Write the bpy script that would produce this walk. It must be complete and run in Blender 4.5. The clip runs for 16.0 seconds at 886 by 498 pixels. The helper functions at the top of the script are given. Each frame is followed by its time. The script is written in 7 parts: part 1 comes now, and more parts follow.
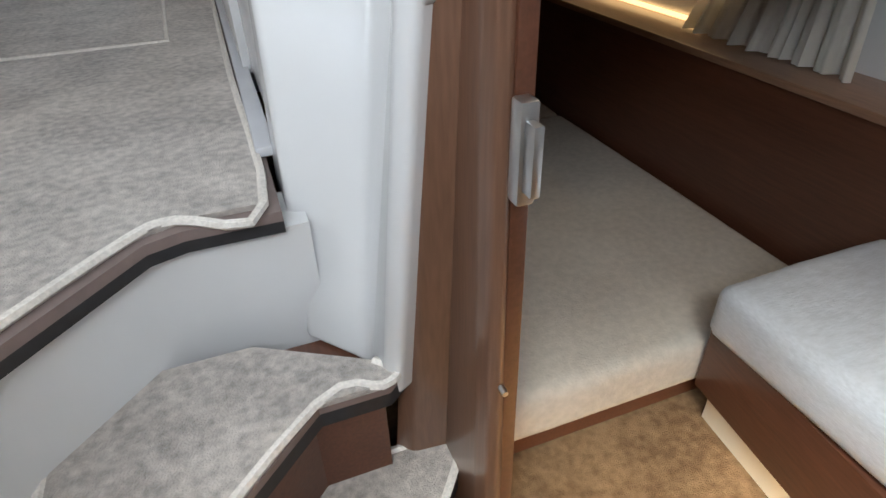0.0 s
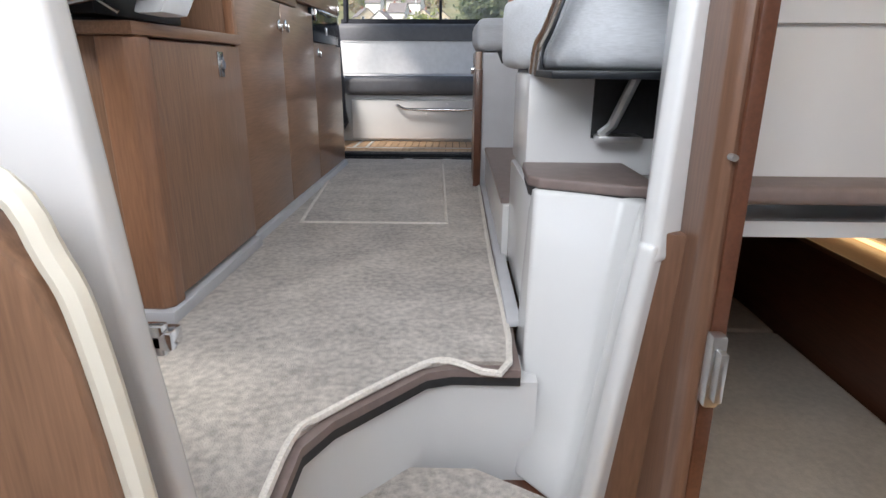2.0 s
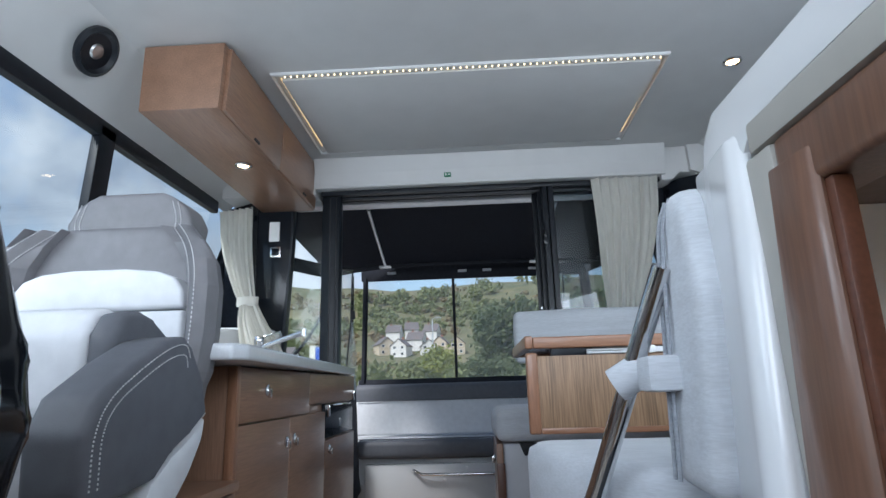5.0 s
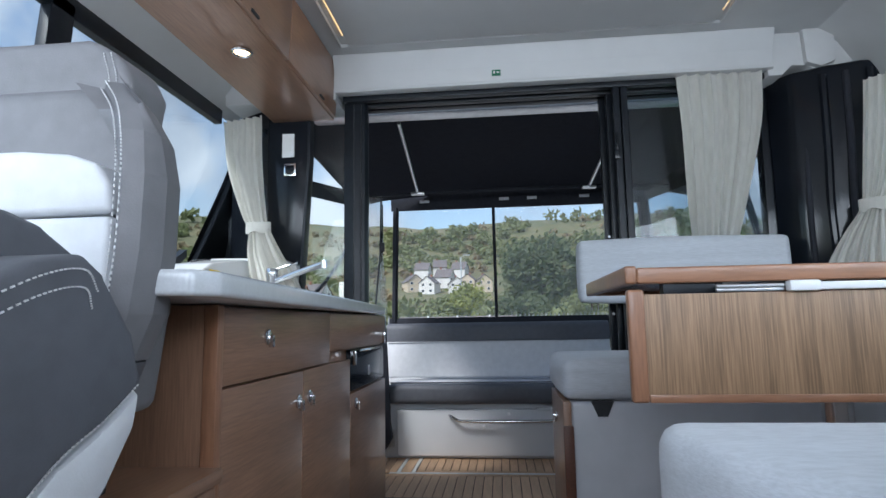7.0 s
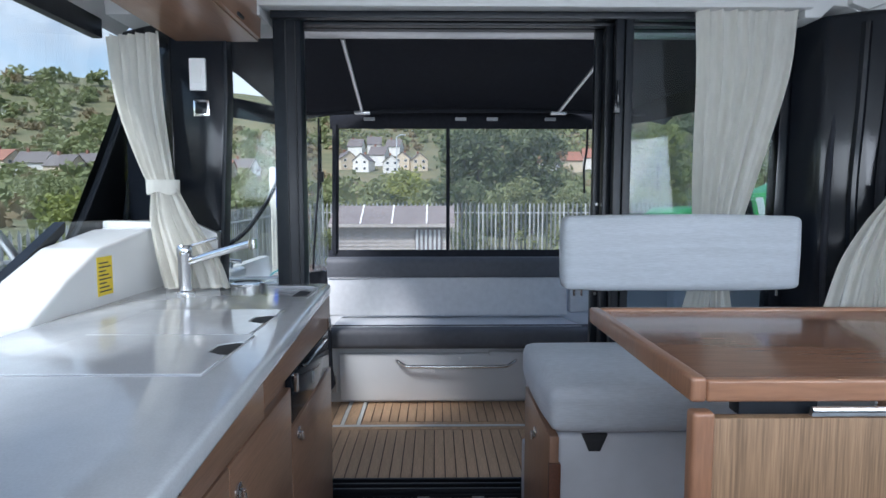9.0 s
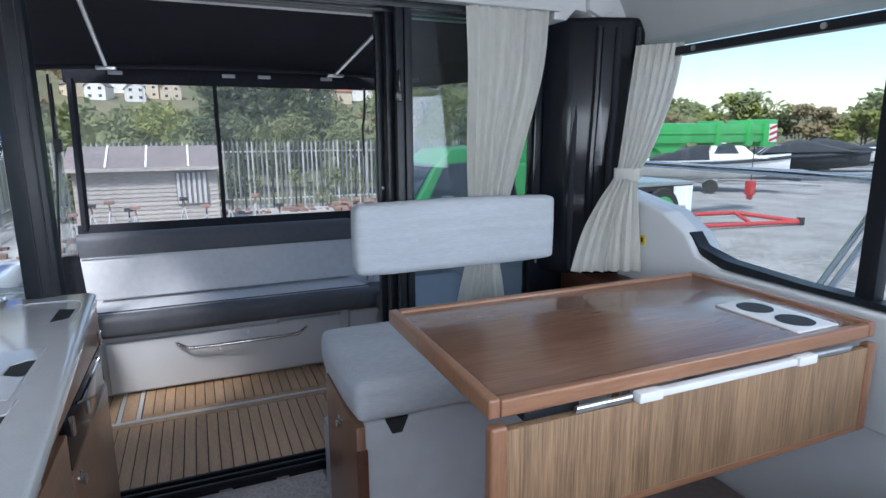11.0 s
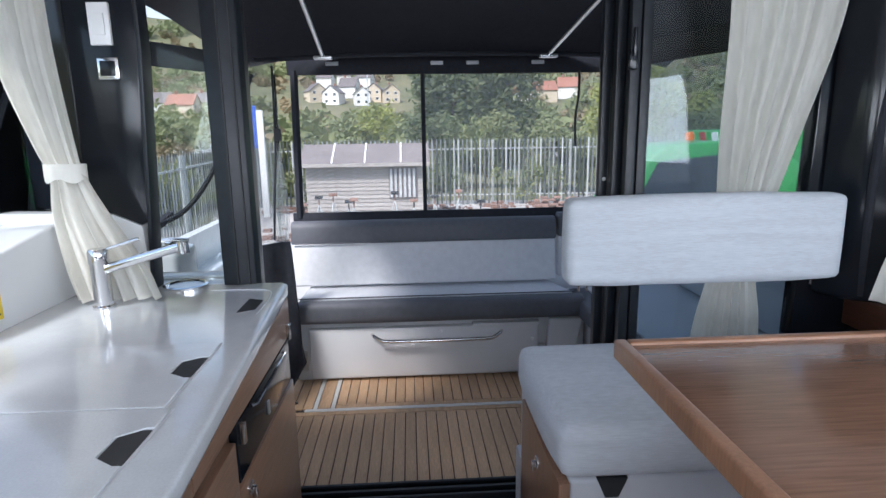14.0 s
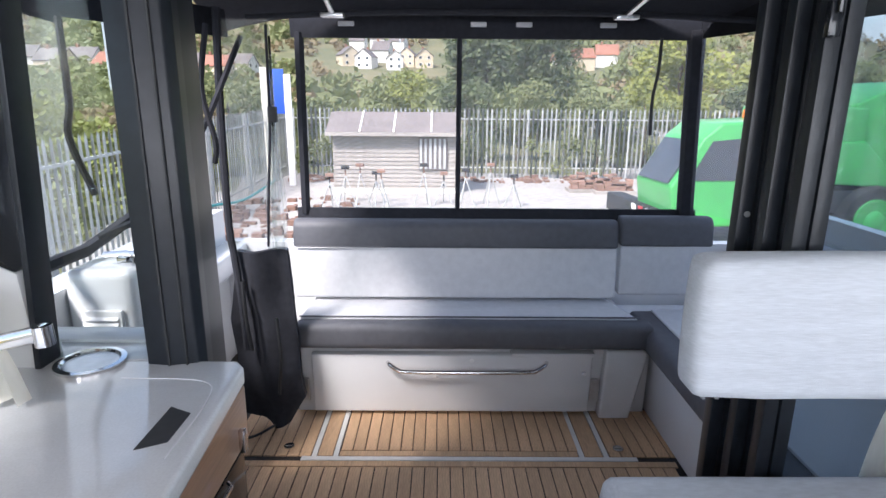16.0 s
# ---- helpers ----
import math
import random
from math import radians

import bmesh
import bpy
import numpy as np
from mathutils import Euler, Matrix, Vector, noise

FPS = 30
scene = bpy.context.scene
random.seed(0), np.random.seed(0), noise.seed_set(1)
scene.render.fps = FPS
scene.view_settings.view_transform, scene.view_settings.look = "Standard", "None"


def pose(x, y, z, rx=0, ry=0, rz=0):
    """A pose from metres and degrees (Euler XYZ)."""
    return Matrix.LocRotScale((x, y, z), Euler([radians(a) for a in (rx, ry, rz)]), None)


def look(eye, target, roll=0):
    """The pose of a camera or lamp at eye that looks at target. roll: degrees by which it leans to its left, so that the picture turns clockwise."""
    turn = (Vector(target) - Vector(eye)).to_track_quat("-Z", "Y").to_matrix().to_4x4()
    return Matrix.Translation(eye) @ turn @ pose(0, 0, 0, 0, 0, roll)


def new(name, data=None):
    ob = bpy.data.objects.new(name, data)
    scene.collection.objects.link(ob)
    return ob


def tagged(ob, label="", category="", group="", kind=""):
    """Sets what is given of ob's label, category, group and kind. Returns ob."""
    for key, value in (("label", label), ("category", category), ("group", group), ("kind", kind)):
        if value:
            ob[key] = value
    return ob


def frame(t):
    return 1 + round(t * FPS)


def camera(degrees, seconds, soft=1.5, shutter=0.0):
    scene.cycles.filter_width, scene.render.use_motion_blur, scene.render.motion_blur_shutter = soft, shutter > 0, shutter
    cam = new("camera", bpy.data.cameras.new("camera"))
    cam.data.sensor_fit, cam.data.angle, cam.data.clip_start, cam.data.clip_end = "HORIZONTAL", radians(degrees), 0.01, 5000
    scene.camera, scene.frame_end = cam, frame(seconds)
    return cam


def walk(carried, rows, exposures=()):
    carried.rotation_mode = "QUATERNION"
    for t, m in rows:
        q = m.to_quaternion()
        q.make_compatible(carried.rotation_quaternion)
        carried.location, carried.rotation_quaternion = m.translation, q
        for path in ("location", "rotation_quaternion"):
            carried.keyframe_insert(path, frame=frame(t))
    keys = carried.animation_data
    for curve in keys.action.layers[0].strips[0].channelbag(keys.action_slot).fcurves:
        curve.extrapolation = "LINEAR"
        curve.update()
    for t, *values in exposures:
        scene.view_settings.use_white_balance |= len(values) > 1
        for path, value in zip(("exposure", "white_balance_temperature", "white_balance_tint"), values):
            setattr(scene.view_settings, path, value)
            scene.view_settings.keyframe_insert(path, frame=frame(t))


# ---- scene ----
cam = camera(75.3, 16.0)
PATH = [
    (0, (0.799, 0.645, 0.376), (1.358, 2.196, -0.757), -1.9),
    (0.5, (0.718, 0.481, 0.404), (0.936, 2.107, -0.74), -0.6),
    (1, (0.706, 0.435, 0.406), (0.758, 2.125, -0.663), -1.3),
    (1.5, (0.716, 0.409, 0.449), (0.667, 2.2, -0.44), -1.2),
    (2, (0.704, 0.414, 0.516), (0.658, 2.319, -0.094), 0.3),
    (2.5, (0.7, 0.429, 0.6), (0.654, 2.41, 0.328), 1.7),
    (3, (0.698, 0.452, 0.699), (0.66, 2.451, 0.722), 0.8),
    (3.5, (0.71, 0.465, 0.761), (0.676, 2.443, 1.059), -0.4),
    (3.7, (0.712, 0.47, 0.783), (0.679, 2.433, 1.166), -0.5),
    (5.8, (0.697, 0.711, 0.808), (0.55, 2.649, 1.279), -1.3),
    (6, (0.707, 0.755, 0.835), (0.533, 2.704, 1.251), -0.6),
    (6.5, (0.647, 0.932, 0.827), (0.459, 2.897, 1.143), -0.9),
    (7, (0.595, 1.075, 0.822), (0.398, 3.048, 1.079), -1.0),
    (7.5, (0.517, 1.191, 0.971), (0.353, 3.18, 1.103), -0.6),
    (8, (0.486, 1.287, 1.043), (0.344, 3.281, 1.112), -0.5),
    (8.5, (0.481, 1.395, 1.106), (0.399, 3.393, 1.084), 0.0),
    (9, (0.476, 1.477, 1.193), (0.501, 3.47, 1.026), -0.0),
    (9.5, (0.407, 1.526, 1.225), (0.695, 3.483, 0.929), 0.5),
    (10, (0.403, 1.535, 1.318), (0.957, 3.402, 0.864), -0.9),
    (10.2, (0.406, 1.526, 1.335), (1.078, 3.347, 0.854), -1.3),
    (12.3, (0.472, 1.474, 1.43), (1.268, 3.295, 1.204), -0.8),
    (12.5, (0.481, 1.504, 1.419), (1.174, 3.366, 1.184), -1.0),
    (13, (0.487, 1.557, 1.382), (0.925, 3.487, 1.095), -1.3),
    (13.5, (0.496, 1.656, 1.357), (0.725, 3.612, 1.012), -0.7),
    (14, (0.471, 1.837, 1.326), (0.578, 3.795, 0.93), -0.9),
    (14.5, (0.471, 2.005, 1.355), (0.505, 3.952, 0.899), -0.4),
    (15, (0.453, 2.154, 1.349), (0.475, 4.099, 0.883), -0.3),
    (15.3, (0.48, 2.278, 1.378), (0.468, 4.215, 0.879), -0.0),
    (15.5, (0.481, 2.332, 1.397), (0.477, 4.268, 0.895), 0.0),
    (16, (0.474, 2.494, 1.39), (0.483, 4.43, 0.887), 0.4),
]
EXPOSURE = [(0.0, 1.2, 6500, 10), (1.5, 1.4, 6700, 13), (2.5, 1.1, 6700, 14), (3.5, 0.75, 6250, 13), (6.0, 0.32, 5850, 10), (7.0, 0.5, 5850, 11), (9.0, 0.68, 5800, 12), (12.5, 0.75, 5850, 14), (14.5, 1.08, 6100, 16), (16.0, 1.35, 6330, 18)]
walk(cam, [(t, look(eye, target, roll)) for t, eye, target, roll in PATH], EXPOSURE)

# ---- sky, sun and window light ----
world = bpy.data.worlds.new("sky")
scene.world = world
world.use_nodes = True
wn, wl = world.node_tree.nodes, world.node_tree.links
wn.clear()
sky = wn.new("ShaderNodeTexSky")
sky.sky_type, sky.sun_disc = "NISHITA", False
sky.sun_elevation, sky.sun_rotation = radians(50), radians(219)
sky.air_density, sky.dust_density = 1.2, 0.6
cloud = wn.new("ShaderNodeTexNoise")
cloud.inputs["Scale"].default_value, cloud.inputs["Detail"].default_value = 3.2, 9.0
cloud.inputs["Roughness"].default_value = 0.55
ramp = wn.new("ShaderNodeValToRGB")
ramp.color_ramp.elements[0].position, ramp.color_ramp.elements[1].position = 0.46, 0.60
shade = wn.new("ShaderNodeTexNoise")
shade.inputs["Scale"].default_value, shade.inputs["Detail"].default_value = 6.0, 8.0
tone = wn.new("ShaderNodeValToRGB")
tone.color_ramp.elements[0].position, tone.color_ramp.elements[1].position = 0.35, 0.65
tone.color_ramp.elements[0].color = (2.5, 2.9, 3.5, 1)
tone.color_ramp.elements[1].color = (5.6, 5.9, 6.2, 1)
mixc = wn.new("ShaderNodeMixRGB")
bg = wn.new("ShaderNodeBackground")
bg.inputs["Strength"].default_value = 0.12
wo = wn.new("ShaderNodeOutputWorld")
wl.new(cloud.outputs["Fac"], ramp.inputs["Fac"])
wl.new(shade.outputs["Fac"], tone.inputs["Fac"])
wl.new(ramp.outputs["Color"], mixc.inputs["Fac"])
wl.new(sky.outputs["Color"], mixc.inputs["Color1"])
wl.new(tone.outputs["Color"], mixc.inputs["Color2"])
wl.new(mixc.outputs["Color"], bg.inputs["Color"])
wl.new(bg.outputs["Background"], wo.inputs["Surface"])


def lamp(name, kind, m, energy, colour=(1, 1, 1), **more):
    data = bpy.data.lights.new(name, kind)
    data.energy, data.color = energy, colour
    for key, value in more.items():
        if key == "size":
            data.shape, data.size, data.size_y = "RECTANGLE", value[0], value[1]
        elif key == "angle":
            data.angle = value
        elif key == "radius":
            data.shadow_soft_size = value
        elif key == "spot":
            data.spot_size, data.spot_blend = value, 0.7
    ob = new(name, data)
    ob.matrix_world = m
    return ob


SUN_FROM = Vector((-0.40, -0.50, 0.77))
lamp("sun", "SUN", look(SUN_FROM, (0, 0, 0)), 3.5, (1.0, 0.96, 0.9), angle=radians(14))
# area lamps added as fill for daylight through the windscreen and forward side windows
lamp("windscreen_daylight", "AREA", look((0.75, -0.52, 1.52), (0.75, 3.0, 0.7)), 24, (0.93, 0.97, 1.0), size=(2.3, 0.7))
lamp("side_window_daylight", "AREA", look((2.03, 0.95, 1.38), (0.2, 1.6, 0.6)), 13, (0.93, 0.97, 1.0), size=(1.5, 0.6))
lamp("port_window_daylight", "AREA", look((-0.6, 0.9, 1.45), (1.2, 1.6, 0.6)), 8, (0.93, 0.97, 1.0), size=(1.2, 0.5))

# ---- materials ----
def material(name, colour, rough=0.5, metal=0.0, vary=0.12, scale=30.0, stretch=(1, 1, 1), bump=0.0, bump_scale=0.0,
             coat=0.0, second=None, emission=0.0, detail=6.0, spec=0.5, per_piece=0.0, sheen=0.0, through_light=0.0):
    mat = bpy.data.materials.new(name)
    mat.use_nodes = True
    nodes, links = mat.node_tree.nodes, mat.node_tree.links
    bsdf = nodes["Principled BSDF"]
    bsdf.inputs["Metallic"].default_value = metal
    bsdf.inputs["Coat Weight"].default_value = coat
    bsdf.inputs["Coat Roughness"].default_value = 0.08
    bsdf.inputs["Specular IOR Level"].default_value = spec
    bsdf.inputs["Sheen Weight"].default_value = sheen
    coord, mapping = nodes.new("ShaderNodeTexCoord"), nodes.new("ShaderNodeMapping")
    mapping.inputs["Scale"].default_value = stretch
    links.new(coord.outputs["Object"], mapping.inputs["Vector"])
    fine, broad = nodes.new("ShaderNodeTexNoise"), nodes.new("ShaderNodeTexNoise")
    fine.inputs["Scale"].default_value, fine.inputs["Detail"].default_value = scale, detail
    broad.inputs["Scale"].default_value, broad.inputs["Detail"].default_value = scale * 0.09, 4.0
    links.new(mapping.outputs["Vector"], fine.inputs["Vector"])
    links.new(mapping.outputs["Vector"], broad.inputs["Vector"])
    mix, ramp = nodes.new("ShaderNodeMath"), nodes.new("ShaderNodeValToRGB")
    mix.operation = "MULTIPLY_ADD"
    mix.inputs[1].default_value = 0.6
    half = nodes.new("ShaderNodeMath")
    half.operation = "MULTIPLY"
    half.inputs[1].default_value = 0.4
    links.new(broad.outputs["Fac"], half.inputs[0])
    links.new(fine.outputs["Fac"], mix.inputs[0])
    links.new(half.outputs["Value"], mix.inputs[2])
    c = Vector(colour)
    low = Vector(second) if second else c * (1 - vary)
    high = c * (1 + vary) if not second else c
    ramp.color_ramp.elements[0].position, ramp.color_ramp.elements[1].position = 0.36, 0.64
    ramp.color_ramp.elements[0].color, ramp.color_ramp.elements[1].color = (*low, 1), (*high, 1)
    links.new(mix.outputs["Value"], ramp.inputs["Fac"])
    out = ramp.outputs["Color"]
    if per_piece:
        info, spread = nodes.new("ShaderNodeObjectInfo"), nodes.new("ShaderNodeMapRange")
        spread.inputs["To Min"].default_value, spread.inputs["To Max"].default_value = 1 - per_piece, 1 + per_piece
        hsv = nodes.new("ShaderNodeHueSaturation")
        links.new(info.outputs["Random"], spread.inputs["Value"])
        links.new(spread.outputs["Result"], hsv.inputs["Value"])
        links.new(out, hsv.inputs["Color"])
        out = hsv.outputs["Color"]
    links.new(out, bsdf.inputs["Base Color"])
    wear = nodes.new("ShaderNodeMapRange")
    wear.inputs["To Min"].default_value, wear.inputs["To Max"].default_value = max(rough - 0.07, 0.02), min(rough + 0.08, 1)
    links.new(broad.outputs["Fac"], wear.inputs["Value"])
    links.new(wear.outputs["Result"], bsdf.inputs["Roughness"])
    if bump:
        relief, bumper = nodes.new("ShaderNodeTexNoise"), nodes.new("ShaderNodeBump")
        relief.inputs["Scale"].default_value, relief.inputs["Detail"].default_value = bump_scale or scale, 5.0
        links.new(mapping.outputs["Vector"], relief.inputs["Vector"])
        links.new(relief.outputs["Fac"], bumper.inputs["Height"])
        bumper.inputs["Strength"].default_value, bumper.inputs["Distance"].default_value = bump, 0.004
        links.new(bumper.outputs["Normal"], bsdf.inputs["Normal"])
    if through_light:
        glow, both = nodes.new("ShaderNodeBsdfTranslucent"), nodes.new("ShaderNodeMixShader")
        both.inputs["Fac"].default_value = through_light
        links.new(out, glow.inputs["Color"])
        links.new(bsdf.outputs["BSDF"], both.inputs[1])
        links.new(glow.outputs["BSDF"], both.inputs[2])
        links.new(both.outputs["Shader"], nodes["Material Output"].inputs["Surface"])
    if emission:
        bsdf.inputs["Emission Color"].default_value = (*colour, 1)
        bsdf.inputs["Emission Strength"].default_value = emission
    return mat


def clear_sheet(name, tint, gloss, rough, haze=0.0):
    mat = bpy.data.materials.new(name)
    mat.use_nodes = True
    nodes, links = mat.node_tree.nodes, mat.node_tree.links
    nodes.clear()
    out, mix = nodes.new("ShaderNodeOutputMaterial"), nodes.new("ShaderNodeMixShader")
    see, shine, face = nodes.new("ShaderNodeBsdfTransparent"), nodes.new("ShaderNodeBsdfGlossy"), nodes.new("ShaderNodeLayerWeight")
    power, fres = nodes.new("ShaderNodeMath"), nodes.new("ShaderNodeMath")
    power.operation, fres.operation = "POWER", "MULTIPLY_ADD"
    power.inputs[1].default_value, fres.inputs[1].default_value, fres.inputs[2].default_value = 4.0, 0.5, gloss
    links.new(face.outputs["Facing"], power.inputs[0])
    links.new(power.outputs["Value"], fres.inputs[0])
    see.inputs["Color"].default_value = (*tint, 1)
    shine.inputs["Roughness"].default_value = rough
    links.new(fres.outputs["Value"], mix.inputs["Fac"])
    links.new(see.outputs["BSDF"], mix.inputs[1])
    links.new(shine.outputs["BSDF"], mix.inputs[2])
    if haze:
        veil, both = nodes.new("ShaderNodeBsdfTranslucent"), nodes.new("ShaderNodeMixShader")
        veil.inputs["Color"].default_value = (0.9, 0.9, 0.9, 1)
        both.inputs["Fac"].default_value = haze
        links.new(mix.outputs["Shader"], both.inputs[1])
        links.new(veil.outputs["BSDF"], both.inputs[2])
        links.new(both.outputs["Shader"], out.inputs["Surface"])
    else:
        links.new(mix.outputs["Shader"], out.inputs["Surface"])
    return mat


WOOD_UP = material("walnut_veneer_upright", (0.265, 0.148, 0.092), 0.36, scale=26, stretch=(9, 9, 0.5), vary=0.22, bump=0.06, coat=0.25)
WOOD_FLAT = material("walnut_veneer_lengthways", (0.265, 0.148, 0.092), 0.34, scale=26, stretch=(9, 0.5, 9), vary=0.20, bump=0.05, coat=0.3)
WOOD_TABLE = material("walnut_table_veneer", (0.205, 0.107, 0.066), 0.24, scale=24, stretch=(0.5, 9, 9), vary=0.22, bump=0.05, coat=0.4)
WOOD_LEAF = material("oak_grain_veneer", (0.30, 0.185, 0.105), 0.42, scale=30, stretch=(10, 10, 0.35), vary=0.36, bump=0.10)
WOOD_EDGE = material("walnut_solid_edge", (0.285, 0.140, 0.078), 0.34, scale=30, stretch=(6, 6, 0.6), vary=0.18, bump=0.05, coat=0.3)
WOOD_EDGE_X = material("walnut_solid_rail", (0.285, 0.138, 0.074), 0.34, scale=30, stretch=(0.6, 6, 6), vary=0.18, bump=0.05, coat=0.3)
WOOD_DARK = material("dark_mahogany_panel", (0.105, 0.040, 0.022), 0.34, scale=22, stretch=(8, 0.5, 8), vary=0.2, bump=0.04, coat=0.2)
GELCOAT = material("white_gelcoat", (0.70, 0.71, 0.72), 0.22, scale=6, vary=0.025, bump=0.015, bump_scale=9, coat=0.35)
LINER = material("white_headliner", (0.60, 0.605, 0.60), 0.5, scale=9, vary=0.03, bump=0.02, bump_scale=160)
GASKET = material("beige_grey_gasket", (0.40, 0.385, 0.35), 0.5, scale=14, vary=0.06)
WOOD_JAMB = material("brown_mahogany_jamb", (0.155, 0.080, 0.050), 0.32, scale=24, stretch=(8, 8, 0.5), vary=0.2, bump=0.05, coat=0.3)
CREAM = material("cream_trim", (0.74, 0.71, 0.62), 0.5, scale=12, vary=0.05)
COUNTER = material("white_speckled_worktop", (0.60, 0.62, 0.645), 0.10, scale=260, vary=0.05, coat=0.3, detail=2)
CARPET = material("grey_pile_carpet", (0.64, 0.585, 0.535), 0.95, scale=75, bump=1.0, bump_scale=420, sheen=0.3, second=(0.30, 0.272, 0.25), detail=9)
CARPET_TAN = material("brown_pile_carpet", (0.30, 0.20, 0.11), 0.95, scale=55, bump=1.0, bump_scale=420, second=(0.15, 0.09, 0.045))
PIPING = material("pale_carpet_binding", (0.74, 0.70, 0.65), 0.8, scale=200, vary=0.15, bump=0.4)
TAUPE = material("taupe_tread_board", (0.20, 0.155, 0.145), 0.5, scale=40, vary=0.12)
RUBBER = material("black_rubber", (0.022, 0.023, 0.026), 0.6, scale=60, vary=0.2)
FABRIC = material("pale_blue_grey_weave", (0.55, 0.575, 0.61), 0.9, scale=60, stretch=(0.6, 1.6, 7), vary=0.10, bump=0.3, bump_scale=160, sheen=0.2)
FABRIC_DEEP = material("grey_weave_side", (0.34, 0.36, 0.40), 0.9, scale=70, stretch=(1, 1, 6), vary=0.18, bump=0.5, bump_scale=160, sheen=0.2)
VINYL_DARK = material("slate_grey_vinyl", (0.10, 0.104, 0.118), 0.58, scale=30, vary=0.10, bump=0.12, bump_scale=420)
VINYL_MID = material("mid_grey_vinyl", (0.165, 0.162, 0.172), 0.48, scale=30, vary=0.10, bump=0.12, bump_scale=420)
VINYL_LIGHT = material("pale_grey_vinyl", (0.66, 0.67, 0.69), 0.5, scale=30, vary=0.06, bump=0.12, bump_scale=420)
THREAD = material("white_stitching", (0.7, 0.7, 0.7), 0.8, scale=300, vary=0.2)
BLACK_GLOSS = material("black_gloss_panel", (0.008, 0.010, 0.014), 0.10, scale=5, vary=0.2, spec=0.3)
BLACK_FRAME = material("black_anodised_frame", (0.011, 0.014, 0.019), 0.36, scale=40, vary=0.25, spec=0.35)
CANVAS = material("black_canopy_canvas", (0.020, 0.022, 0.030), 0.92, scale=40, vary=0.22, bump=0.3, bump_scale=300)
CHROME = material("polished_stainless", (0.70, 0.70, 0.71), 0.12, metal=1.0, scale=20, vary=0.05)
BRUSHED = material("brushed_aluminium", (0.62, 0.63, 0.64), 0.32, metal=1.0, scale=40, vary=0.1)
GREY_PLASTIC = material("grey_moulded_plastic", (0.56, 0.57, 0.60), 0.42, scale=12, vary=0.05)
WHITE_PLASTIC = material("white_plastic", (0.80, 0.80, 0.80), 0.35, scale=12, vary=0.03)
CURTAIN = material("ivory_curtain_cloth", (0.90, 0.885, 0.83), 0.9, scale=60, stretch=(1, 1, 0.3), vary=0.05, bump=0.06, bump_scale=320, through_light=0.12)
TEAK = material("golden_teak_plank", (0.56, 0.365, 0.215), 0.62, scale=34, stretch=(8, 0.5, 8), vary=0.22, bump=0.15, per_piece=0.10)
CAULK = material("dark_caulking", (0.035, 0.028, 0.024), 0.7, scale=40, vary=0.2)
WHITE_LINE = material("white_deck_inlay", (0.72, 0.71, 0.68), 0.5, scale=20, vary=0.06)
YELLOW = material("yellow_notice", (0.75, 0.56, 0.03), 0.5, scale=20, vary=0.05)
INK = material("dark_print", (0.05, 0.05, 0.05), 0.6, scale=20, vary=0.1)
EXIT_GREEN = material("green_exit_sign", (0.01, 0.17, 0.08), 0.5, scale=20, vary=0.1)
WARM_GLOW = material("warm_lamp_glow", (1.0, 0.72, 0.40), 0.5, emission=4.5, scale=5, vary=0.0)
STRIP_GLOW = material("warm_strip_glow", (1.0, 0.66, 0.30), 0.5, emission=0.9, scale=5, vary=0.0)
DOT_GLOW = material("warm_led_dot", (1.0, 0.80, 0.48), 0.5, emission=1.7, scale=5, vary=0.0)
GLASS = clear_sheet("window_glass", (0.93, 0.96, 0.96), 0.03, 0.0)
TINTED = clear_sheet("tinted_glass", (0.66, 0.71, 0.74), 0.04, 0.02)
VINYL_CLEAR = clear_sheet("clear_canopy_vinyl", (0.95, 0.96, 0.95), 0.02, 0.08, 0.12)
GRAVEL = material("grey_crushed_gravel", (0.27, 0.26, 0.25), 0.95, scale=9, vary=0.36, bump=0.8, bump_scale=14)
GRAVEL_PALE = material("pale_stone_dust", (0.37, 0.35, 0.33), 0.95, scale=5, vary=0.2, bump=0.8, bump_scale=14)
HILL = material("scrub_hillside", (0.19, 0.165, 0.085), 0.95, scale=0.09, second=(0.085, 0.10, 0.045), detail=10)
PALE = material("galvanised_palisade", (0.44, 0.45, 0.44), 0.6, scale=8, vary=0.14, per_piece=0.10)
LEAF = material("hedge_leaves", (0.27, 0.29, 0.13), 0.7, scale=1.1, second=(0.15, 0.18, 0.075), through_light=0.4)
LEAF_DARK = material("dark_tree_leaves", (0.16, 0.19, 0.09), 0.7, scale=1.1, second=(0.09, 0.12, 0.055), through_light=0.35)
LEAF_LIGHT = material("spring_leaves", (0.34, 0.36, 0.09), 0.7, scale=1.1, second=(0.20, 0.23, 0.07), through_light=0.4)
LEAF_BROWN = material("bare_brown_scrub", (0.30, 0.23, 0.13), 0.8, scale=1.1, second=(0.18, 0.15, 0.08), through_light=0.3)
BARK = material("grey_bark", (0.10, 0.075, 0.055), 0.9, scale=14, vary=0.3, bump=0.5)
SHED_WOOD = material("weathered_grey_boards", (0.37, 0.34, 0.31), 0.85, scale=9, stretch=(0.6, 1, 6), vary=0.3, bump=0.3, per_piece=0.12)
SHED_ROOF = material("brown_roofing_felt", (0.19, 0.165, 0.16), 0.9, scale=14, vary=0.2, bump=0.3)
RENDER_WHITE = material("white_rendered_wall", (0.72, 0.70, 0.66), 0.8, scale=1.0, vary=0.1)
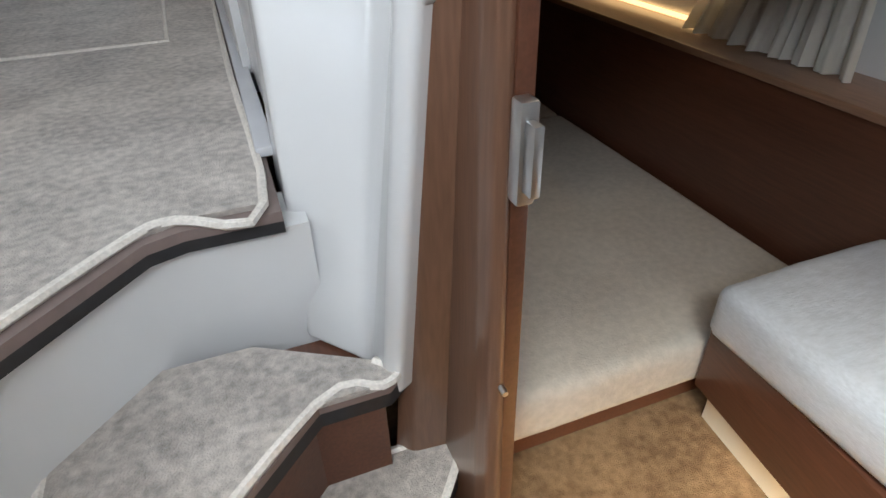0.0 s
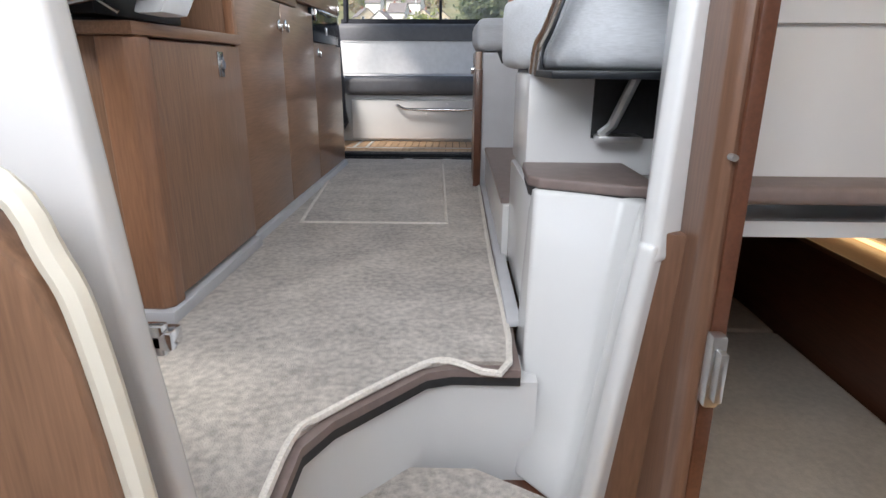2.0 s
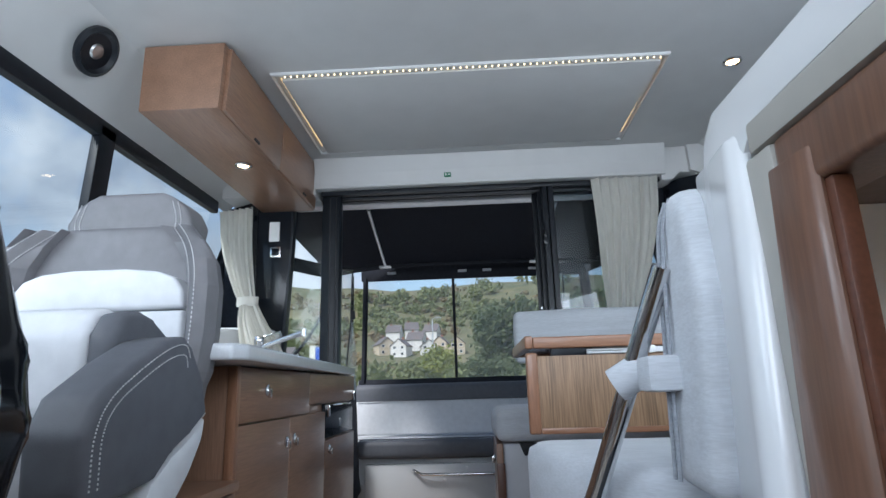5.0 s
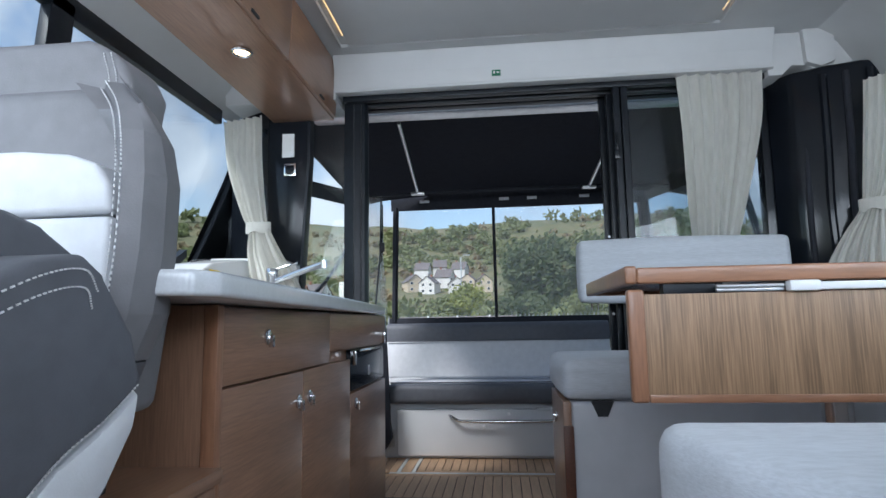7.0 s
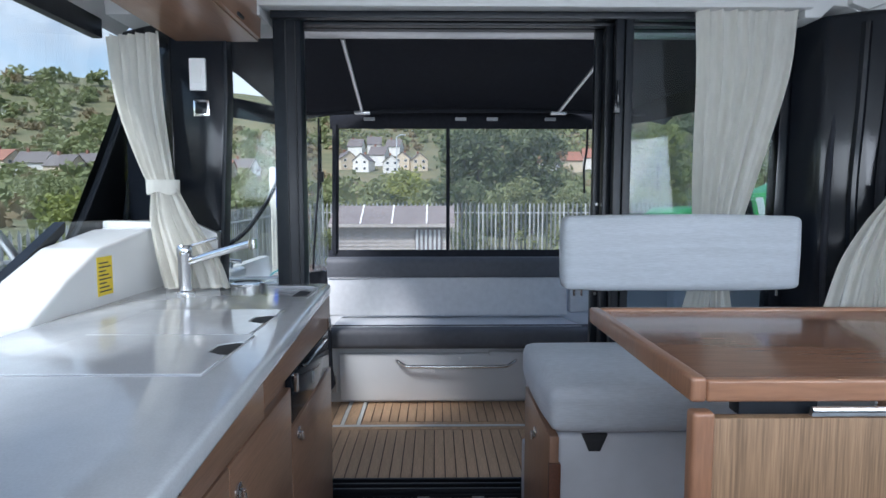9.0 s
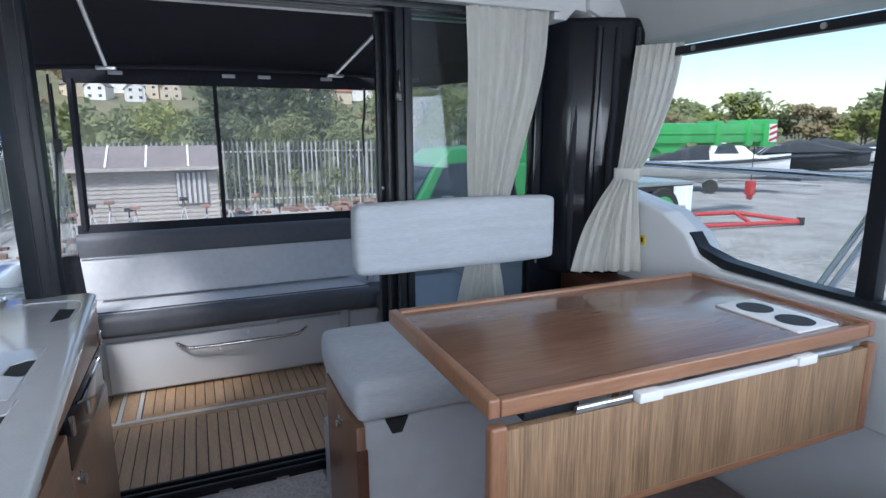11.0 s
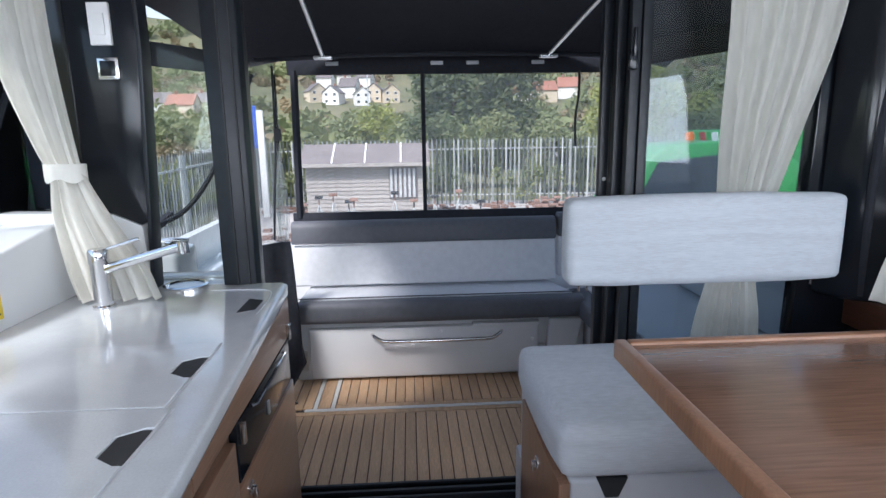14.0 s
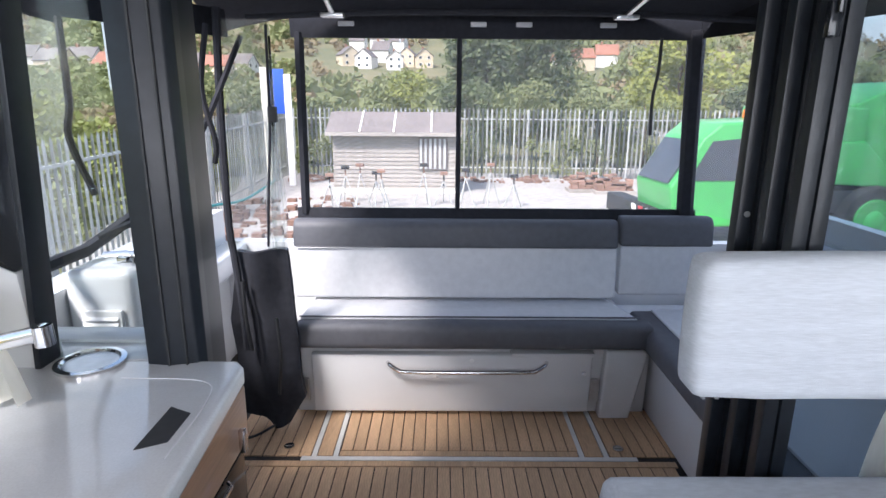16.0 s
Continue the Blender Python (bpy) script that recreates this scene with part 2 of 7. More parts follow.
RENDER_TAN = material("cream_rendered_wall", (0.58, 0.49, 0.36), 0.8, scale=1.0, vary=0.1)
SLATE = material("grey_slate_roof", (0.15, 0.13, 0.125), 0.7, scale=2.0, vary=0.2)
TILE_RED = material("red_tile_roof", (0.30, 0.13, 0.085), 0.7, scale=2.0, vary=0.2)
PANE_DARK = material("dark_window_pane", (0.05, 0.06, 0.075), 0.1, scale=2.0, vary=0.2)
CRANE_GREEN = material("bright_green_paint", (0.05, 0.36, 0.09), 0.3, scale=3, vary=0.10, coat=0.4)
SIGNAL_RED = material("red_paint", (0.40, 0.045, 0.045), 0.4, scale=6, vary=0.15)
WHITE_PAINT = material("white_paint", (0.78, 0.78, 0.77), 0.35, scale=4, vary=0.04)
BLUE_PAINT = material("blue_sign_paint", (0.03, 0.10, 0.50), 0.4, scale=4, vary=0.06)
TYRE = material("black_tyre", (0.03, 0.03, 0.03), 0.85, scale=20, vary=0.2, bump=0.3)
BRICK = material("red_brown_brick", (0.28, 0.17, 0.13), 0.9, scale=18, vary=0.25, bump=0.4, per_piece=0.25)
TARP = material("dark_boat_cover", (0.035, 0.04, 0.05), 0.7, scale=4, vary=0.25)


# ---- shapes ----
def quad_box(bm, x0, x1, y0, y1, z0, z1):
    v = [bm.verts.new(p) for p in ((x0, y0, z0), (x1, y0, z0), (x1, y1, z0), (x0, y1, z0), (x0, y0, z1), (x1, y0, z1), (x1, y1, z1), (x0, y1, z1))]
    for f in ((0, 3, 2, 1), (4, 5, 6, 7), (0, 1, 5, 4), (1, 2, 6, 5), (2, 3, 7, 6), (3, 0, 4, 7)):
        bm.faces.new([v[i] for i in f])
    return bm


def round_edges(bm, r, seg=2):
    if r:
        bmesh.ops.bevel(bm, geom=bm.edges[:], offset=r, segments=seg, profile=0.6, affect="EDGES", clamp_overlap=True)
    return bm


def box(x0, x1, y0, y1, z0, z1, r=0.0, seg=2):
    return round_edges(quad_box(bmesh.new(), x0, x1, y0, y1, z0, z1), r, seg)


def loft(low, z0, high, z1, r=0.0, seg=2):
    """A solid between two outlines of the same number of points."""
    bm = bmesh.new()
    a, b = [bm.verts.new((*p, z0)) for p in low], [bm.verts.new((*p, z1)) for p in high]
    bm.faces.new(a)
    bm.faces.new(b)
    for i in range(len(a)):
        bm.faces.new((a[i], a[(i + 1) % len(a)], b[(i + 1) % len(a)], b[i]))
    bmesh.ops.recalc_face_normals(bm, faces=bm.faces[:])
    return round_edges(bm, r, seg)


def joined(*bms):
    out = bmesh.new()
    for b in bms:
        tmp = bpy.data.meshes.new("tmp")
        b.to_mesh(tmp)
        out.from_mesh(tmp)
        bpy.data.meshes.remove(tmp)
        b.free()
    return out


def prism(points, axis, a, b, r=0.0, seg=2):
    """A flat outline, pushed along an axis from a to b. x: (y, z) points, y: (x, z), z: (x, y)."""
    bm = bmesh.new()
    def place(p, d):
        return {"x": (d, p[0], p[1]), "y": (p[0], d, p[1]), "z": (p[0], p[1], d)}[axis]
    low = [bm.verts.new(place(p, a)) for p in points]
    top = [bm.verts.new(place(p, b)) for p in points]
    n = len(points)
    bm.faces.new(low)
    bm.faces.new(top)
    for i in range(n):
        bm.faces.new((low[i], low[(i + 1) % n], top[(i + 1) % n], top[i]))
    bmesh.ops.recalc_face_normals(bm, faces=bm.faces[:])
    return round_edges(bm, r, seg)


def smooth_line(points, steps=6):
    """A rounded path through the points."""
    pts = [Vector(p) for p in points]
    pts = [2 * pts[0] - pts[1]] + pts + [2 * pts[-1] - pts[-2]]
    out = []
    for i in range(1, len(pts) - 2):
        p0, p1, p2, p3 = pts[i - 1:i + 3]
        for s in range(steps):
            t = s / steps
            out.append(0.5 * ((2 * p1) + (p2 - p0) * t + (2 * p0 - 5 * p1 + 4 * p2 - p3) * t * t + (3 * p1 - p0 - 3 * p2 + p3) * t ** 3))
    out.append(pts[-2])
    return out


def tube(points, r, seg=10, closed=False):
    pts = [Vector(p) for p in points]
    bm, rings, n = bmesh.new(), [], len(pts)
    side = None
    for i, p in enumerate(pts):
        a, b = (pts[i - 1], pts[(i + 1) % n]) if closed else (pts[max(i - 1, 0)], pts[min(i + 1, n - 1)])
        d = (b - a).normalized()
        if side is None:
            side = d.orthogonal().normalized()
        side = (side - d * side.dot(d)).normalized()
        up = d.cross(side)
        radius = r[i] if isinstance(r, (list, tuple)) else r
        rings.append([bm.verts.new(p + (side * math.cos(k) + up * math.sin(k)) * radius) for k in [2 * math.pi * j / seg for j in range(seg)]])
    for i in range(n if closed else n - 1):
        A, B = rings[i], rings[(i + 1) % n]
        for j in range(seg):
            bm.faces.new((A[j], A[(j + 1) % seg], B[(j + 1) % seg], B[j]))
    if not closed:
        bm.faces.new(rings[0][::-1])
        bm.faces.new(rings[-1])
    bmesh.ops.recalc_face_normals(bm, faces=bm.faces[:])
    return bm


def lathe(profile, centre, seg=20, axis="z"):
    bm, rings = bmesh.new(), []
    for r, h in profile:
        ring = []
        for j in range(seg):
            k = 2 * math.pi * j / seg
            u, v = r * math.cos(k), r * math.sin(k)
            ring.append(bm.verts.new(Vector(centre) + Vector({"z": (u, v, h), "x": (h, u, v), "y": (u, h, v)}[axis])))
        rings.append(ring)
    for A, B in zip(rings, rings[1:]):
        for j in range(seg):
            bm.faces.new((A[j], A[(j + 1) % seg], B[(j + 1) % seg], B[j]))
    bm.faces.new(rings[0][::-1])
    bm.faces.new(rings[-1])
    bmesh.ops.recalc_face_normals(bm, faces=bm.faces[:])
    return bm


def cushion(x0, x1, y0, y1, z0, z1, r=0.03, puff=0.012, seg=4):
    """A stuffed block with round edges, bulging faces and slight creases."""
    bm = quad_box(bmesh.new(), x0, x1, y0, y1, z0, z1)
    round_edges(bm, r, seg)
    bmesh.ops.subdivide_edges(bm, edges=[e for e in bm.edges if e.calc_length() > 0.10], cuts=6, use_grid_fill=True)
    c = Vector(((x0 + x1) / 2, (y0 + y1) / 2, (z0 + z1) / 2))
    h = Vector(((x1 - x0) / 2, (y1 - y0) / 2, (z1 - z0) / 2))
    for v in bm.verts:
        d = v.co - c
        u = [max(-1, min(1, d[i] / h[i])) for i in range(3)]
        for i in range(3):
            j, k = (i + 1) % 3, (i + 2) % 3
            v.co[i] += puff * u[i] * (1 - u[j] ** 2) * (1 - u[k] ** 2)
        v.co += Vector((0.25, 0.25, 1)) * 0.003 * noise.noise(v.co * 9)
    return bm


def link(name, bm, mat, smooth=40):
    mesh = bpy.data.meshes.new(name)
    bm.to_mesh(mesh)
    bm.free()
    for m in (mat if isinstance(mat, (list, tuple)) else (mat,)):
        mesh.materials.append(m)
    if smooth:
        mesh.set_sharp_from_angle(angle=radians(smooth))
        for p in mesh.polygons:
            p.use_smooth = True
    return new(name, mesh)


def thing(name, label, category, at=(0, 0, 0), group="", kind=""):
    ob = new(name)
    ob.empty_display_size = 0.05
    ob.location = at
    bpy.context.view_layer.update()
    return tagged(ob, label, category, group, kind)


def part(name, bm, mat, parent, label="", smooth=40):
    ob = link(name, bm, mat, smooth)
    ob.parent = parent
    if not parent.parent:
        ob.matrix_parent_inverse = Matrix.Translation(-Vector(parent.location))
    return tagged(ob, label)


def fixed(name, bm, mat, label, category, kind="structure", smooth=40):
    return tagged(link(name, bm, mat, smooth), label, category, "", kind)


def shared(name, mesh, m, parent):
    """One more piece on a mesh that alike pieces share."""
    ob = new(name, mesh)
    ob.parent = parent
    if not parent.parent:
        ob.matrix_parent_inverse = Matrix.Translation(-Vector(parent.location))
    ob.matrix_basis = m
    return ob


# ---- the boat's shell ----
FLOOR_EDGE = [(0.823, 1.33), (0.70, 1.33), (0.655, 1.315), (0.52, 1.165), (0.488, 1.10), (0.488, 0.90), (0.47, 0.872)]
floor_outline = FLOOR_EDGE + [(0.10, 0.872), (0.02, 3.70), (0.823, 3.70)]
floor = fixed("floor", prism(floor_outline, "z", -0.036, -0.019), RUBBER, "dark saloon floor board edged in rubber", "floor")
part("border", prism(floor_outline, "z", -0.019, -0.004), TAUPE, floor, "taupe tread border")
inner = [(0.803, 1.347), (0.695, 1.348), (0.643, 1.328), (0.504, 1.174), (0.470, 1.107), (0.470, 0.905), (0.455, 0.885)]
part("carpet", prism(inner + [(0.145, 0.885), (0.06, 3.69), (0.805, 3.69)], "z", -0.004, 0.004), CARPET, floor, "grey mottled pile carpet")
part("binding", tube(smooth_line([(x, y, 0.003) for x, y in reversed(inner)] + [(0.800, 1.95, 0.003), (0.800, 2.95, 0.003)], 4), 0.007, 6), PIPING, floor, "pale carpet binding")
part("inlay_line", tube([(0.625, 3.50, 0.005), (0.670, 2.295, 0.005), (0.175, 2.285, 0.005), (0.065, 3.50, 0.005)], 0.0065, 6), PIPING, floor, "pale stitched rectangle in the carpet")
fixed("riser_upper", prism([(0.856, 1.345), (0.70, 1.345), (0.65, 1.33), (0.505, 1.18), (0.472, 1.10), (0.472, 0.86), (0.30, 0.86), (0.30, 1.45), (0.856, 1.45)], "z", -0.62, -0.037, 0.0), GELCOAT, "white moulded riser under the saloon floor", "step")


def tread(outline, front, z, label):
    ob = fixed("step", prism(outline, "z", z - 0.04, z - 0.016), RUBBER, label, "step")
    part("border", prism(outline, "z", z - 0.016, z - 0.004), TAUPE, ob)
    c = sum((Vector(p) for p in outline), Vector((0, 0))) / len(outline)
    small = [tuple(c + (Vector(p) - c) * 0.955) for p in outline]
    part("carpet", prism(small, "z", z - 0.004, z + 0.006), CARPET, ob, "grey mottled pile carpet")
    edge = [tuple(c + (Vector(p) - c) * 0.955) for p in front]
    part("binding", tube(smooth_line([(*p, z + 0.004) for p in edge], 4), 0.007, 6), PIPING, ob, "pale carpet binding")
    return ob


front2 = [(0.905, 1.215), (0.93, 1.185), (0.905, 1.165), (0.81, 1.165), (0.52, 0.885), (0.495, 0.875), (0.487, 1.19)]
tread(front2 + [(0.605, 1.31), (0.745, 1.31)], front2, -0.2, "grey carpeted winder step with pale binding")
fixed("riser_middle", prism([(0.90, 1.185), (0.80, 1.185), (0.50, 0.895), (0.40, 0.895), (0.40, 1.33), (0.90, 1.33)], "z", -0.62, -0.24), WOOD_DARK, "brown wooden riser under the carpeted step", "step")
front3 = [(0.70, 1.215), (0.985, 1.215), (1.005, 1.19), (0.998, 1.15), (0.84, 0.965), (0.66, 0.80), (0.50, 0.80)]
tread(front3 + [(0.50, 0.90)], front3, -0.4, "dark grey carpeted lower step with pale binding")
fixed("riser_lower", prism([(0.98, 1.17), (0.83, 0.99), (0.655, 0.83), (0.40, 0.83), (0.40, 1.21), (0.98, 1.21)], "z", -0.62, -0.44), WOOD_DARK, "brown wooden riser of the lowest step", "step")
fixed("cabin_floor", box(-0.60, 2.2, -0.6, 3.7, -0.68, -0.606), CARPET_TAN, "brown carpeted cabin floor", "floor")
# side wall of the stairwell: white moulding, then the wooden jamb of the side cabin's doorway
stair = thing("stair_side", "white glossy moulded side of the companionway stairs", "wall", (0.88, 1.2, -0.24), kind="structure")
part("lower_panel", loft([(0.823, 1.338), (0.885, 1.262), (0.895, 1.245), (0.903, 1.192), (0.918, 1.174), (0.965, 1.20), (1.06, 1.53), (0.823, 1.53)], -0.238, [(0.848, 1.470), (0.998, 1.412), (1.012, 1.365), (0.943, 1.142), (0.959, 1.122), (0.995, 1.15), (1.06, 1.53), (0.848, 1.53)], 0.296, 0.010, 3), GELCOAT, stair)
part("upper_column", loft([(1.016, 1.348), (0.945, 1.145), (0.961, 1.124), (0.999, 1.148), (1.06, 1.27), (1.05, 1.36)], 0.270, [(1.016, 1.348), (1.004, 1.225), (1.012, 1.20), (1.03, 1.195), (1.06, 1.27), (1.05, 1.36)], 1.07, 0.010, 3), GELCOAT, stair)
part("coaming", prism([(1.318, 0.98), (1.312, 1.055), (1.295, 1.098), (1.262, 1.122), (-0.5, 1.13), (-0.5, 1.068), (1.13, 1.066), (1.178, 1.055), (1.205, 1.03), (1.215, 0.96)], "x", 1.010, 1.058, 0.010, 2), GELCOAT, stair, "white moulded coaming over the doorway")
part("gasket", joined(loft([(1.0, 1.085), (1.04, 1.085), (1.04, 1.125), (1.0, 1.125)], 0.30, [(1.012, 1.145), (1.045, 1.145), (1.045, 1.21), (1.012, 1.21)], 1.03, 0.006), box(1.008, 1.045, -0.5, 1.18, 1.03, 1.066, 0.006)), GASKET, stair, "beige rubber gasket")
jamb = thing("cabin_door_frame", "polished walnut frame of the side cabin doorway", "door frame", (1.0, 1.07, -0.6), kind="structure")
part("post", loft([(0.90, 1.235), (0.925, 1.212), (1.0, 1.205), (1.03, 1.205), (1.09, 1.26), (0.98, 1.27)], -0.6, [(0.966, 1.155), (0.976, 1.135), (1.0, 1.125), (1.03, 1.125), (1.09, 1.21), (0.98, 1.22)], 0.31, 0.004, 2), WOOD_JAMB, jamb)
part("inner_post", loft([(0.986, 1.21), (0.987, 1.075), (0.994, 1.052), (1.008, 1.044), (1.018, 1.048), (1.03, 1.10), (1.02, 1.21)], -0.6, [(1.008, 1.15), (1.008, 1.10), (1.010, 1.084), (1.014, 1.076), (1.02, 1.08), (1.03, 1.11), (1.03, 1.15)], 1.0, 0.004, 2), WOOD_JAMB, jamb)
part("rebate", loft([(1.015, 1.052), (1.036, 1.052), (1.036, 1.09), (1.015, 1.09)], -0.6, [(1.018, 1.066), (1.036, 1.066), (1.036, 1.11), (1.018, 1.11)], 0.966, 0.003), WOOD_DARK, jamb, "dark rebate behind the post")
part("lintel", box(1.012, 1.075, -0.5, 1.14, 0.966, 1.03, 0.008, 3), WOOD_JAMB, jamb)
part("strike_plate", joined(box(1.006, 1.024, 1.028, 1.048, 0.12, 0.215, 0.004), box(1.010, 1.020, 1.012, 1.03, 0.135, 0.20, 0.003)), BRUSHED, jamb, "steel latch plate on the jamb")
for z in (-0.13, 0.42):
    part("screw", lathe([(0.004, 0.0), (0.004, 0.012), (0.002, 0.014)], (1.010, 1.038 + 0.03 * (z + 0.13), z), 10, "y"), BRUSHED, jamb)
# opposite side of the companionway
left_jamb = thing("companionway_jamb", "white moulded jamb of the companionway opening", "wall", (0.4, 0.86, -0.6), kind="structure")
part("panel", prism([(0.475, -0.6), (0.47, 0.0), (0.437, 0.30), (0.41, 0.645), (0.30, 0.66), (0.30, -0.6)], "y", 0.835, 0.868, 0.008, 3), GELCOAT, left_jamb)
part("keeper", joined(box(0.415, 0.445, 0.868, 0.882, 0.265, 0.295, 0.004), box(0.43, 0.452, 0.868, 0.892, 0.27, 0.288, 0.004)), CHROME, left_jamb, "small chrome door keeper")
side_door = thing("cabin_door", "open walnut cabin door with vertical grain", "door", (0.42, 0.6, -0.6))
part("leaf", prism([(0.482, -0.58), (0.480, 0.05), (0.474, 0.17), (0.458, 0.33), (0.442, 0.39), (0.40, 0.45), (0.20, 0.50), (0.05, 0.50), (0.05, -0.58)], "y", 0.735, 0.765, 0.006), WOOD_UP, side_door)
part("edge_trim", tube(smooth_line([(0.489, 0.752, -0.55), (0.487, 0.752, 0.05), (0.481, 0.752, 0.17), (0.465, 0.752, 0.33), (0.449, 0.752, 0.397), (0.405, 0.752, 0.458), (0.20, 0.752, 0.508), (0.06, 0.752, 0.508)], 5), 0.010, 8), CREAM, side_door, "cream edge trim")

# walls that close the boat
fixed("hull_side_port", box(-0.78, -0.72, -0.6, 5.6, -1.0, 0.80), GELCOAT, "white hull side", "wall")
fixed("hull_side_starboard", box(2.16, 2.22, -0.6, 5.6, -1.0, 0.90), GELCOAT, "white hull side", "wall")
fixed("bulkhead_forward", box(-0.72, 2.16, -0.66, -0.60, -0.68, 1.12), GELCOAT, "plain white forward bulkhead", "wall")
fixed("bulkhead_under_door", box(-0.72, 2.16, 3.70, 3.82, -0.68, -0.037), GELCOAT, "white bulkhead under the aft door", "wall")
fixed("bulkhead_stern", box(-0.72, 2.16, 5.60, 5.68, -1.0, 0.62), GELCOAT, "white stern moulding", "wall")
fixed("hull_bottom", box(-0.78, 2.22, -0.66, 5.68, -1.06, -1.0), GELCOAT, "white hull bottom", "hull")
fixed("keel_block", joined(box(0.5, 1.0, 0.3, 0.7, -1.28, -1.06, 0.01), box(0.5, 1.0, 4.3, 4.7, -1.28, -1.06, 0.01)), BARK, "timber blocks under the hull", "block", "structure")
dash = fixed("dashboard", joined(box(1.06, 2.16, -0.60, 1.34, 1.04, 1.10, 0.01), box(-0.72, 0.30, -0.6, 0.60, 0.60, 0.66, 0.01)), GELCOAT, "white dashboard moulding under the windscreen", "dashboard")
ceiling = fixed("ceiling", joined(box(-0.66, 2.12, -0.60, 3.62, 1.98, 2.06), prism([(-0.66, 1.78), (-0.50, 1.955), (-0.44, 1.98), (-0.66, 1.98)], "y", -0.6, 3.62), prism([(2.12, 1.70), (1.98, 1.93), (1.90, 1.98), (2.12, 1.98)], "y", -0.6, 3.62)), LINER, "white moulded headliner", "ceiling")
fixed("ceiling_header", joined(prism([(3.37, 1.98), (3.402, 1.90), (3.415, 1.836), (3.64, 1.836), (3.64, 1.98)], "x", -0.10, 1.72, 0.004), box(-0.10, 1.72, 3.408, 3.46, 1.826, 1.840, 0.003), prism([(1.70, 1.98), (1.705, 1.80), (1.76, 1.80), (1.80, 1.84), (1.86, 1.835), (1.95, 1.77), (2.02, 1.73), (2.12, 1.72), (2.12, 1.98)], "y", 3.43, 3.64, 0.006), prism([(1.84, 1.98), (1.845, 1.84), (1.90, 1.82), (1.955, 1.84), (1.96, 1.98)], "y", 3.405, 3.45, 0.004, 2), prism([(3.40, 1.98), (3.42, 1.80), (3.64, 1.80), (3.64, 1.98)], "x", -0.60, -0.10)), LINER, "white moulded header above the aft door", "trim")
panel = thing("ceiling_panel", "white recessed ceiling panel edged with a warm light line", "ceiling panel", (0.72, 2.9, 1.95), kind="structure")
part("board", box(0.0, 1.45, 2.56, 3.27, 1.966, 1.979, 0.004), LINER, panel)
part("frame", tube([(-0.03, 2.53, 1.978), (1.47, 2.53, 1.978), (1.48, 3.29, 1.978), (-0.04, 3.29, 1.978)], 0.010, 8, True), LINER, panel)
part("light_line", tube([(-0.008, 3.20, 1.976), (-0.002, 2.56, 1.976)], 0.0028, 6), STRIP_GLOW, panel, "glowing warm light line")
part("light_line", tube([(1.457, 3.20, 1.976), (1.448, 2.56, 1.976)], 0.0028, 6), STRIP_GLOW, panel, "glowing warm light line")
dot = link("led_dot", lathe([(0.002, -0.003), (0.0032, 0.0), (0.0032, 0.003)], (0, 0, 0), 8), DOT_GLOW)
dot_mesh = dot.data
bpy.data.objects.remove(dot)
for k in range(60):
    shared("led_dot", dot_mesh, pose(0.02 + 1.42 * k / 59, 2.535, 1.966), panel)


def downlight(x, y, z, label):
    ob = thing("downlight", label, "ceiling light", (x, y, z), "round downlights")
    part("rim", lathe([(0.034, 0.006), (0.036, 0.0), (0.030, -0.005), (0.024, 0.002)], (x, y, z), 24), CHROME, ob, "chrome rim")
    part("lens", lathe([(0.023, 0.004), (0.023, -0.001), (0.010, -0.003)], (x, y, z), 20), WARM_GLOW, ob, "glowing warm lens")
    return ob


downlight(1.735, 2.61, 1.974, "small round chrome downlight in the white ceiling, lit")
downlight(-0.235, 2.80, 1.722, "small round chrome downlight under the wooden locker, lit")
lamp("downlight_beam", "SPOT", look((-0.235, 2.80, 1.712), (-0.235, 2.80, 0)), 2.0, (1, 0.78, 0.5), radius=0.02, spot=radians(100))
lamp("downlight_beam", "SPOT", look((1.735, 2.61, 1.962), (1.735, 2.61, 0)), 2.0, (1, 0.78, 0.5), radius=0.02, spot=radians(100))

# side windows: port
port = thing("window_1", "large port side window in black frames", "window", (-0.66, 2.5, 0.9), kind="structure")
part("pane", box(-0.664, -0.658, -0.6, 3.64, 0.86, 1.80), GLASS, port, smooth=0)
part("top_frame", box(-0.675, -0.640, -0.6, 3.47, 1.735, 1.80, 0.004), BLACK_FRAME, port)
part("mullion", prism([(2.475, 1.78), (2.565, 1.78), (2.49, 0.88), (2.40, 0.88)], "x", -0.675, -0.640, 0.004), BLACK_FRAME, port)
part("sill_frame", prism([(2.2, 0.86), (2.62, 0.885), (2.86, 0.90), (2.98, 1.00), (3.22, 1.13), (3.22, 1.10), (3.0, 0.96), (2.88, 0.86)], "x", -0.672, -0.640), BLACK_FRAME, port)
fixed("coaming_port", joined(prism([(-0.6, 0.60), (-0.6, 0.86), (2.66, 0.865), (2.80, 0.895), (2.95, 0.99), (3.10, 1.06), (3.35, 1.10), (3.64, 1.11), (3.64, 0.60)], "x", -0.64, -0.47, 0.012, 3)), GELCOAT, "white moulded coaming behind the galley worktop", "wall")
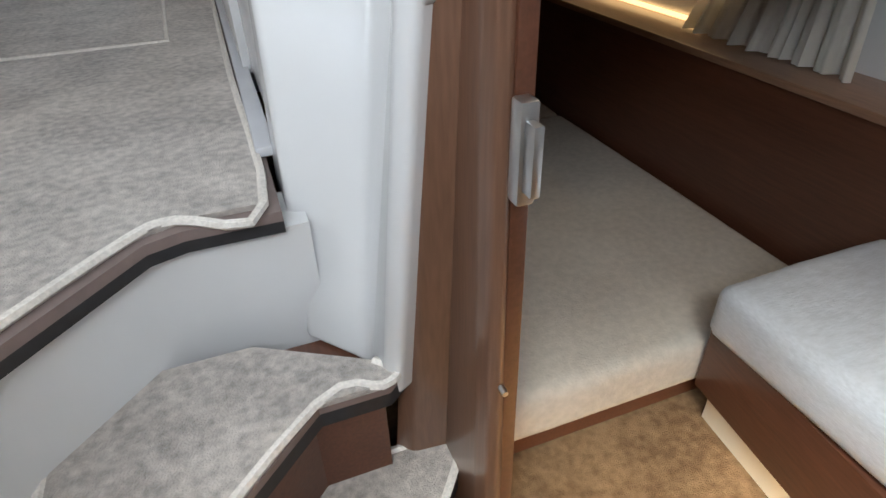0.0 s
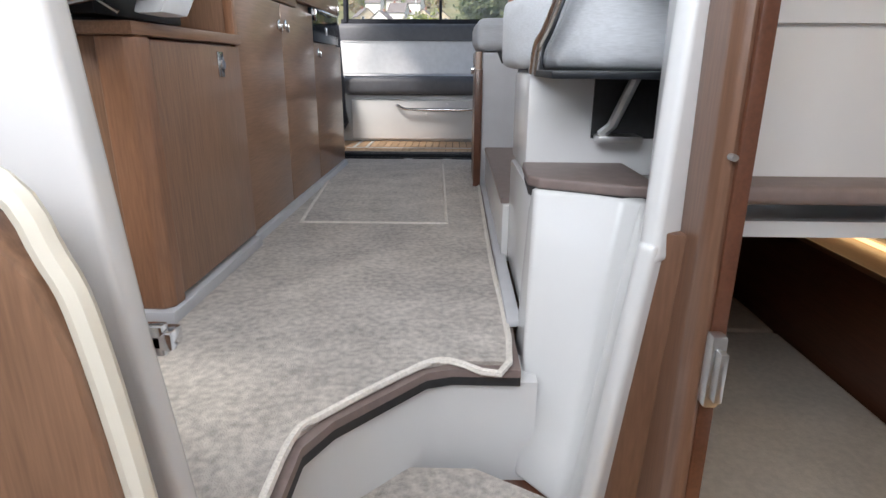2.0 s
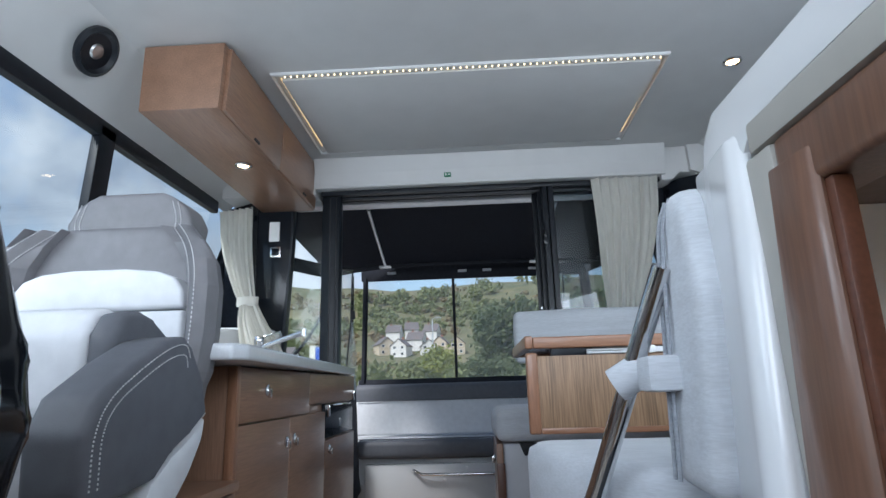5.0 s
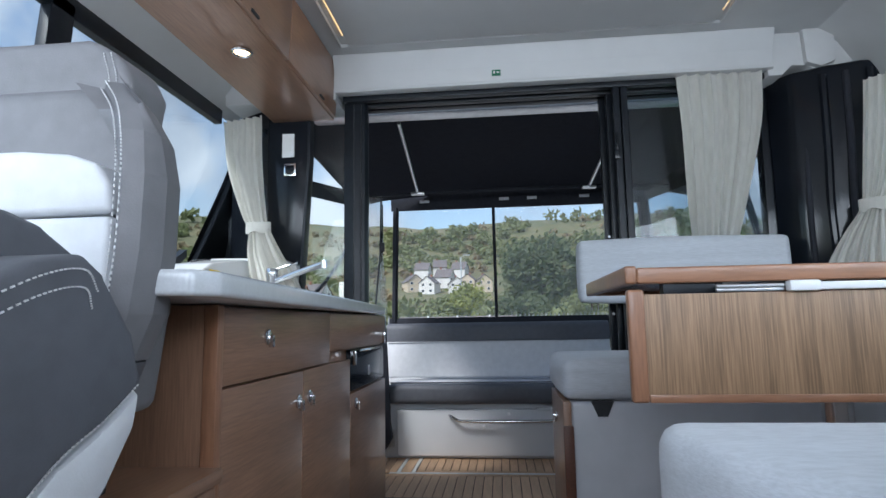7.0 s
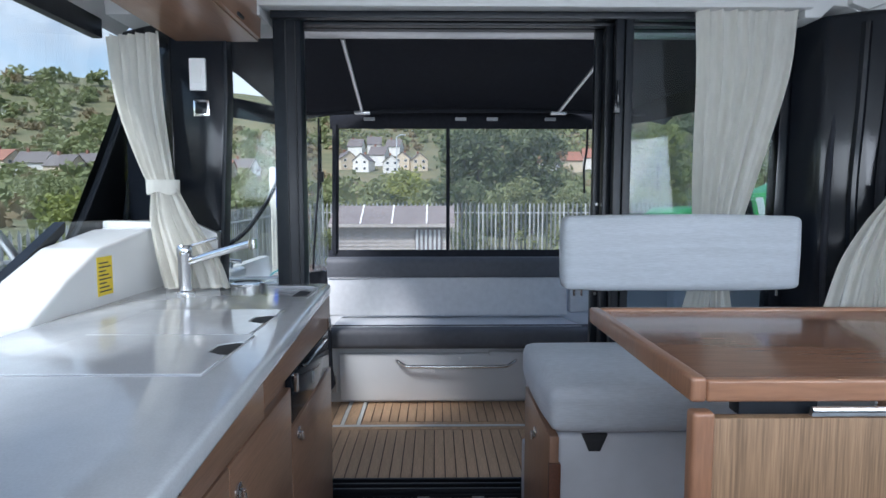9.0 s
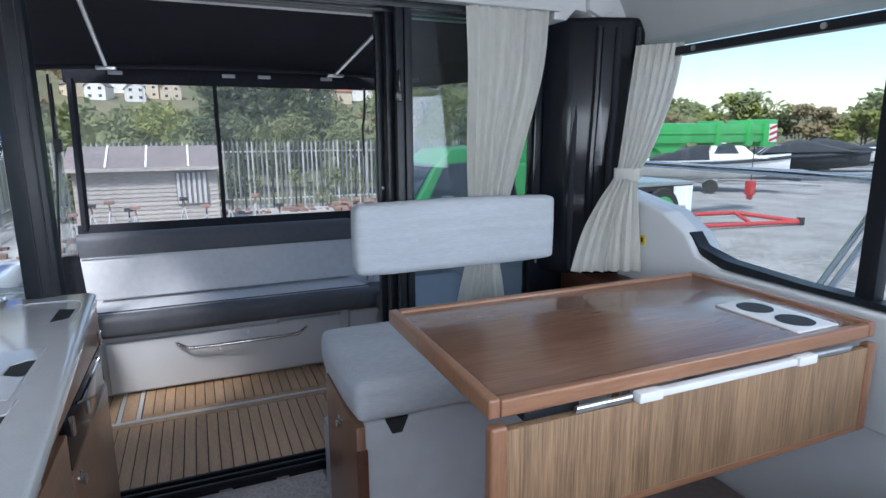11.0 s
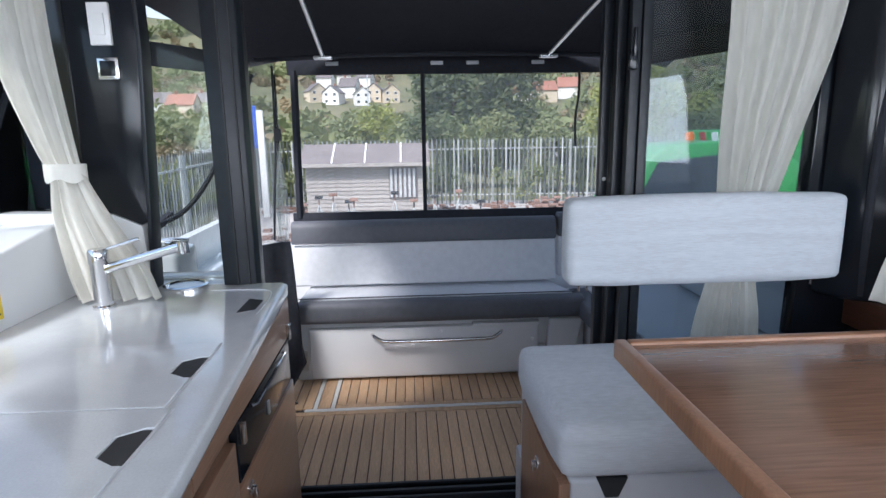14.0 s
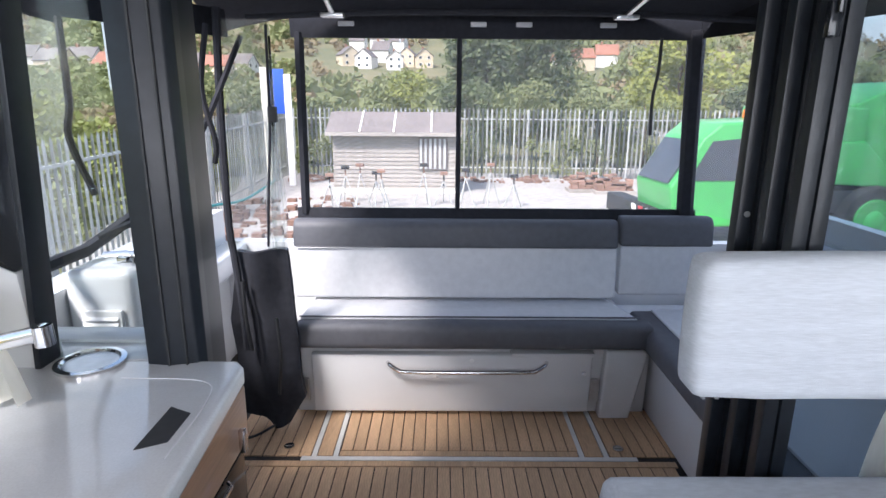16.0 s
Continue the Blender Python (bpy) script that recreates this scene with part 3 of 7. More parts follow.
# starboard
star = thing("window_2", "large starboard side window in black frames", "window", (2.08, 2.3, 0.95), kind="structure")
part("pane", box(2.096, 2.102, -0.6, 3.64, 0.93, 1.74), GLASS, star, smooth=0)
part("top_rail", box(2.05, 2.09, -0.6, 3.30, 1.655, 1.685, 0.004), BLACK_FRAME, star)
part("mullion", box(2.06, 2.105, 2.40, 2.45, 0.93, 1.70, 0.004), BLACK_FRAME, star)
part("sill_frame", prism([(-0.6, 0.925), (2.60, 0.94), (2.86, 0.955), (2.98, 0.985), (3.02, 1.03), (3.04, 1.02), (3.0, 0.955), (2.88, 0.925), (-0.6, 0.90)], "x", 2.045, 2.10), BLACK_FRAME, star)
for y in (1.9, 2.62, 3.08):
    part("stud", lathe([(0.009, -0.004), (0.009, 0.004)], (2.048, y, 1.67), 10, "x"), BRUSHED, star)
fixed("coaming_starboard", prism([(-0.6, 0.60), (-0.6, 0.895), (2.86, 0.92), (2.97, 0.955), (3.02, 1.02), (3.14, 1.09), (3.45, 1.15), (3.64, 1.15), (3.64, 0.60)], "x", 2.02, 2.16, 0.012, 3), GELCOAT, "white moulded coaming below the starboard window", "wall")
warn = thing("warning_sticker", "small yellow warning sticker on the white coaming", "sign", (2.018, 3.234, 0.966))
part("sheet", box(2.0165, 2.0205, 3.218, 3.250, 0.948, 0.984), YELLOW, warn)
part("symbol", box(2.0155, 2.0167, 3.228, 3.240, 0.958, 0.976), INK, warn)
screen = thing("window_3", "windscreen of clear glass", "window", (0.75, -0.6, 1.1), kind="structure")
part("pane", box(-0.72, 2.16, -0.64, -0.63, 1.10, 2.0), GLASS, screen, smooth=0)
part("frame", joined(box(-0.72, -0.62, -0.66, -0.60, 1.1, 2.0), box(2.06, 2.16, -0.66, -0.6, 1.1, 2.0), box(0.72, 0.78, -0.66, -0.6, 1.1, 2.0)), BLACK_FRAME, screen)

# aft bulkhead: black glossy panels, door frame and stacked sliding panels
aft = thing("wall_aft", "glossy black aft bulkhead with window frames", "wall", (0.7, 3.66, 0), kind="structure")
part("port_panel", prism([(-0.42, 1.12), (-0.42, 1.81), (-0.235, 1.81), (-0.235, 1.55), (-0.262, 1.10), (-0.285, 1.085), (-0.36, 1.12)], "y", 3.475, 3.53, 0.006), BLACK_GLOSS, aft, "glossy black corner panel")
part("port_sill", box(-0.68, -0.08, 3.60, 3.67, 0.60, 0.905, 0.004), GELCOAT, aft)
part("port_corner", prism([(-0.68, 0.86), (-0.68, 1.125), (-0.36, 1.118), (-0.285, 1.083), (-0.272, 0.905), (-0.272, 0.86)], "y", 3.48, 3.55, 0.008), GELCOAT, aft, "white moulded corner")
part("port_pane", box(-0.30, -0.07, 3.52, 3.526, 0.90, 1.83), GLASS, aft, smooth=0)
part("port_bead", prism([(-0.242, 1.81), (-0.230, 1.81), (-0.230, 1.55), (-0.266, 0.90), (-0.278, 0.90), (-0.242, 1.55)], "y", 3.472, 3.53, 0.002), BLACK_FRAME, aft)
part("starboard_panel", prism([(1.70, 0.60), (1.72, 1.82), (2.12, 1.82), (2.12, 0.60)], "y", 3.56, 3.62, 0.006), BLACK_GLOSS, aft, "glossy black corner panel")
part("starboard_pane", box(1.14, 1.71, 3.58, 3.586, 0.30, 1.83), TINTED, aft, smooth=0)
part("starboard_lower", box(1.10, 2.12, 3.56, 3.70, -0.035, 0.31, 0.004), GELCOAT, aft)
door = thing("door_1", "black aluminium aft doorway with its sliding panels pushed open", "door", (0.55, 3.66, 0.0), kind="structure")
part("post_port", prism([(-0.081, 3.498), (-0.035, 3.492), (0.012, 3.505), (0.020, 3.53), (0.0, 3.60), (-0.02, 3.72), (-0.075, 3.72)], "z", -0.03, 1.83, 0.004), BLACK_FRAME, door)
part("post_groove", joined(box(-0.038, -0.034, 3.488, 3.494, 0.90, 1.82), box(-0.006, -0.003, 3.493, 3.500, 0.90, 1.82)), RUBBER, door)
for y, x0 in ((3.470, 1.090), (3.530, 1.072), (3.590, 1.052)):
    part("sliding_stile", box(x0, x0 + 0.028, y, y + 0.03, 0.014, 1.822, 0.005), BLACK_FRAME, door)
    part("sliding_stile", box(x0 + 0.034, x0 + 0.062, y + 0.004, y + 0.034, 0.014, 1.822, 0.005), BLACK_FRAME, door)
part("head", joined(box(-0.08, 1.72, 3.465, 3.50, 1.806, 1.836, 0.003), box(-0.08, 1.72, 3.525, 3.56, 1.800, 1.836, 0.003), box(-0.08, 1.72, 3.59, 3.63, 1.806, 1.836, 0.003)), BLACK_FRAME, door)
part("sill", joined(box(-0.02, 1.2, 3.70, 3.825, -0.035, 0.012, 0.003), box(-0.02, 1.2, 3.708, 3.720, 0.012, 0.034, 0.002), box(-0.02, 1.2, 3.75, 3.762, 0.012, 0.034, 0.002), box(-0.02, 1.2, 3.80, 3.812, 0.012, 0.030, 0.002)), BLACK_FRAME, door, "black door track")
part("handle", joined(box(1.084, 1.106, 3.456, 3.471, 1.49, 1.545, 0.004), box(1.090, 1.099, 3.446, 3.458, 1.525, 1.60, 0.003)), BLACK_GLOSS, door, "small dark door catch")
for z in (1.18, 1.02, 0.85):
    part("stud", lathe([(0.006, -0.004), (0.005, 0.0)], (1.066, 3.586, z), 10, "y"), BRUSHED, door)
for x in (0.40, 0.62):
    part("track_stop", box(x, x + 0.05, 3.694, 3.702, -0.006, 0.006, 0.002), BRUSHED, door)
fixed("roof_beam", box(-0.35, 1.6, 3.74, 3.84, 1.838, 1.88, 0.006), BRUSHED, "pale aluminium beam above the doorway outside", "beam")
sign = thing("exit_sign", "small green emergency exit sticker on the white header", "sign", (0.60, 3.405, 1.872))
part("plate", box(0.584, 0.620, 3.399, 3.412, 1.860, 1.882), EXIT_GREEN, sign)
part("pictogram", joined(box(0.590, 0.597, 3.3975, 3.400, 1.865, 1.877), box(0.604, 0.615, 3.3975, 3.400, 1.868, 1.874)), WHITE_PAINT, sign)
# the lining lies in shade; the dark taupe colour carries that shade
fixed("cabin_headlining", box(1.055, 2.08, -0.5, 1.335, 1.006, 1.036, 0.004), TAUPE, "lining above the side cabin, its shade put into a grey-brown colour", "ceiling")


# ---- galley and helm ----
def latch(parent, x, y, z):
    part("latch", joined(lathe([(0.017, 0.0), (0.017, 0.004), (0.013, 0.006)], (x, y, z), 18, "x"), box(x + 0.004, x + 0.016, y - 0.005, y + 0.005, z - 0.022, z + 0.004, 0.003)), CHROME, parent, "chrome push latch")


def front_x(y):
    return 0.118 - 0.018 * (y - 1.5) / 2.0


seat_base = thing("helm_cabinet", "walnut locker that carries the helm seat", "cabinet", (-0.2, 1.77, 0.0))
part("body", box(-0.62, 0.094, 1.502, 2.035, 0.03, 0.565, 0.004), WOOD_UP, seat_base)
part("top", box(-0.62, 0.124, 1.488, 2.035, 0.565, 0.59, 0.008), WOOD_FLAT, seat_base)
part("corner_post", prism([(0.045, 1.495), (0.10, 1.493), (0.12, 1.51), (0.122, 1.55), (0.095, 1.555), (0.05, 1.53)], "z", 0.03, 0.565, 0.006, 3), WOOD_EDGE, seat_base, "rounded solid corner post")
part("door", box(0.094, 0.114, 1.558, 2.028, 0.04, 0.56, 0.004), WOOD_UP, seat_base)
part("latch", joined(box(0.114, 0.118, 1.875, 1.91, 0.485, 0.545, 0.003), lathe([(0.011, 0.0), (0.011, 0.006)], (0.118, 1.892, 0.515), 14, "x")), CHROME, seat_base, "chrome latch")
part("kickboard", box(-0.6, 0.128, 1.48, 2.035, 0.0, 0.03, 0.004), GREY_PLASTIC, seat_base, "pale grey kickboard")

galley = thing("galley_unit", "walnut galley cabinet with drawer, doors and chrome latches", "cabinet", (-0.2, 2.77, 0.0))
part("body", box(-0.46, 0.078, 2.038, 3.500, 0.03, 0.862, 0.003), WOOD_UP, galley)
part("kickboard", box(-0.46, 0.112, 2.038, 3.50, 0.0, 0.03, 0.003), GREY_PLASTIC, galley, "pale grey kickboard")
part("end_post", box(0.078, 0.104, 2.036, 2.062, 0.03, 0.862, 0.005), WOOD_EDGE, galley)
drawer = part("drawer", box(0.078, 0.100, 2.066, 2.708, 0.717, 0.858, 0.004), WOOD_FLAT, galley)
latch(drawer, 0.100, 2.26, 0.80)
part("drawer", box(0.078, 0.100, 2.712, 3.496, 0.745, 0.858, 0.004), WOOD_FLAT, galley)
left_leaf = part("door", box(0.078, 0.100, 2.066, 2.488, 0.034, 0.712, 0.004), WOOD_FLAT, galley)
latch(left_leaf, 0.100, 2.452, 0.641)
right_leaf = part("door", box(0.078, 0.100, 2.492, 2.935, 0.034, 0.712, 0.004), WOOD_FLAT, galley)
latch(right_leaf, 0.100, 2.53, 0.644)
low_door = part("door", box(0.078, 0.100, 2.94, 3.496, 0.034, 0.60, 0.004), WOOD_FLAT, galley)
latch(low_door, 0.100, 3.00, 0.565)
fascia = part("appliance_panel", box(0.080, 0.098, 2.95, 3.47, 0.607, 0.740, 0.004), BLACK_GLOSS, galley, "glossy black appliance panel")
part("switch", box(0.098, 0.103, 3.19, 3.205, 0.64, 0.675, 0.002), BRUSHED, fascia)
for y, z in ((2.968, 0.715), (3.448, 0.77)):
    part("catch", box(0.098, 0.112, y - 0.007, y + 0.007, z - 0.025, z + 0.022, 0.003), CHROME, fascia)
part("pull", tube([(0.103, 3.05, 0.735), (0.112, 3.06, 0.735), (0.112, 3.36, 0.735), (0.103, 3.37, 0.735)], 0.004, 6), CHROME, fascia)

top_line = [(-0.47, 1.78), (0.14, 1.78), (0.188, 1.795), (0.207, 1.84), (0.104, 3.49), (0.085, 3.515), (-0.47, 3.515)]
counter = thing("worktop", "white speckled galley worktop with flush lids", "worktop", (-0.2, 2.77, 0.864))
part("slab", prism(top_line, "z", 0.864, 0.900, 0.008, 3), COUNTER, counter)
part("extension", box(-0.40, -0.02, 3.515, 3.60, 0.864, 0.899, 0.003), COUNTER, counter)


def lid(y0, y1, hole, x1):
    x0 = -0.285
    n = 0.05
    ym = y0 + (y1 - y0) * hole
    outline = [(x0, y0), (x1, y0), (x1, ym - n), (x1 - 0.012, ym - n), (x1 - 0.045, ym - n * 0.55), (x1 - 0.045, ym + n * 0.55), (x1 - 0.012, ym + n), (x1, ym + n), (x1, y1), (x0, y1)]
    part("lid_gap", box(x0 - 0.003, x1 + 0.003, y0 - 0.003, y1 + 0.003, 0.8995, 0.9005), GREY_PLASTIC, counter)
    # black plate paints the dark depth of the notch
    part("finger_hole", box(x1 - 0.044, x1 - 0.002, ym - n + 0.003, ym + n - 0.003, 0.9006, 0.9014), RUBBER, counter, "black plate for the shade inside a finger notch")
    part("lid", prism(outline, "z", 0.9005, 0.9040, 0.0012, 1), COUNTER, counter, "flush white lid")


lid(2.425, 2.708, 0.60, 0.082)
lid(2.712, 3.0, 0.57, 0.068)
# uncut worktop; a black plate gives the notch its shade
part("finger_hole", prism([(0.035, 3.22), (0.075, 3.24), (0.075, 3.32), (0.035, 3.34)], "z", 0.9002, 0.9014), RUBBER, counter, "black plate for the shade inside a finger notch")
part("lid_line", tube(smooth_line([(-0.1, 3.44, 0.9), (0.05, 3.43, 0.9), (0.085, 3.36, 0.9), (0.088, 3.2, 0.9)], 5), 0.0015, 5), GREY_PLASTIC, counter)
bin_ob = thing("waste_bin", "round stainless bin opening let into the worktop", "bin", (-0.19, 3.50, 0.90))
part("rim", lathe([(0.062, 0.0), (0.062, 0.006), (0.052, 0.007), (0.048, 0.001)], (-0.19, 3.50, 0.90), 28), CHROME, bin_ob)
part("cup", lathe([(0.047, 0.001), (0.047, 0.0025)], (-0.19, 3.50, 0.90), 24), BRUSHED, bin_ob)
tap = thing("kitchen_tap", "chrome single-lever galley tap", "tap", (-0.32, 3.30, 0.90))
part("body", lathe([(0.027, 0.0), (0.027, 0.006), (0.022, 0.01), (0.022, 0.115), (0.024, 0.118), (0.024, 0.148), (0.02, 0.154)], (-0.32, 3.30, 0.90), 24), CHROME, tap)
part("spout", joined(tube([(-0.315, 3.30, 0.998), (-0.22, 3.285, 1.028), (-0.10, 3.262, 1.062), (-0.088, 3.26, 1.066)], 0.0125, 12), tube([(-0.094, 3.26, 1.075), (-0.092, 3.26, 1.045)], 0.0135, 12)), CHROME, tap)
part("lever", tube([(-0.30, 3.305, 1.052), (-0.22, 3.31, 1.075)], 0.005, 8), CHROME, tap)
note = thing("safety_notice", "yellow safety notice stuck on the white coaming", "sign", (-0.47, 3.10, 0.98))
part("sheet", box(-0.4705, -0.4685, 3.08, 3.155, 0.925, 1.035), YELLOW, note)
for k in range(8):
    part("print_line", box(-0.4685, -0.4680, 3.088, 3.147 - 0.012 * (k % 3), 0.935 + 0.0115 * k, 0.939 + 0.0115 * k), INK, note)

locker = thing("overhead_locker", "walnut overhead locker with two flap doors", "cabinet", (-0.25, 2.9, 1.73))
part("body", prism([(-0.40, 1.73), (-0.125, 1.73), (-0.115, 1.975), (-0.40, 1.975)], "y", 2.305, 3.485, 0.003), WOOD_FLAT, locker)
part("flap", prism([(-0.128, 1.735), (-0.112, 1.735), (-0.100, 1.968), (-0.116, 1.968)], "y", 2.335, 2.90, 0.002), WOOD_FLAT, locker)
part("flap", prism([(-0.128, 1.735), (-0.112, 1.735), (-0.100, 1.968), (-0.116, 1.968)], "y", 2.905, 3.465, 0.002), WOOD_FLAT, locker)
for y in (2.62, 3.26):
    # black block in place of the slot's shaded hollow
    part("finger_slot", box(-0.122, -0.105, y - 0.025, y + 0.025, 1.742, 1.752, 0.003), RUBBER, locker)
speaker = thing("loudspeaker", "round black loudspeaker on the white side lining", "loudspeaker", (-0.50, 2.2, 1.90))
part("ring", lathe([(0.085, 0.0), (0.085, 0.012), (0.072, 0.018), (0.06, 0.006)], (0, 0, 0), 28), BLACK_FRAME, speaker)
part("cone", lathe([(0.058, 0.004), (0.03, 0.001), (0.022, 0.012), (0.006, 0.014)], (0, 0, 0), 24), BRUSHED, speaker)
for o in speaker.children:
    o.matrix_parent_inverse = Matrix.Identity(4)
speaker.matrix_basis = pose(-0.50, 2.20, 1.90, 0, 120, 0)

# helm seat, facing forward
def stack(levels, r=0.0, seg=2):
    """A solid through several outlines of one number of points, one above the other."""
    bm = bmesh.new()
    rings = [[bm.verts.new((*p, z)) for p in outline] for z, outline in levels]
    bm.faces.new(rings[0])
    bm.faces.new(rings[-1])
    for A, B in zip(rings, rings[1:]):
        for i in range(len(A)):
            bm.faces.new((A[i], A[(i + 1) % len(A)], B[(i + 1) % len(A)], B[i]))
    bmesh.ops.recalc_face_normals(bm, faces=bm.faces[:])
    return round_edges(bm, r, seg)


def stitches(points, parent):
    line = smooth_line(points, 22)
    part("stitching", joined(*[tube([a, b], 0.0011, 4) for a, b in zip(line[::2], line[1::2])]), THREAD, parent, "white stitching", 0)


SEAT_X = -0.115
helm = thing("helm_chair", "two-tone grey upholstered helm seat with high back", "seat", (SEAT_X, 1.7, 0.59))
head_outline = [(0.075, 1.075), (0.115, 1.10), (0.148, 1.155), (0.155, 1.20), (0.135, 1.24), (0.105, 1.262), (0.080, 1.275)]
part("headrest", prism([(SEAT_X + x, z) for x, z in head_outline] + [(SEAT_X - x, z) for x, z in reversed(head_outline)], "y", 1.865, 1.965, 0.024, 4), VINYL_MID, helm)
shell = [(0.185, 0.70), (0.205, 0.85), (0.208, 1.0), (0.200, 1.08), (0.165, 1.14), (0.125, 1.18)]
part("back_shell", prism([(SEAT_X + x, z) for x, z in shell] + [(SEAT_X - x, z) for x, z in reversed(shell)], "y", 1.825, 1.925, 0.025, 4), VINYL_MID, helm)
pads = ([(0.196, 0.735), (0.198, 0.858)], [(0.198, 0.862), (0.198, 0.972)], [(0.198, 0.976), (0.194, 1.015), (0.172, 1.045), (0.13, 1.060), (0.06, 1.067)])
for outline in pads:
    part("back_pad", prism([(SEAT_X + x, z) for x, z in outline] + [(SEAT_X - x, z) for x, z in reversed(outline)], "y", 1.775, 1.85, 0.010, 3), VINYL_LIGHT, helm, "pale grey back pad")
WING = ((0.78, 0.238), (0.84, 0.262), (0.92, 0.272), (1.02, 0.274), (1.08, 0.262), (1.13, 0.232), (1.172, 0.195))
arm_side = [(1.40, 0.642), (1.365, 0.66), (1.358, 0.745), (1.385, 0.797), (1.47, 0.847), (1.555, 0.887), (1.615, 0.900), (1.645, 0.882), (1.70, 0.818), (1.722, 0.757), (1.66, 0.722), (1.60, 0.697), (1.55, 0.660)]
trim_side = [(1.50, 0.602), (1.545, 0.655), (1.60, 0.690), (1.66, 0.715), (1.722, 0.752), (1.712, 0.71), (1.67, 0.655), (1.61, 0.602)]
for s in (1, -1):
    def wing_plan(xo, z):
        tip = 1.735 + 0.6 * max(0.0, z - 1.06)
        plan = [(xo - 0.085, 1.90), (xo - 0.080, 1.80), (xo - 0.055, tip + 0.025), (xo - 0.035, tip), (xo - 0.012, tip + 0.012), (xo - 0.004, 1.785), (xo - 0.018, 1.84), (xo - 0.06, 1.905)]
        return [(SEAT_X + s * x, y) for x, y in plan]
    part("back_wing", stack([(z, wing_plan(xo, z)) for z, xo in WING], 0.008, 2), VINYL_MID, helm)
    part("wing_foot", stack([(z, wing_plan(xo - 0.006, z)) for z, xo in ((0.735, 0.225), (0.778, 0.242))], 0.006, 2), VINYL_DARK, helm)
    xs = sorted((SEAT_X + s * 0.200, SEAT_X + s * 0.292))
    part("arm_panel", prism(arm_side, "x", xs[0], xs[1], 0.014, 3), VINYL_DARK, helm, "slate grey side bolster")
    xs = sorted((SEAT_X + s * 0.235, SEAT_X + s * 0.290))
    part("lower_trim", prism(trim_side, "x", xs[0], xs[1], 0.010, 2), VINYL_LIGHT, helm, "pale grey lower trim")
    for d in (0.034, 0.058):
        stitches([(SEAT_X + s * (xo - d), 1.7335 + 0.6 * max(0.0, z - 1.06) + (0.0215 if d > 0.04 else -0.002), z) for z, xo in WING], helm)
    for d in (0.004, 0.016):
        stitches([(SEAT_X + s * (0.135 - d - 0.25 * abs(z - 1.2)), 1.863, z) for z in (1.10, 1.15, 1.20, 1.25)], helm)
    xa = SEAT_X + s * 0.2935
    for d in (0.016, 0.034):
        stitches([(xa, 1.362 + d, 0.67), (xa, 1.362 + d, 0.74), (xa, 1.392 + d * 0.8, 0.797 - d * 0.5), (xa, 1.47, 0.847 - d), (xa, 1.555, 0.887 - d), (xa, 1.612, 0.898 - d), (xa, 1.64 - d * 0.4, 0.876 - d)], helm)
    stitches([(xa, 1.56, 0.677), (xa, 1.60, 0.704), (xa, 1.66, 0.730), (xa, 1.71, 0.760)], helm)
part("seat_pad", cushion(SEAT_X - 0.20, SEAT_X + 0.20, 1.40, 1.78, 0.645, 0.735, 0.025), VINYL_LIGHT, helm)
part("bolster", prism([(1.53, 0.765), (1.53, 0.90), (1.555, 0.945), (1.61, 0.955), (1.665, 0.90), (1.675, 0.80), (1.62, 0.755)], "x", SEAT_X - 0.16, SEAT_X + 0.16, 0.022, 4), VINYL_LIGHT, helm, "pale grey flip-up bolster")
for s in (1, -1):
    xs = sorted((SEAT_X + s * 0.155, SEAT_X + s * 0.205))
    part("bolster_cap", prism([(1.535, 0.775), (1.535, 0.90), (1.56, 0.938), (1.61, 0.950), (1.66, 0.940), (1.73, 0.905), (1.71, 0.83), (1.64, 0.765)], "x", xs[0], xs[1], 0.018, 3), VINYL_DARK, helm)
part("slide", joined(box(SEAT_X - 0.17, SEAT_X + 0.17, 1.50, 1.84, 0.60, 0.645, 0.006), box(-0.24, -0.20, 1.46, 1.80, 0.59, 0.603, 0.003), box(-0.04, 0.0, 1.46, 1.80, 0.59, 0.603, 0.003)), BLACK_FRAME, helm, "dark seat slide")
part("slide_lever", tube([(0.03, 1.47, 0.615), (0.09, 1.45, 0.622), (0.12, 1.46, 0.60)], 0.004, 6), CHROME, helm)

# helm console and wheel beside the stairs
console = thing("helm_console", "glossy black helm console moulding", "console", (0.2, 0.75, 0.66))
part("shell", prism([(0.335, 0.655), (0.372, 0.70), (0.388, 0.775), (0.378, 0.83), (0.335, 0.95), (0.295, 1.10), (-0.60, 1.12), (-0.60, 0.655)], "y", 0.868, 1.0, 0.03, 4), BLACK_GLOSS, console)
part("top_trim", tube(smooth_line([(0.332, 0.955, 0.95), (0.375, 0.955, 0.83), (0.384, 0.955, 0.775), (0.368, 0.955, 0.70)], 5), 0.004, 6), CHROME, console, "thin chrome edge")
part("screen", box(-0.25, 0.22, 0.862, 0.872, 0.78, 1.0, 0.004), PANE_DARK, console, "dark instrument screen")
# visible arc of the steering wheel rim, not a separate handle
line = smooth_line([(0.36, 0.90, 1.12), (0.405, 0.84, 1.02), (0.436, 0.81, 0.92), (0.462, 0.80, 0.83), (0.462, 0.80, 0.77), (0.435, 0.81, 0.735), (0.39, 0.85, 0.715), (0.36, 0.88, 0.71)], 6)
grip = part("grab_handle", tube(line, 0.021, 14), BLACK_GLOSS, console, "dark polished arc of the steering wheel rim")
# the rim's highlight line is put in as a thin chrome strip
part("inlay", tube([p + Vector((0.004, -0.0195, 0)) for p in line[6:-6]], 0.0035, 6), CHROME, grip, "bright strip standing in for the rim's highlight line")

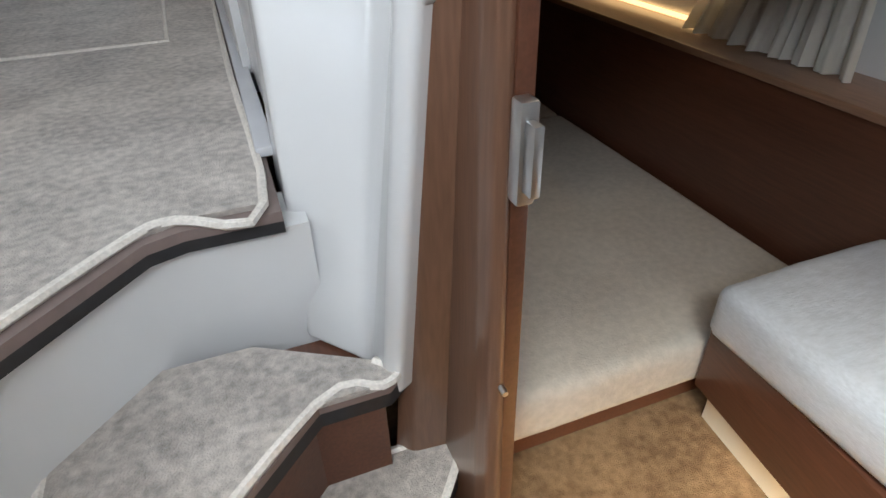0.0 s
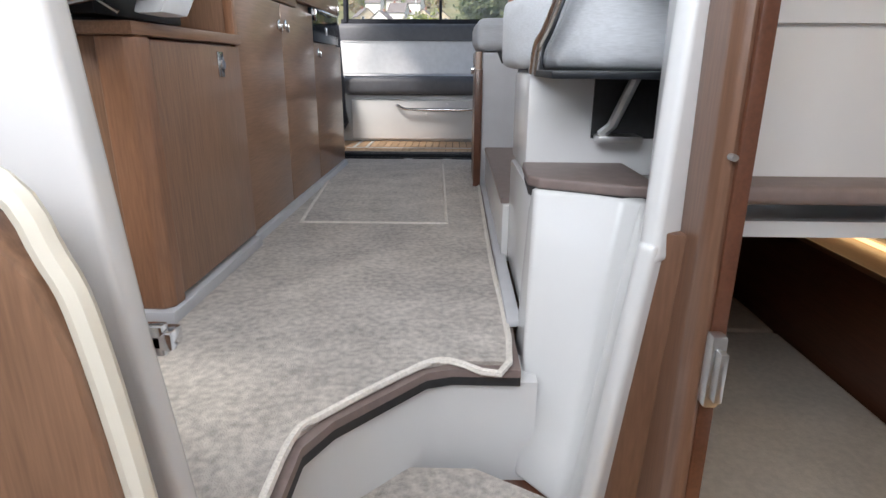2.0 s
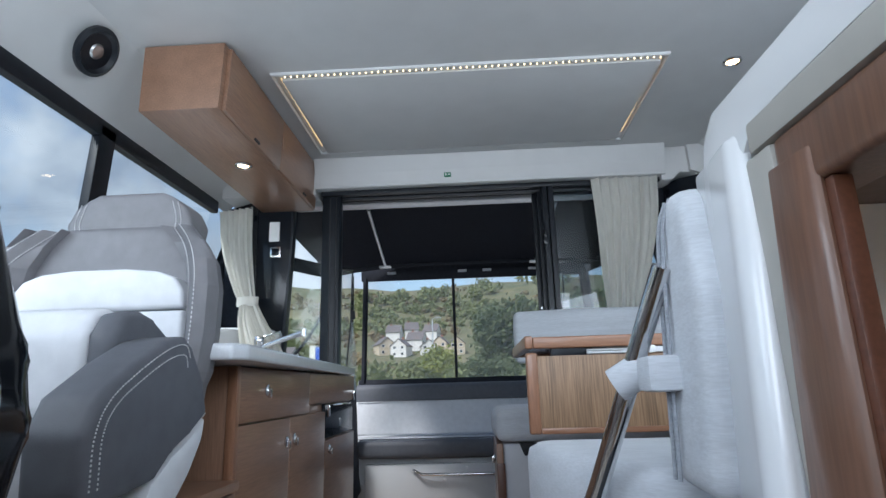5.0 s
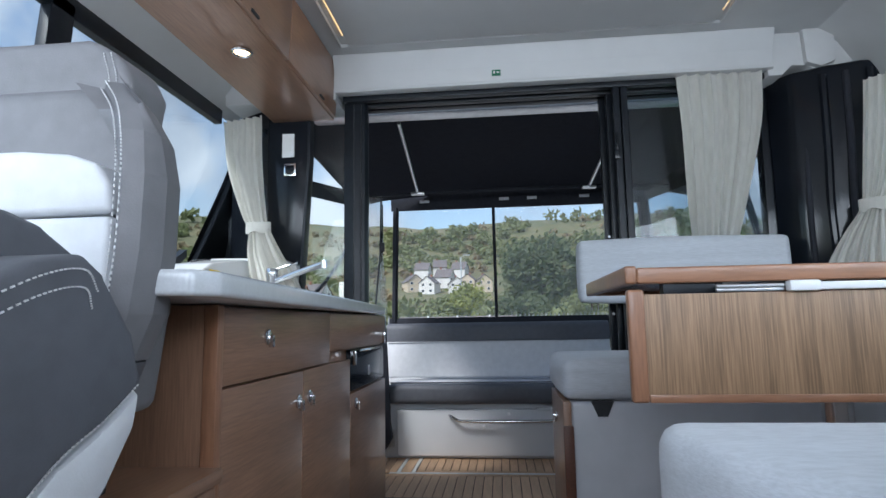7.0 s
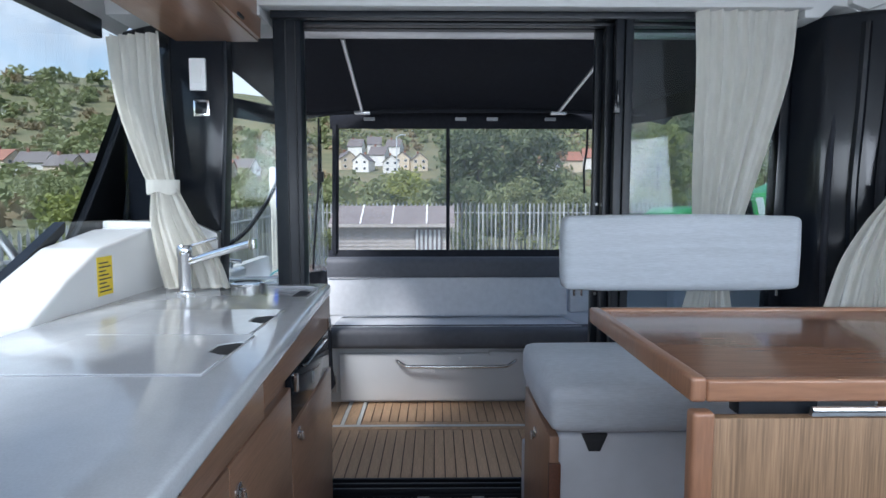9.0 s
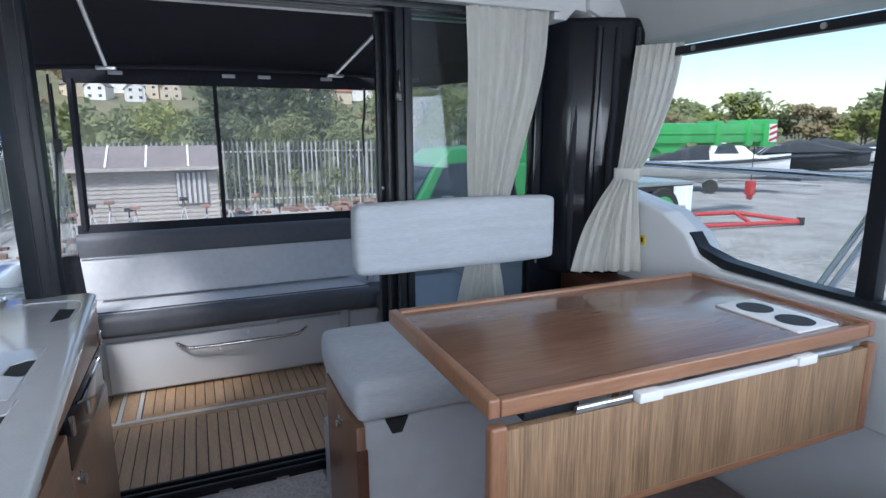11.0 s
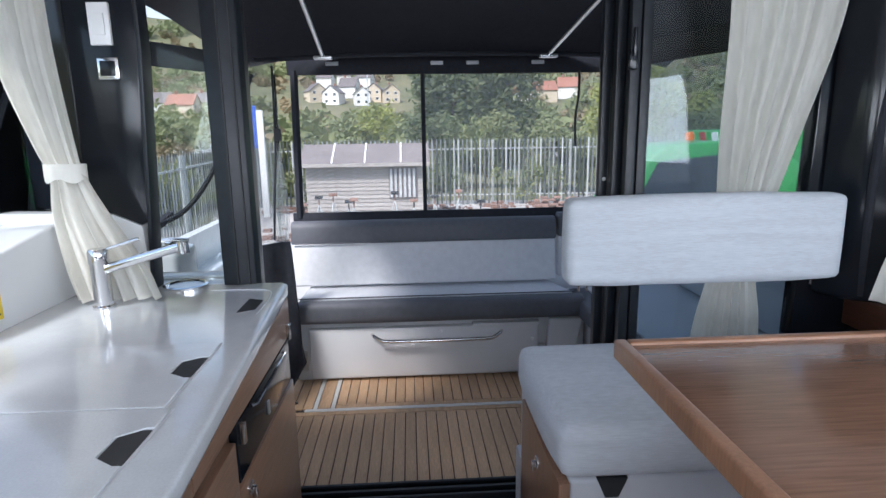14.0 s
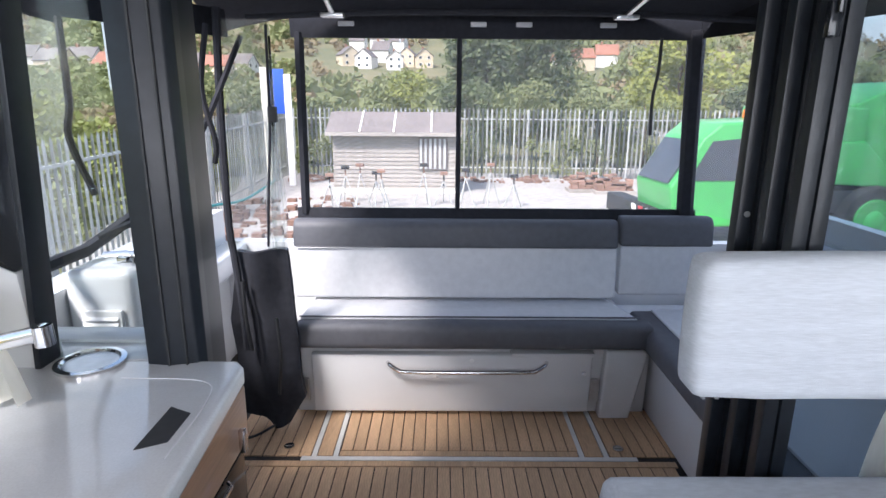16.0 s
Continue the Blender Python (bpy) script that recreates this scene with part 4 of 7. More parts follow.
# ---- dinette ----
plinth = thing("dinette_plinth", "white moulded plinth of the dinette with brown treads", "platform", (1.4, 2.3, 0.0), kind="structure")
for b in (box(0.828, 1.06, 1.94, 3.02, 0.0, 0.155, 0.006), box(1.06, 2.05, 1.94, 3.02, 0.13, 0.155), box(0.846, 1.06, 1.50, 1.95, 0.0, 0.28, 0.01), box(1.06, 2.05, 1.28, 1.95, 0.265, 0.29)):
    part("riser", b, GELCOAT, plinth)
part("aisle_strip", box(0.810, 0.84, 1.50, 3.02, 0.0, 0.016, 0.004), GREY_PLASTIC, plinth)
part("tread", box(0.824, 2.04, 1.955, 3.02, 0.155, 0.172, 0.004), TAUPE, plinth, "brown-grey dinette floor board")
part("footstep", prism([(0.845, 1.66), (0.838, 1.505), (0.855, 1.474), (1.005, 1.405), (1.06, 1.40), (1.06, 1.66)], "z", 0.297, 0.318, 0.006, 3), TAUPE, plinth, "brown-grey footstep board")
part("footstep_edge", prism([(0.850, 1.655), (0.842, 1.508), (0.859, 1.478), (1.006, 1.410), (1.055, 1.405), (1.055, 1.655)], "z", 0.279, 0.297), RUBBER, plinth)
fore = thing("companion_bench", "white moulded bench base under the forward dinette seat", "bench", (1.3, 1.75, 0.29))
part("front", box(0.850, 1.98, 1.655, 1.95, 0.29, 0.50, 0.008), GELCOAT, fore)
# no hollow here: a black sheet paints the opening's shade
part("locker_void", box(0.985, 1.30, 1.648, 1.656, 0.37, 0.50, 0.003), RUBBER, fore, "black sheet standing in for the shaded opening under the seat")
part("bracket", joined(tube([(1.055, 1.60, 0.50), (1.02, 1.62, 0.40), (1.0, 1.63, 0.38)], 0.011, 8), box(0.99, 1.08, 1.60, 1.65, 0.365, 0.38, 0.003)), BRUSHED, fore, "metal folding bracket")
part("seat_board", box(0.86, 1.98, 1.42, 2.0, 0.495, 0.508, 0.003), BLACK_FRAME, fore)
seat1 = thing("seat_cushion", "pale blue-grey fabric cushion of the forward dinette seat", "cushion", (1.4, 1.75, 0.51), "dinette cushions")
part("block", prism([(0.83, 2.03), (0.808, 1.93), (0.835, 1.79), (0.895, 1.64), (0.96, 1.53), (1.06, 1.485), (1.98, 1.47), (1.98, 2.03)], "z", 0.508, 0.668, 0.045, 4), FABRIC, seat1)
back1 = thing("backrest_cushion", "pale blue-grey upright backrest cushion with side seams", "cushion", (1.4, 1.45, 0.66), "dinette cushions")
part("block", prism([(1.335, 0.645), (1.30, 0.90), (1.325, 1.04), (1.39, 1.065), (1.445, 1.03), (1.475, 0.90), (1.505, 0.72), (1.475, 0.65)], "x", 0.985, 1.98, 0.035, 4), FABRIC, back1)
part("seam", joined(*[tube(smooth_line([(0.978, y0, 0.66), (0.978, y0 - 0.02, 0.85), (0.980, y0 - 0.04, 1.0), (0.992, y0 - 0.05, 1.05)], 6), 0.003, 6) for y0 in (1.455, 1.435)]), FABRIC_DEEP, back1)
rail = thing("grab_rail", "polished stainless grab rail with a fabric strap", "rail", (0.86, 1.64, 0.5))
part("tube", tube(smooth_line([(0.978, 1.405, 0.955), (0.955, 1.45, 0.87), (0.925, 1.515, 0.75), (0.885, 1.60, 0.60), (0.868, 1.632, 0.555), (0.862, 1.642, 0.50)], 6), 0.0155, 14), CHROME, rail)
part("strap", joined(tube([(0.915, 1.49, 0.79), (0.955, 1.475, 0.815)], 0.026, 12), box(0.94, 0.99, 1.40, 1.465, 0.78, 0.83, 0.01)), FABRIC, rail, "pale fabric strap")

aft_seat = thing("aft_bench", "dinette bench base with walnut end panel and grey moulded front", "bench", (1.3, 3.2, 0.0))
part("moulding", box(0.80, 2.02, 2.965, 3.50, 0.0, 0.57, 0.014, 3), GREY_PLASTIC, aft_seat, "grey moulded seat box")
# black piece on the box front, painted shade of a notch
part("notch", prism([(0.865, 0.572), (0.935, 0.572), (0.915, 0.525), (0.885, 0.525)], "y", 2.958, 2.968), RUBBER, aft_seat, "black piece for the shade inside a finger notch")
part("end_panel", box(0.776, 0.802, 2.945, 3.36, 0.0, 0.572, 0.004), WOOD_UP, aft_seat, "walnut end panel")
part("panel_edge", box(0.774, 0.806, 2.935, 2.955, 0.0, 0.50, 0.004), WOOD_DARK, aft_seat)
part("latch", joined(lathe([(0.017, 0.0), (0.017, -0.004), (0.013, -0.006)], (0.776, 3.15, 0.50), 18, "x"), box(0.76, 0.772, 3.145, 3.155, 0.478, 0.504, 0.003)), CHROME, aft_seat, "chrome push latch")
part("moulding_aft", box(0.80, 0.90, 3.36, 3.58, 0.0, 0.30, 0.01), GREY_PLASTIC, aft_seat)
seat2 = thing("seat_cushion", "grey-blue fabric cushion of the aft dinette seat", "cushion", (1.4, 3.2, 0.57), "dinette cushions")
part("block", cushion(0.78, 2.0, 2.945, 3.455, 0.575, 0.702, 0.04, 0.016), FABRIC, seat2)
head = thing("headrest_cushion", "pale grey striped fabric backrest bolster on two metal pins", "cushion", (1.32, 3.44, 0.87), "dinette cushions")
part("block", cushion(0.905, 1.705, 3.375, 3.462, 0.893, 1.142, 0.03, 0.006), FABRIC, head)
for x in (0.955, 0.98, 1.66):
    part("pin", tube([(x, 3.44, 0.90), (x, 3.44, 0.865)], 0.004, 8), CHROME, head)
part("bracket", box(1.10, 1.14, 3.465, 3.475, 0.95, 0.975, 0.003), BLACK_FRAME, head, "black bracket fixed to the door frame")

table = thing("dinette_table", "walnut saloon table with one leaf folded down", "table", (1.4, 2.6, 0.17))
part("top", box(0.866, 1.890, 2.312, 2.850, 0.905, 0.927, 0.003), WOOD_TABLE, table, "polished walnut top")
part("edge_rail", prism([(2.298, 0.896), (2.298, 0.934), (2.862, 0.934), (2.862, 0.896)], "x", 0.852, 0.876, 0.006, 3), WOOD_EDGE, table)
part("edge_rail", prism([(2.298, 0.896), (2.298, 0.934), (2.862, 0.934), (2.862, 0.896)], "x", 1.878, 1.902, 0.006, 3), WOOD_EDGE, table)
part("edge_rail", box(0.876, 1.878, 2.840, 2.862, 0.896, 0.934, 0.006, 3), WOOD_EDGE_X, table)
part("edge_rail", box(0.876, 1.878, 2.298, 2.318, 0.896, 0.930, 0.005, 3), WOOD_EDGE_X, table)
leaf = part("leaf", box(0.885, 1.873, 2.292, 2.312, 0.672, 0.874, 0.002), WOOD_LEAF, table, "oak-grained folded leaf")
part("leaf_end", box(0.852, 0.886, 2.288, 2.314, 0.656, 0.884, 0.007, 3), WOOD_EDGE, leaf)
part("leaf_end", box(1.872, 1.902, 2.288, 2.314, 0.656, 0.884, 0.007, 3), WOOD_EDGE, leaf)
part("leaf_rail", box(0.886, 1.872, 2.290, 2.313, 0.656, 0.673, 0.004), WOOD_EDGE_X, leaf)
for x in (1.03, 1.68):
    part("hinge", joined(box(x, x + 0.13, 2.292, 2.30, 0.876, 0.884, 0.001), tube([(x, 2.294, 0.886), (x + 0.13, 2.294, 0.886)], 0.005, 8)), BRUSHED, table, "brass piano hinge")
part("support_bar", joined(box(1.17, 1.66, 2.282, 2.30, 0.876, 0.892, 0.004), box(1.165, 1.225, 2.276, 2.30, 0.874, 0.896, 0.006), box(1.61, 1.67, 2.276, 2.30, 0.874, 0.896, 0.006)), WHITE_PLASTIC, table, "white plastic leaf support")
part("spacer", box(0.93, 1.05, 2.31, 2.34, 0.872, 0.905, 0.003), BLACK_FRAME, table)
part("cup_plate", box(1.672, 1.812, 2.330, 2.565, 0.927, 0.931, 0.001), WHITE_PLASTIC, table, "white cup holder plate")
# the plate is not pierced; black discs paint the holes' shade
for y in (2.390, 2.502):
    part("cup_hole", lathe([(0.044, 0.0), (0.044, 0.0015)], (1.742, y, 0.931), 24), RUBBER, table, "black disc standing in for a shaded cup hole")
part("pedestal", lathe([(0.11, 0.002), (0.11, 0.014), (0.04, 0.03), (0.034, 0.05), (0.034, 0.73)], (1.40, 2.60, 0.172), 28), CHROME, table, "chrome table pedestal")


# ---- curtains ----
def curtain(name, label, spine, depth, folds, tie, seed):
    """Pleated cloth: spine rows give (x, y, z, half width, turn of the cloth in degrees)."""
    rnd = random.Random(seed)
    wob = [rnd.uniform(-0.6, 0.6) for _ in range(folds + 1)]
    amp = [rnd.uniform(0.6, 1.25) for _ in range(folds + 1)]
    rows = smooth_line([s[:3] for s in spine], 7)
    extra = smooth_line([(s[3], s[4], s[5]) for s in spine], 7)
    ob = thing(name, label, "curtain", spine[-1][:3], "saloon curtains")
    n = folds * 10
    for side in (0,):
        bm, grid = bmesh.new(), []
        for r, (p, e) in enumerate(zip(rows, extra)):
            w, turn, d = e
            axis = Vector((math.cos(radians(turn)), math.sin(radians(turn)), 0))
            out = Vector((-axis.y, axis.x, 0))
            line = []
            for i in range(n + 1):
                u = i / n
                k = min(int(u * folds), folds)
                wave = math.sin(u * folds * 2 * math.pi + wob[k] + 0.12 * r / 7) * amp[k]
                wave += 0.35 * math.sin(u * folds * 4.3 * math.pi + 0.2 * r / 5)
                line.append(bm.verts.new(p + axis * (2 * u - 1) * w + out * wave * d * 0.85))
            grid.append(line)
        for a, b in zip(grid, grid[1:]):
            for i in range(n):
                bm.faces.new((a[i], a[i + 1], b[i + 1], b[i]))
        bmesh.ops.solidify(bm, geom=bm.faces[:], thickness=0.0025)
        part("cloth", bm, CURTAIN, ob, smooth=80)
    if tie:
        x, y, z, w, turn = tie
        axis = Vector((math.cos(radians(turn)), math.sin(radians(turn)), 0))
        out = Vector((-axis.y, axis.x, 0))
        ring = [Vector((x, y, z)) + axis * w * math.cos(a) + out * 0.022 * math.sin(a) for a in [2 * math.pi * k / 28 for k in range(28)]]
        bm = bmesh.new()
        lo = [bm.verts.new(p + Vector((0, 0, -0.022 + 0.006 * math.sin(i)))) for i, p in enumerate(ring)]
        hi = [bm.verts.new(p + Vector((0, 0, 0.022))) for p in ring]
        for i in range(28):
            bm.faces.new((lo[i], lo[(i + 1) % 28], hi[(i + 1) % 28], hi[i]))
        bmesh.ops.solidify(bm, geom=bm.faces[:], thickness=0.003)
        part("tieback", bm, CURTAIN, ob, "ivory tie band")
    return ob


curtain("curtain", "ivory curtain tied back beside the galley tap", [(-0.53, 3.45, 1.745, 0.105, -14, 0.014), (-0.51, 3.44, 1.52, 0.092, -12, 0.014), (-0.455, 3.42, 1.30, 0.060, -8, 0.012), (-0.425, 3.40, 1.235, 0.05, -5, 0.010), (-0.39, 3.375, 1.13, 0.075, 0, 0.014), (-0.33, 3.345, 1.0, 0.10, 4, 0.016), (-0.30, 3.335, 0.91, 0.105, 4, 0.017)], 0.02, 6, (-0.428, 3.402, 1.24, 0.058, -6), 3)
curtain("curtain", "ivory curtain hanging free beside the aft door", [(1.515, 3.440, 1.828, 0.172, 0, 0.012), (1.512, 3.445, 1.60, 0.155, 0, 0.014), (1.485, 3.475, 1.30, 0.115, 0, 0.015), (1.465, 3.50, 1.05, 0.075, 0, 0.014), (1.455, 3.505, 0.90, 0.07, 0, 0.012), (1.45, 3.505, 0.74, 0.10, 0, 0.013), (1.445, 3.505, 0.56, 0.115, 0, 0.014)], 0.02, 7, None, 5)
curtain("curtain", "ivory curtain tied back beside the starboard window", [(2.02, 3.21, 1.70, 0.085, -52, 0.013), (2.005, 3.225, 1.52, 0.08, -50, 0.013), (1.975, 3.25, 1.32, 0.058, -40, 0.012), (1.955, 3.27, 1.22, 0.045, -35, 0.010), (1.92, 3.27, 1.12, 0.075, -30, 0.014), (1.885, 3.26, 1.0, 0.110, -26, 0.017), (1.865, 3.25, 0.85, 0.140, -20, 0.018)], 0.02, 6, (1.955, 3.27, 1.225, 0.050, -35), 7)
fixed("side_shelf", box(1.86, 2.03, 2.98, 3.55, 0.70, 0.80, 0.006), WOOD_DARK, "dark wooden shelf below the starboard curtain", "shelf")
fixed("pillar_cover", prism([(1.74, 3.555), (1.80, 3.46), (1.90, 3.40), (2.02, 3.36), (2.09, 3.36), (2.09, 3.555)], "z", 0.80, 1.82, 0.02, 3), BLACK_GLOSS, "glossy black corner pillar moulding", "pillar")
fixed("pillar_cover_port", prism([(-0.422, 3.478), (-0.655, 3.615), (-0.655, 3.635), (-0.422, 3.53)], "z", 1.12, 1.80, 0.008, 3), BLACK_GLOSS, "glossy black corner pillar moulding", "pillar")
switch = thing("switch_plate", "white rocker switch plate on the black panel", "switch", (-0.325, 3.475, 1.62))
part("plate", box(-0.355, -0.30, 3.464, 3.476, 1.565, 1.672, 0.004), WHITE_PLASTIC, switch)
part("rocker", box(-0.343, -0.312, 3.459, 3.465, 1.59, 1.645, 0.003), WHITE_PAINT, switch)
sock = thing("socket", "square chrome framed socket on the black panel", "socket", (-0.32, 3.475, 1.51))
part("frame", box(-0.345, -0.29, 3.464, 3.476, 1.478, 1.535, 0.004), CHROME, sock)
part("insert", box(-0.337, -0.298, 3.460, 3.465, 1.487, 1.526, 0.003), BLACK_GLOSS, sock)

# ---- side cabin seen through its doorway ----
fixed("cabin_wall_outer", box(1.90, 1.94, -0.5, 3.4, -0.62, -0.055), WOOD_DARK, "dark mahogany lining of the side cabin", "wall")
fixed("cabin_ledge", box(1.888, 2.1, -0.5, 3.4, -0.055, -0.035, 0.006), WOOD_FLAT, "wooden ledge above the dark lining", "shelf")
fixed("cabin_wall_upper", box(2.06, 2.10, -0.5, 3.4, -0.035, 0.90), GELCOAT, "white lining of the side cabin", "wall")
fixed("cabin_wall_end", box(1.06, 2.0, 3.36, 3.40, -0.62, 0.11), WOOD_DARK, "dark wooden end of the side cabin", "wall")
fixed("cabin_wall_back", joined(box(1.06, 2.1, 1.30, 1.33, 0.34, 1.005), box(1.06, 2.1, 1.29, 1.30, 0.575, 0.583)), GELCOAT, "white moulded panel above the berth", "wall")
fixed("cabin_shelf", box(1.06, 2.1, 1.22, 1.34, 0.328, 0.356, 0.010, 3), TAUPE, "grey-brown padded ledge over the berth", "shelf")
fixed("cabin_wall_inner", box(1.04, 1.058, 1.22, 3.4, -0.62, 0.128), WOOD_DARK, "dark wooden side of the berth", "wall")
fixed("cabin_ceiling", joined(box(1.06, 2.1, 1.945, 3.4, 0.112, 0.126), box(1.06, 2.1, 1.34, 1.94, 0.25, 0.262)), WOOD_DARK, "dark wooden underside of the dinette floor", "ceiling")
berth = thing("berth", "low berth with a pale cream mattress", "bed", (1.5, 2.2, -0.6))
part("base", box(1.07, 1.89, 1.26, 3.34, -0.60, -0.52, 0.004), WOOD_DARK, berth)
part("mattress", cushion(1.075, 1.88, 1.225, 2.35, -0.52, -0.40, 0.03, 0.008), material("cream_mattress", (0.60, 0.55, 0.48), 0.9, scale=60, vary=0.1, bump=0.3, bump_scale=200), berth, "cream mattress")
part("end_mattress", cushion(1.075, 1.88, 2.36, 3.33, -0.52, -0.405, 0.02, 0.006), material("tan_mattress", (0.50, 0.42, 0.33), 0.9, scale=60, vary=0.1, bump=0.3, bump_scale=200), berth)
bunk = thing("cabin_sofa", "upholstered cabin seat on a dark wooden base", "seat", (1.75, 0.7, -0.6))
part("base", prism([(1.52, 1.21), (1.90, 1.21), (1.90, -0.4), (1.46, -0.4), (1.44, 0.4)], "z", -0.50, -0.345, 0.004), WOOD_DARK, bunk)
part("plinth", prism([(1.56, 1.20), (1.90, 1.20), (1.90, -0.4), (1.50, -0.4), (1.49, 0.4)], "z", -0.605, -0.50), CREAM, bunk, "pale plinth lit from above")
part("light_strip", tube([(1.545, 1.19, -0.507), (1.475, 0.4, -0.507), (1.49, -0.3, -0.507)], 0.004, 6), WARM_GLOW, bunk, "warm light strip")
part("cushion", cushion(1.49, 1.895, -0.4, 1.205, -0.345, -0.235, 0.035, 0.012), FABRIC, bunk)
cab_curtain = curtain("cabin_curtain", "beige curtain at the side cabin window", [(2.02, 1.68, 0.24, 0.20, 90, 0.016), (2.01, 1.68, 0.10, 0.22, 90, 0.016), (1.98, 1.68, -0.03, 0.25, 90, 0.018)], 0.02, 8, None, 11)
lamp("cabin_lamp", "POINT", pose(1.80, 0.75, 0.90), 1.2, (1.0, 0.72, 0.42), radius=0.04)
cl = thing("cabin_light", "small warm reading light on the cabin lining", "wall light", (1.9, 0.75, 0.97))
part("shade", lathe([(0.03, 0.03), (0.04, 0.0), (0.036, 0.0)], (1.86, 0.75, 0.95), 20), WARM_GLOW, cl)
part("bracket", tube([(1.86, 0.75, 0.98), (2.06, 0.75, 1.0)], 0.008, 8), BRUSHED, cl)
strip = thing("ledge_light", "warm light strip along the cabin ledge", "strip light", (2.05, 2.2, -0.035))
part("strip", box(2.045, 2.055, 1.95, 3.2, -0.033, -0.022), STRIP_GLOW, strip)
lamp("plinth_glow", "AREA", look((1.52, 0.8, -0.504), (1.50, 0.8, -0.62)), 3.0, (1.0, 0.68, 0.32), size=(0.03, 0.9))
lamp("ledge_glow", "AREA", look((2.0, 2.4, 0.09), (1.8, 2.4, -0.4)), 0.12, (1.0, 0.70, 0.36), size=(1.2, 0.04))
# tubes added as ridges to imitate dark folds on the pillar
for k, (x, y, r) in enumerate(((1.83, 3.452, 0.012), (1.885, 3.405, 0.016), (1.955, 3.375, 0.013), (2.03, 3.352, 0.012))):
    ob = thing("pillar_strip", "black vertical ridge standing in for a fold on the corner pillar", "trim", (x, y, 0.8), "pillar cover strips", "structure")
    part("strip", tube(smooth_line([(x + 0.01 * k, y, 0.82), (x - 0.008, y - 0.004, 1.2), (x + 0.006, y, 1.5), (x + 0.012, y, 1.78)], 5), r, 8), (CANVAS, BLACK_GLOSS)[k % 2], ob)


# ---- cockpit ----
Z_DECK = -0.055
deck = fixed("deck", box(-0.72, 2.16, 3.822, 5.62, -0.12, Z_DECK - 0.006), CAULK, "cockpit deck laid with golden teak planks", "deck")
part("inlay", joined(box(-0.10, 1.30, 4.575, 4.60, Z_DECK - 0.006, Z_DECK + 0.001), box(-0.060, -0.040, 4.60, 4.98, Z_DECK - 0.006, Z_DECK + 0.001), box(0.030, 0.050, 4.60, 4.98, Z_DECK - 0.006, Z_DECK + 0.001), box(1.063, 1.083, 4.60, 4.98, Z_DECK - 0.006, Z_DECK + 0.001), box(1.166, 1.186, 4.60, 4.98, Z_DECK - 0.006, Z_DECK + 0.001)), WHITE_LINE, deck, "white inlay lines")
part("king_plank", joined(box(-0.40, 1.45, 4.535, 4.570, Z_DECK - 0.006, Z_DECK), box(0.055, 1.058, 4.605, 4.640, Z_DECK - 0.006, Z_DECK), box(-0.036, 0.026, 4.605, 4.98, Z_DECK - 0.006, Z_DECK), box(1.087, 1.162, 4.605, 4.98, Z_DECK - 0.006, Z_DECK)), TEAK, deck)
plank = link("plank", box(-0.0235, 0.0235, -0.5, 0.5, -0.006, 0.0, 0.0015, 1), TEAK)
plank_mesh = plank.data
bpy.data.objects.remove(plank)


def planks(x0, x1, y0, y1, pitch=0.051):
    for k in range(int((x1 - x0) / pitch + 0.5)):
        shared("plank", plank_mesh, Matrix.Translation((x0 + pitch * (k + 0.5), (y0 + y1) / 2, Z_DECK)) @ Matrix.Diagonal((1, y1 - y0, 1, 1)), deck)


planks(-0.40, 1.44, 3.83, 4.53)
planks(0.055, 1.058, 4.645, 4.98)
planks(-0.42, -0.062, 4.605, 4.98)
planks(1.19, 1.50, 4.605, 4.98)
for x, y in ((-0.17, 4.67), (1.24, 4.66)):
    d = thing("deck_drain", "small chrome deck catch let into the teak", "deck fitting", (x, y, Z_DECK))
    part("ring", lathe([(0.022, 0.0), (0.022, 0.004), (0.014, 0.005)], (x, y, Z_DECK), 16), CHROME, d)
    part("bar", box(x - 0.016, x + 0.016, y - 0.004, y + 0.004, Z_DECK + 0.004, Z_DECK + 0.008, 0.001), CHROME, d)

bench = thing("cockpit_bench", "white moulded cockpit bench with a locker door and steel rail", "bench", (0.55, 5.1, Z_DECK))
part("base", prism([(4.965, Z_DECK), (4.945, 0.30), (5.60, 0.30), (5.60, Z_DECK)], "x", -0.20, 1.45, 0.008), GELCOAT, bench)
part("locker_door", prism([(4.925, Z_DECK + 0.02), (4.908, 0.262), (4.950, 0.265), (4.968, Z_DECK + 0.02)], "x", -0.115, 1.175, 0.010, 3), GELCOAT, bench, "white locker door")
part("door_lip", prism([(4.90, 0.255), (4.90, 0.275), (4.95, 0.275), (4.95, 0.255)], "x", 0.80, 1.18, 0.004), GELCOAT, bench)
for x in (-0.155, 1.195):
    part("hinge", joined(box(x - 0.018, x + 0.018, 4.928, 4.952, 0.02, 0.13, 0.004), tube([(x + 0.018, 4.93, 0.02), (x + 0.018, 4.93, 0.13)], 0.006, 8)), BRUSHED, bench, "steel hinge")
part("rail", tube(smooth_line([(0.235, 4.915, 0.225), (0.25, 4.885, 0.222), (0.285, 4.872, 0.205), (0.33, 4.87, 0.197), (0.60, 4.868, 0.195), (0.87, 4.87, 0.197), (0.915, 4.872, 0.205), (0.95, 4.885, 0.222), (0.965, 4.915, 0.225)], 4), 0.010, 12), CHROME, bench, "polished steel rail")
for x, z in ((0.46, 0.155), (0.62, 0.235), (1.14, 0.17)):
    part("button", lathe([(0.011, 0.0), (0.010, -0.006), (0.004, -0.008)], (x, 4.914, z), 14, "y"), WHITE_PLASTIC, bench)
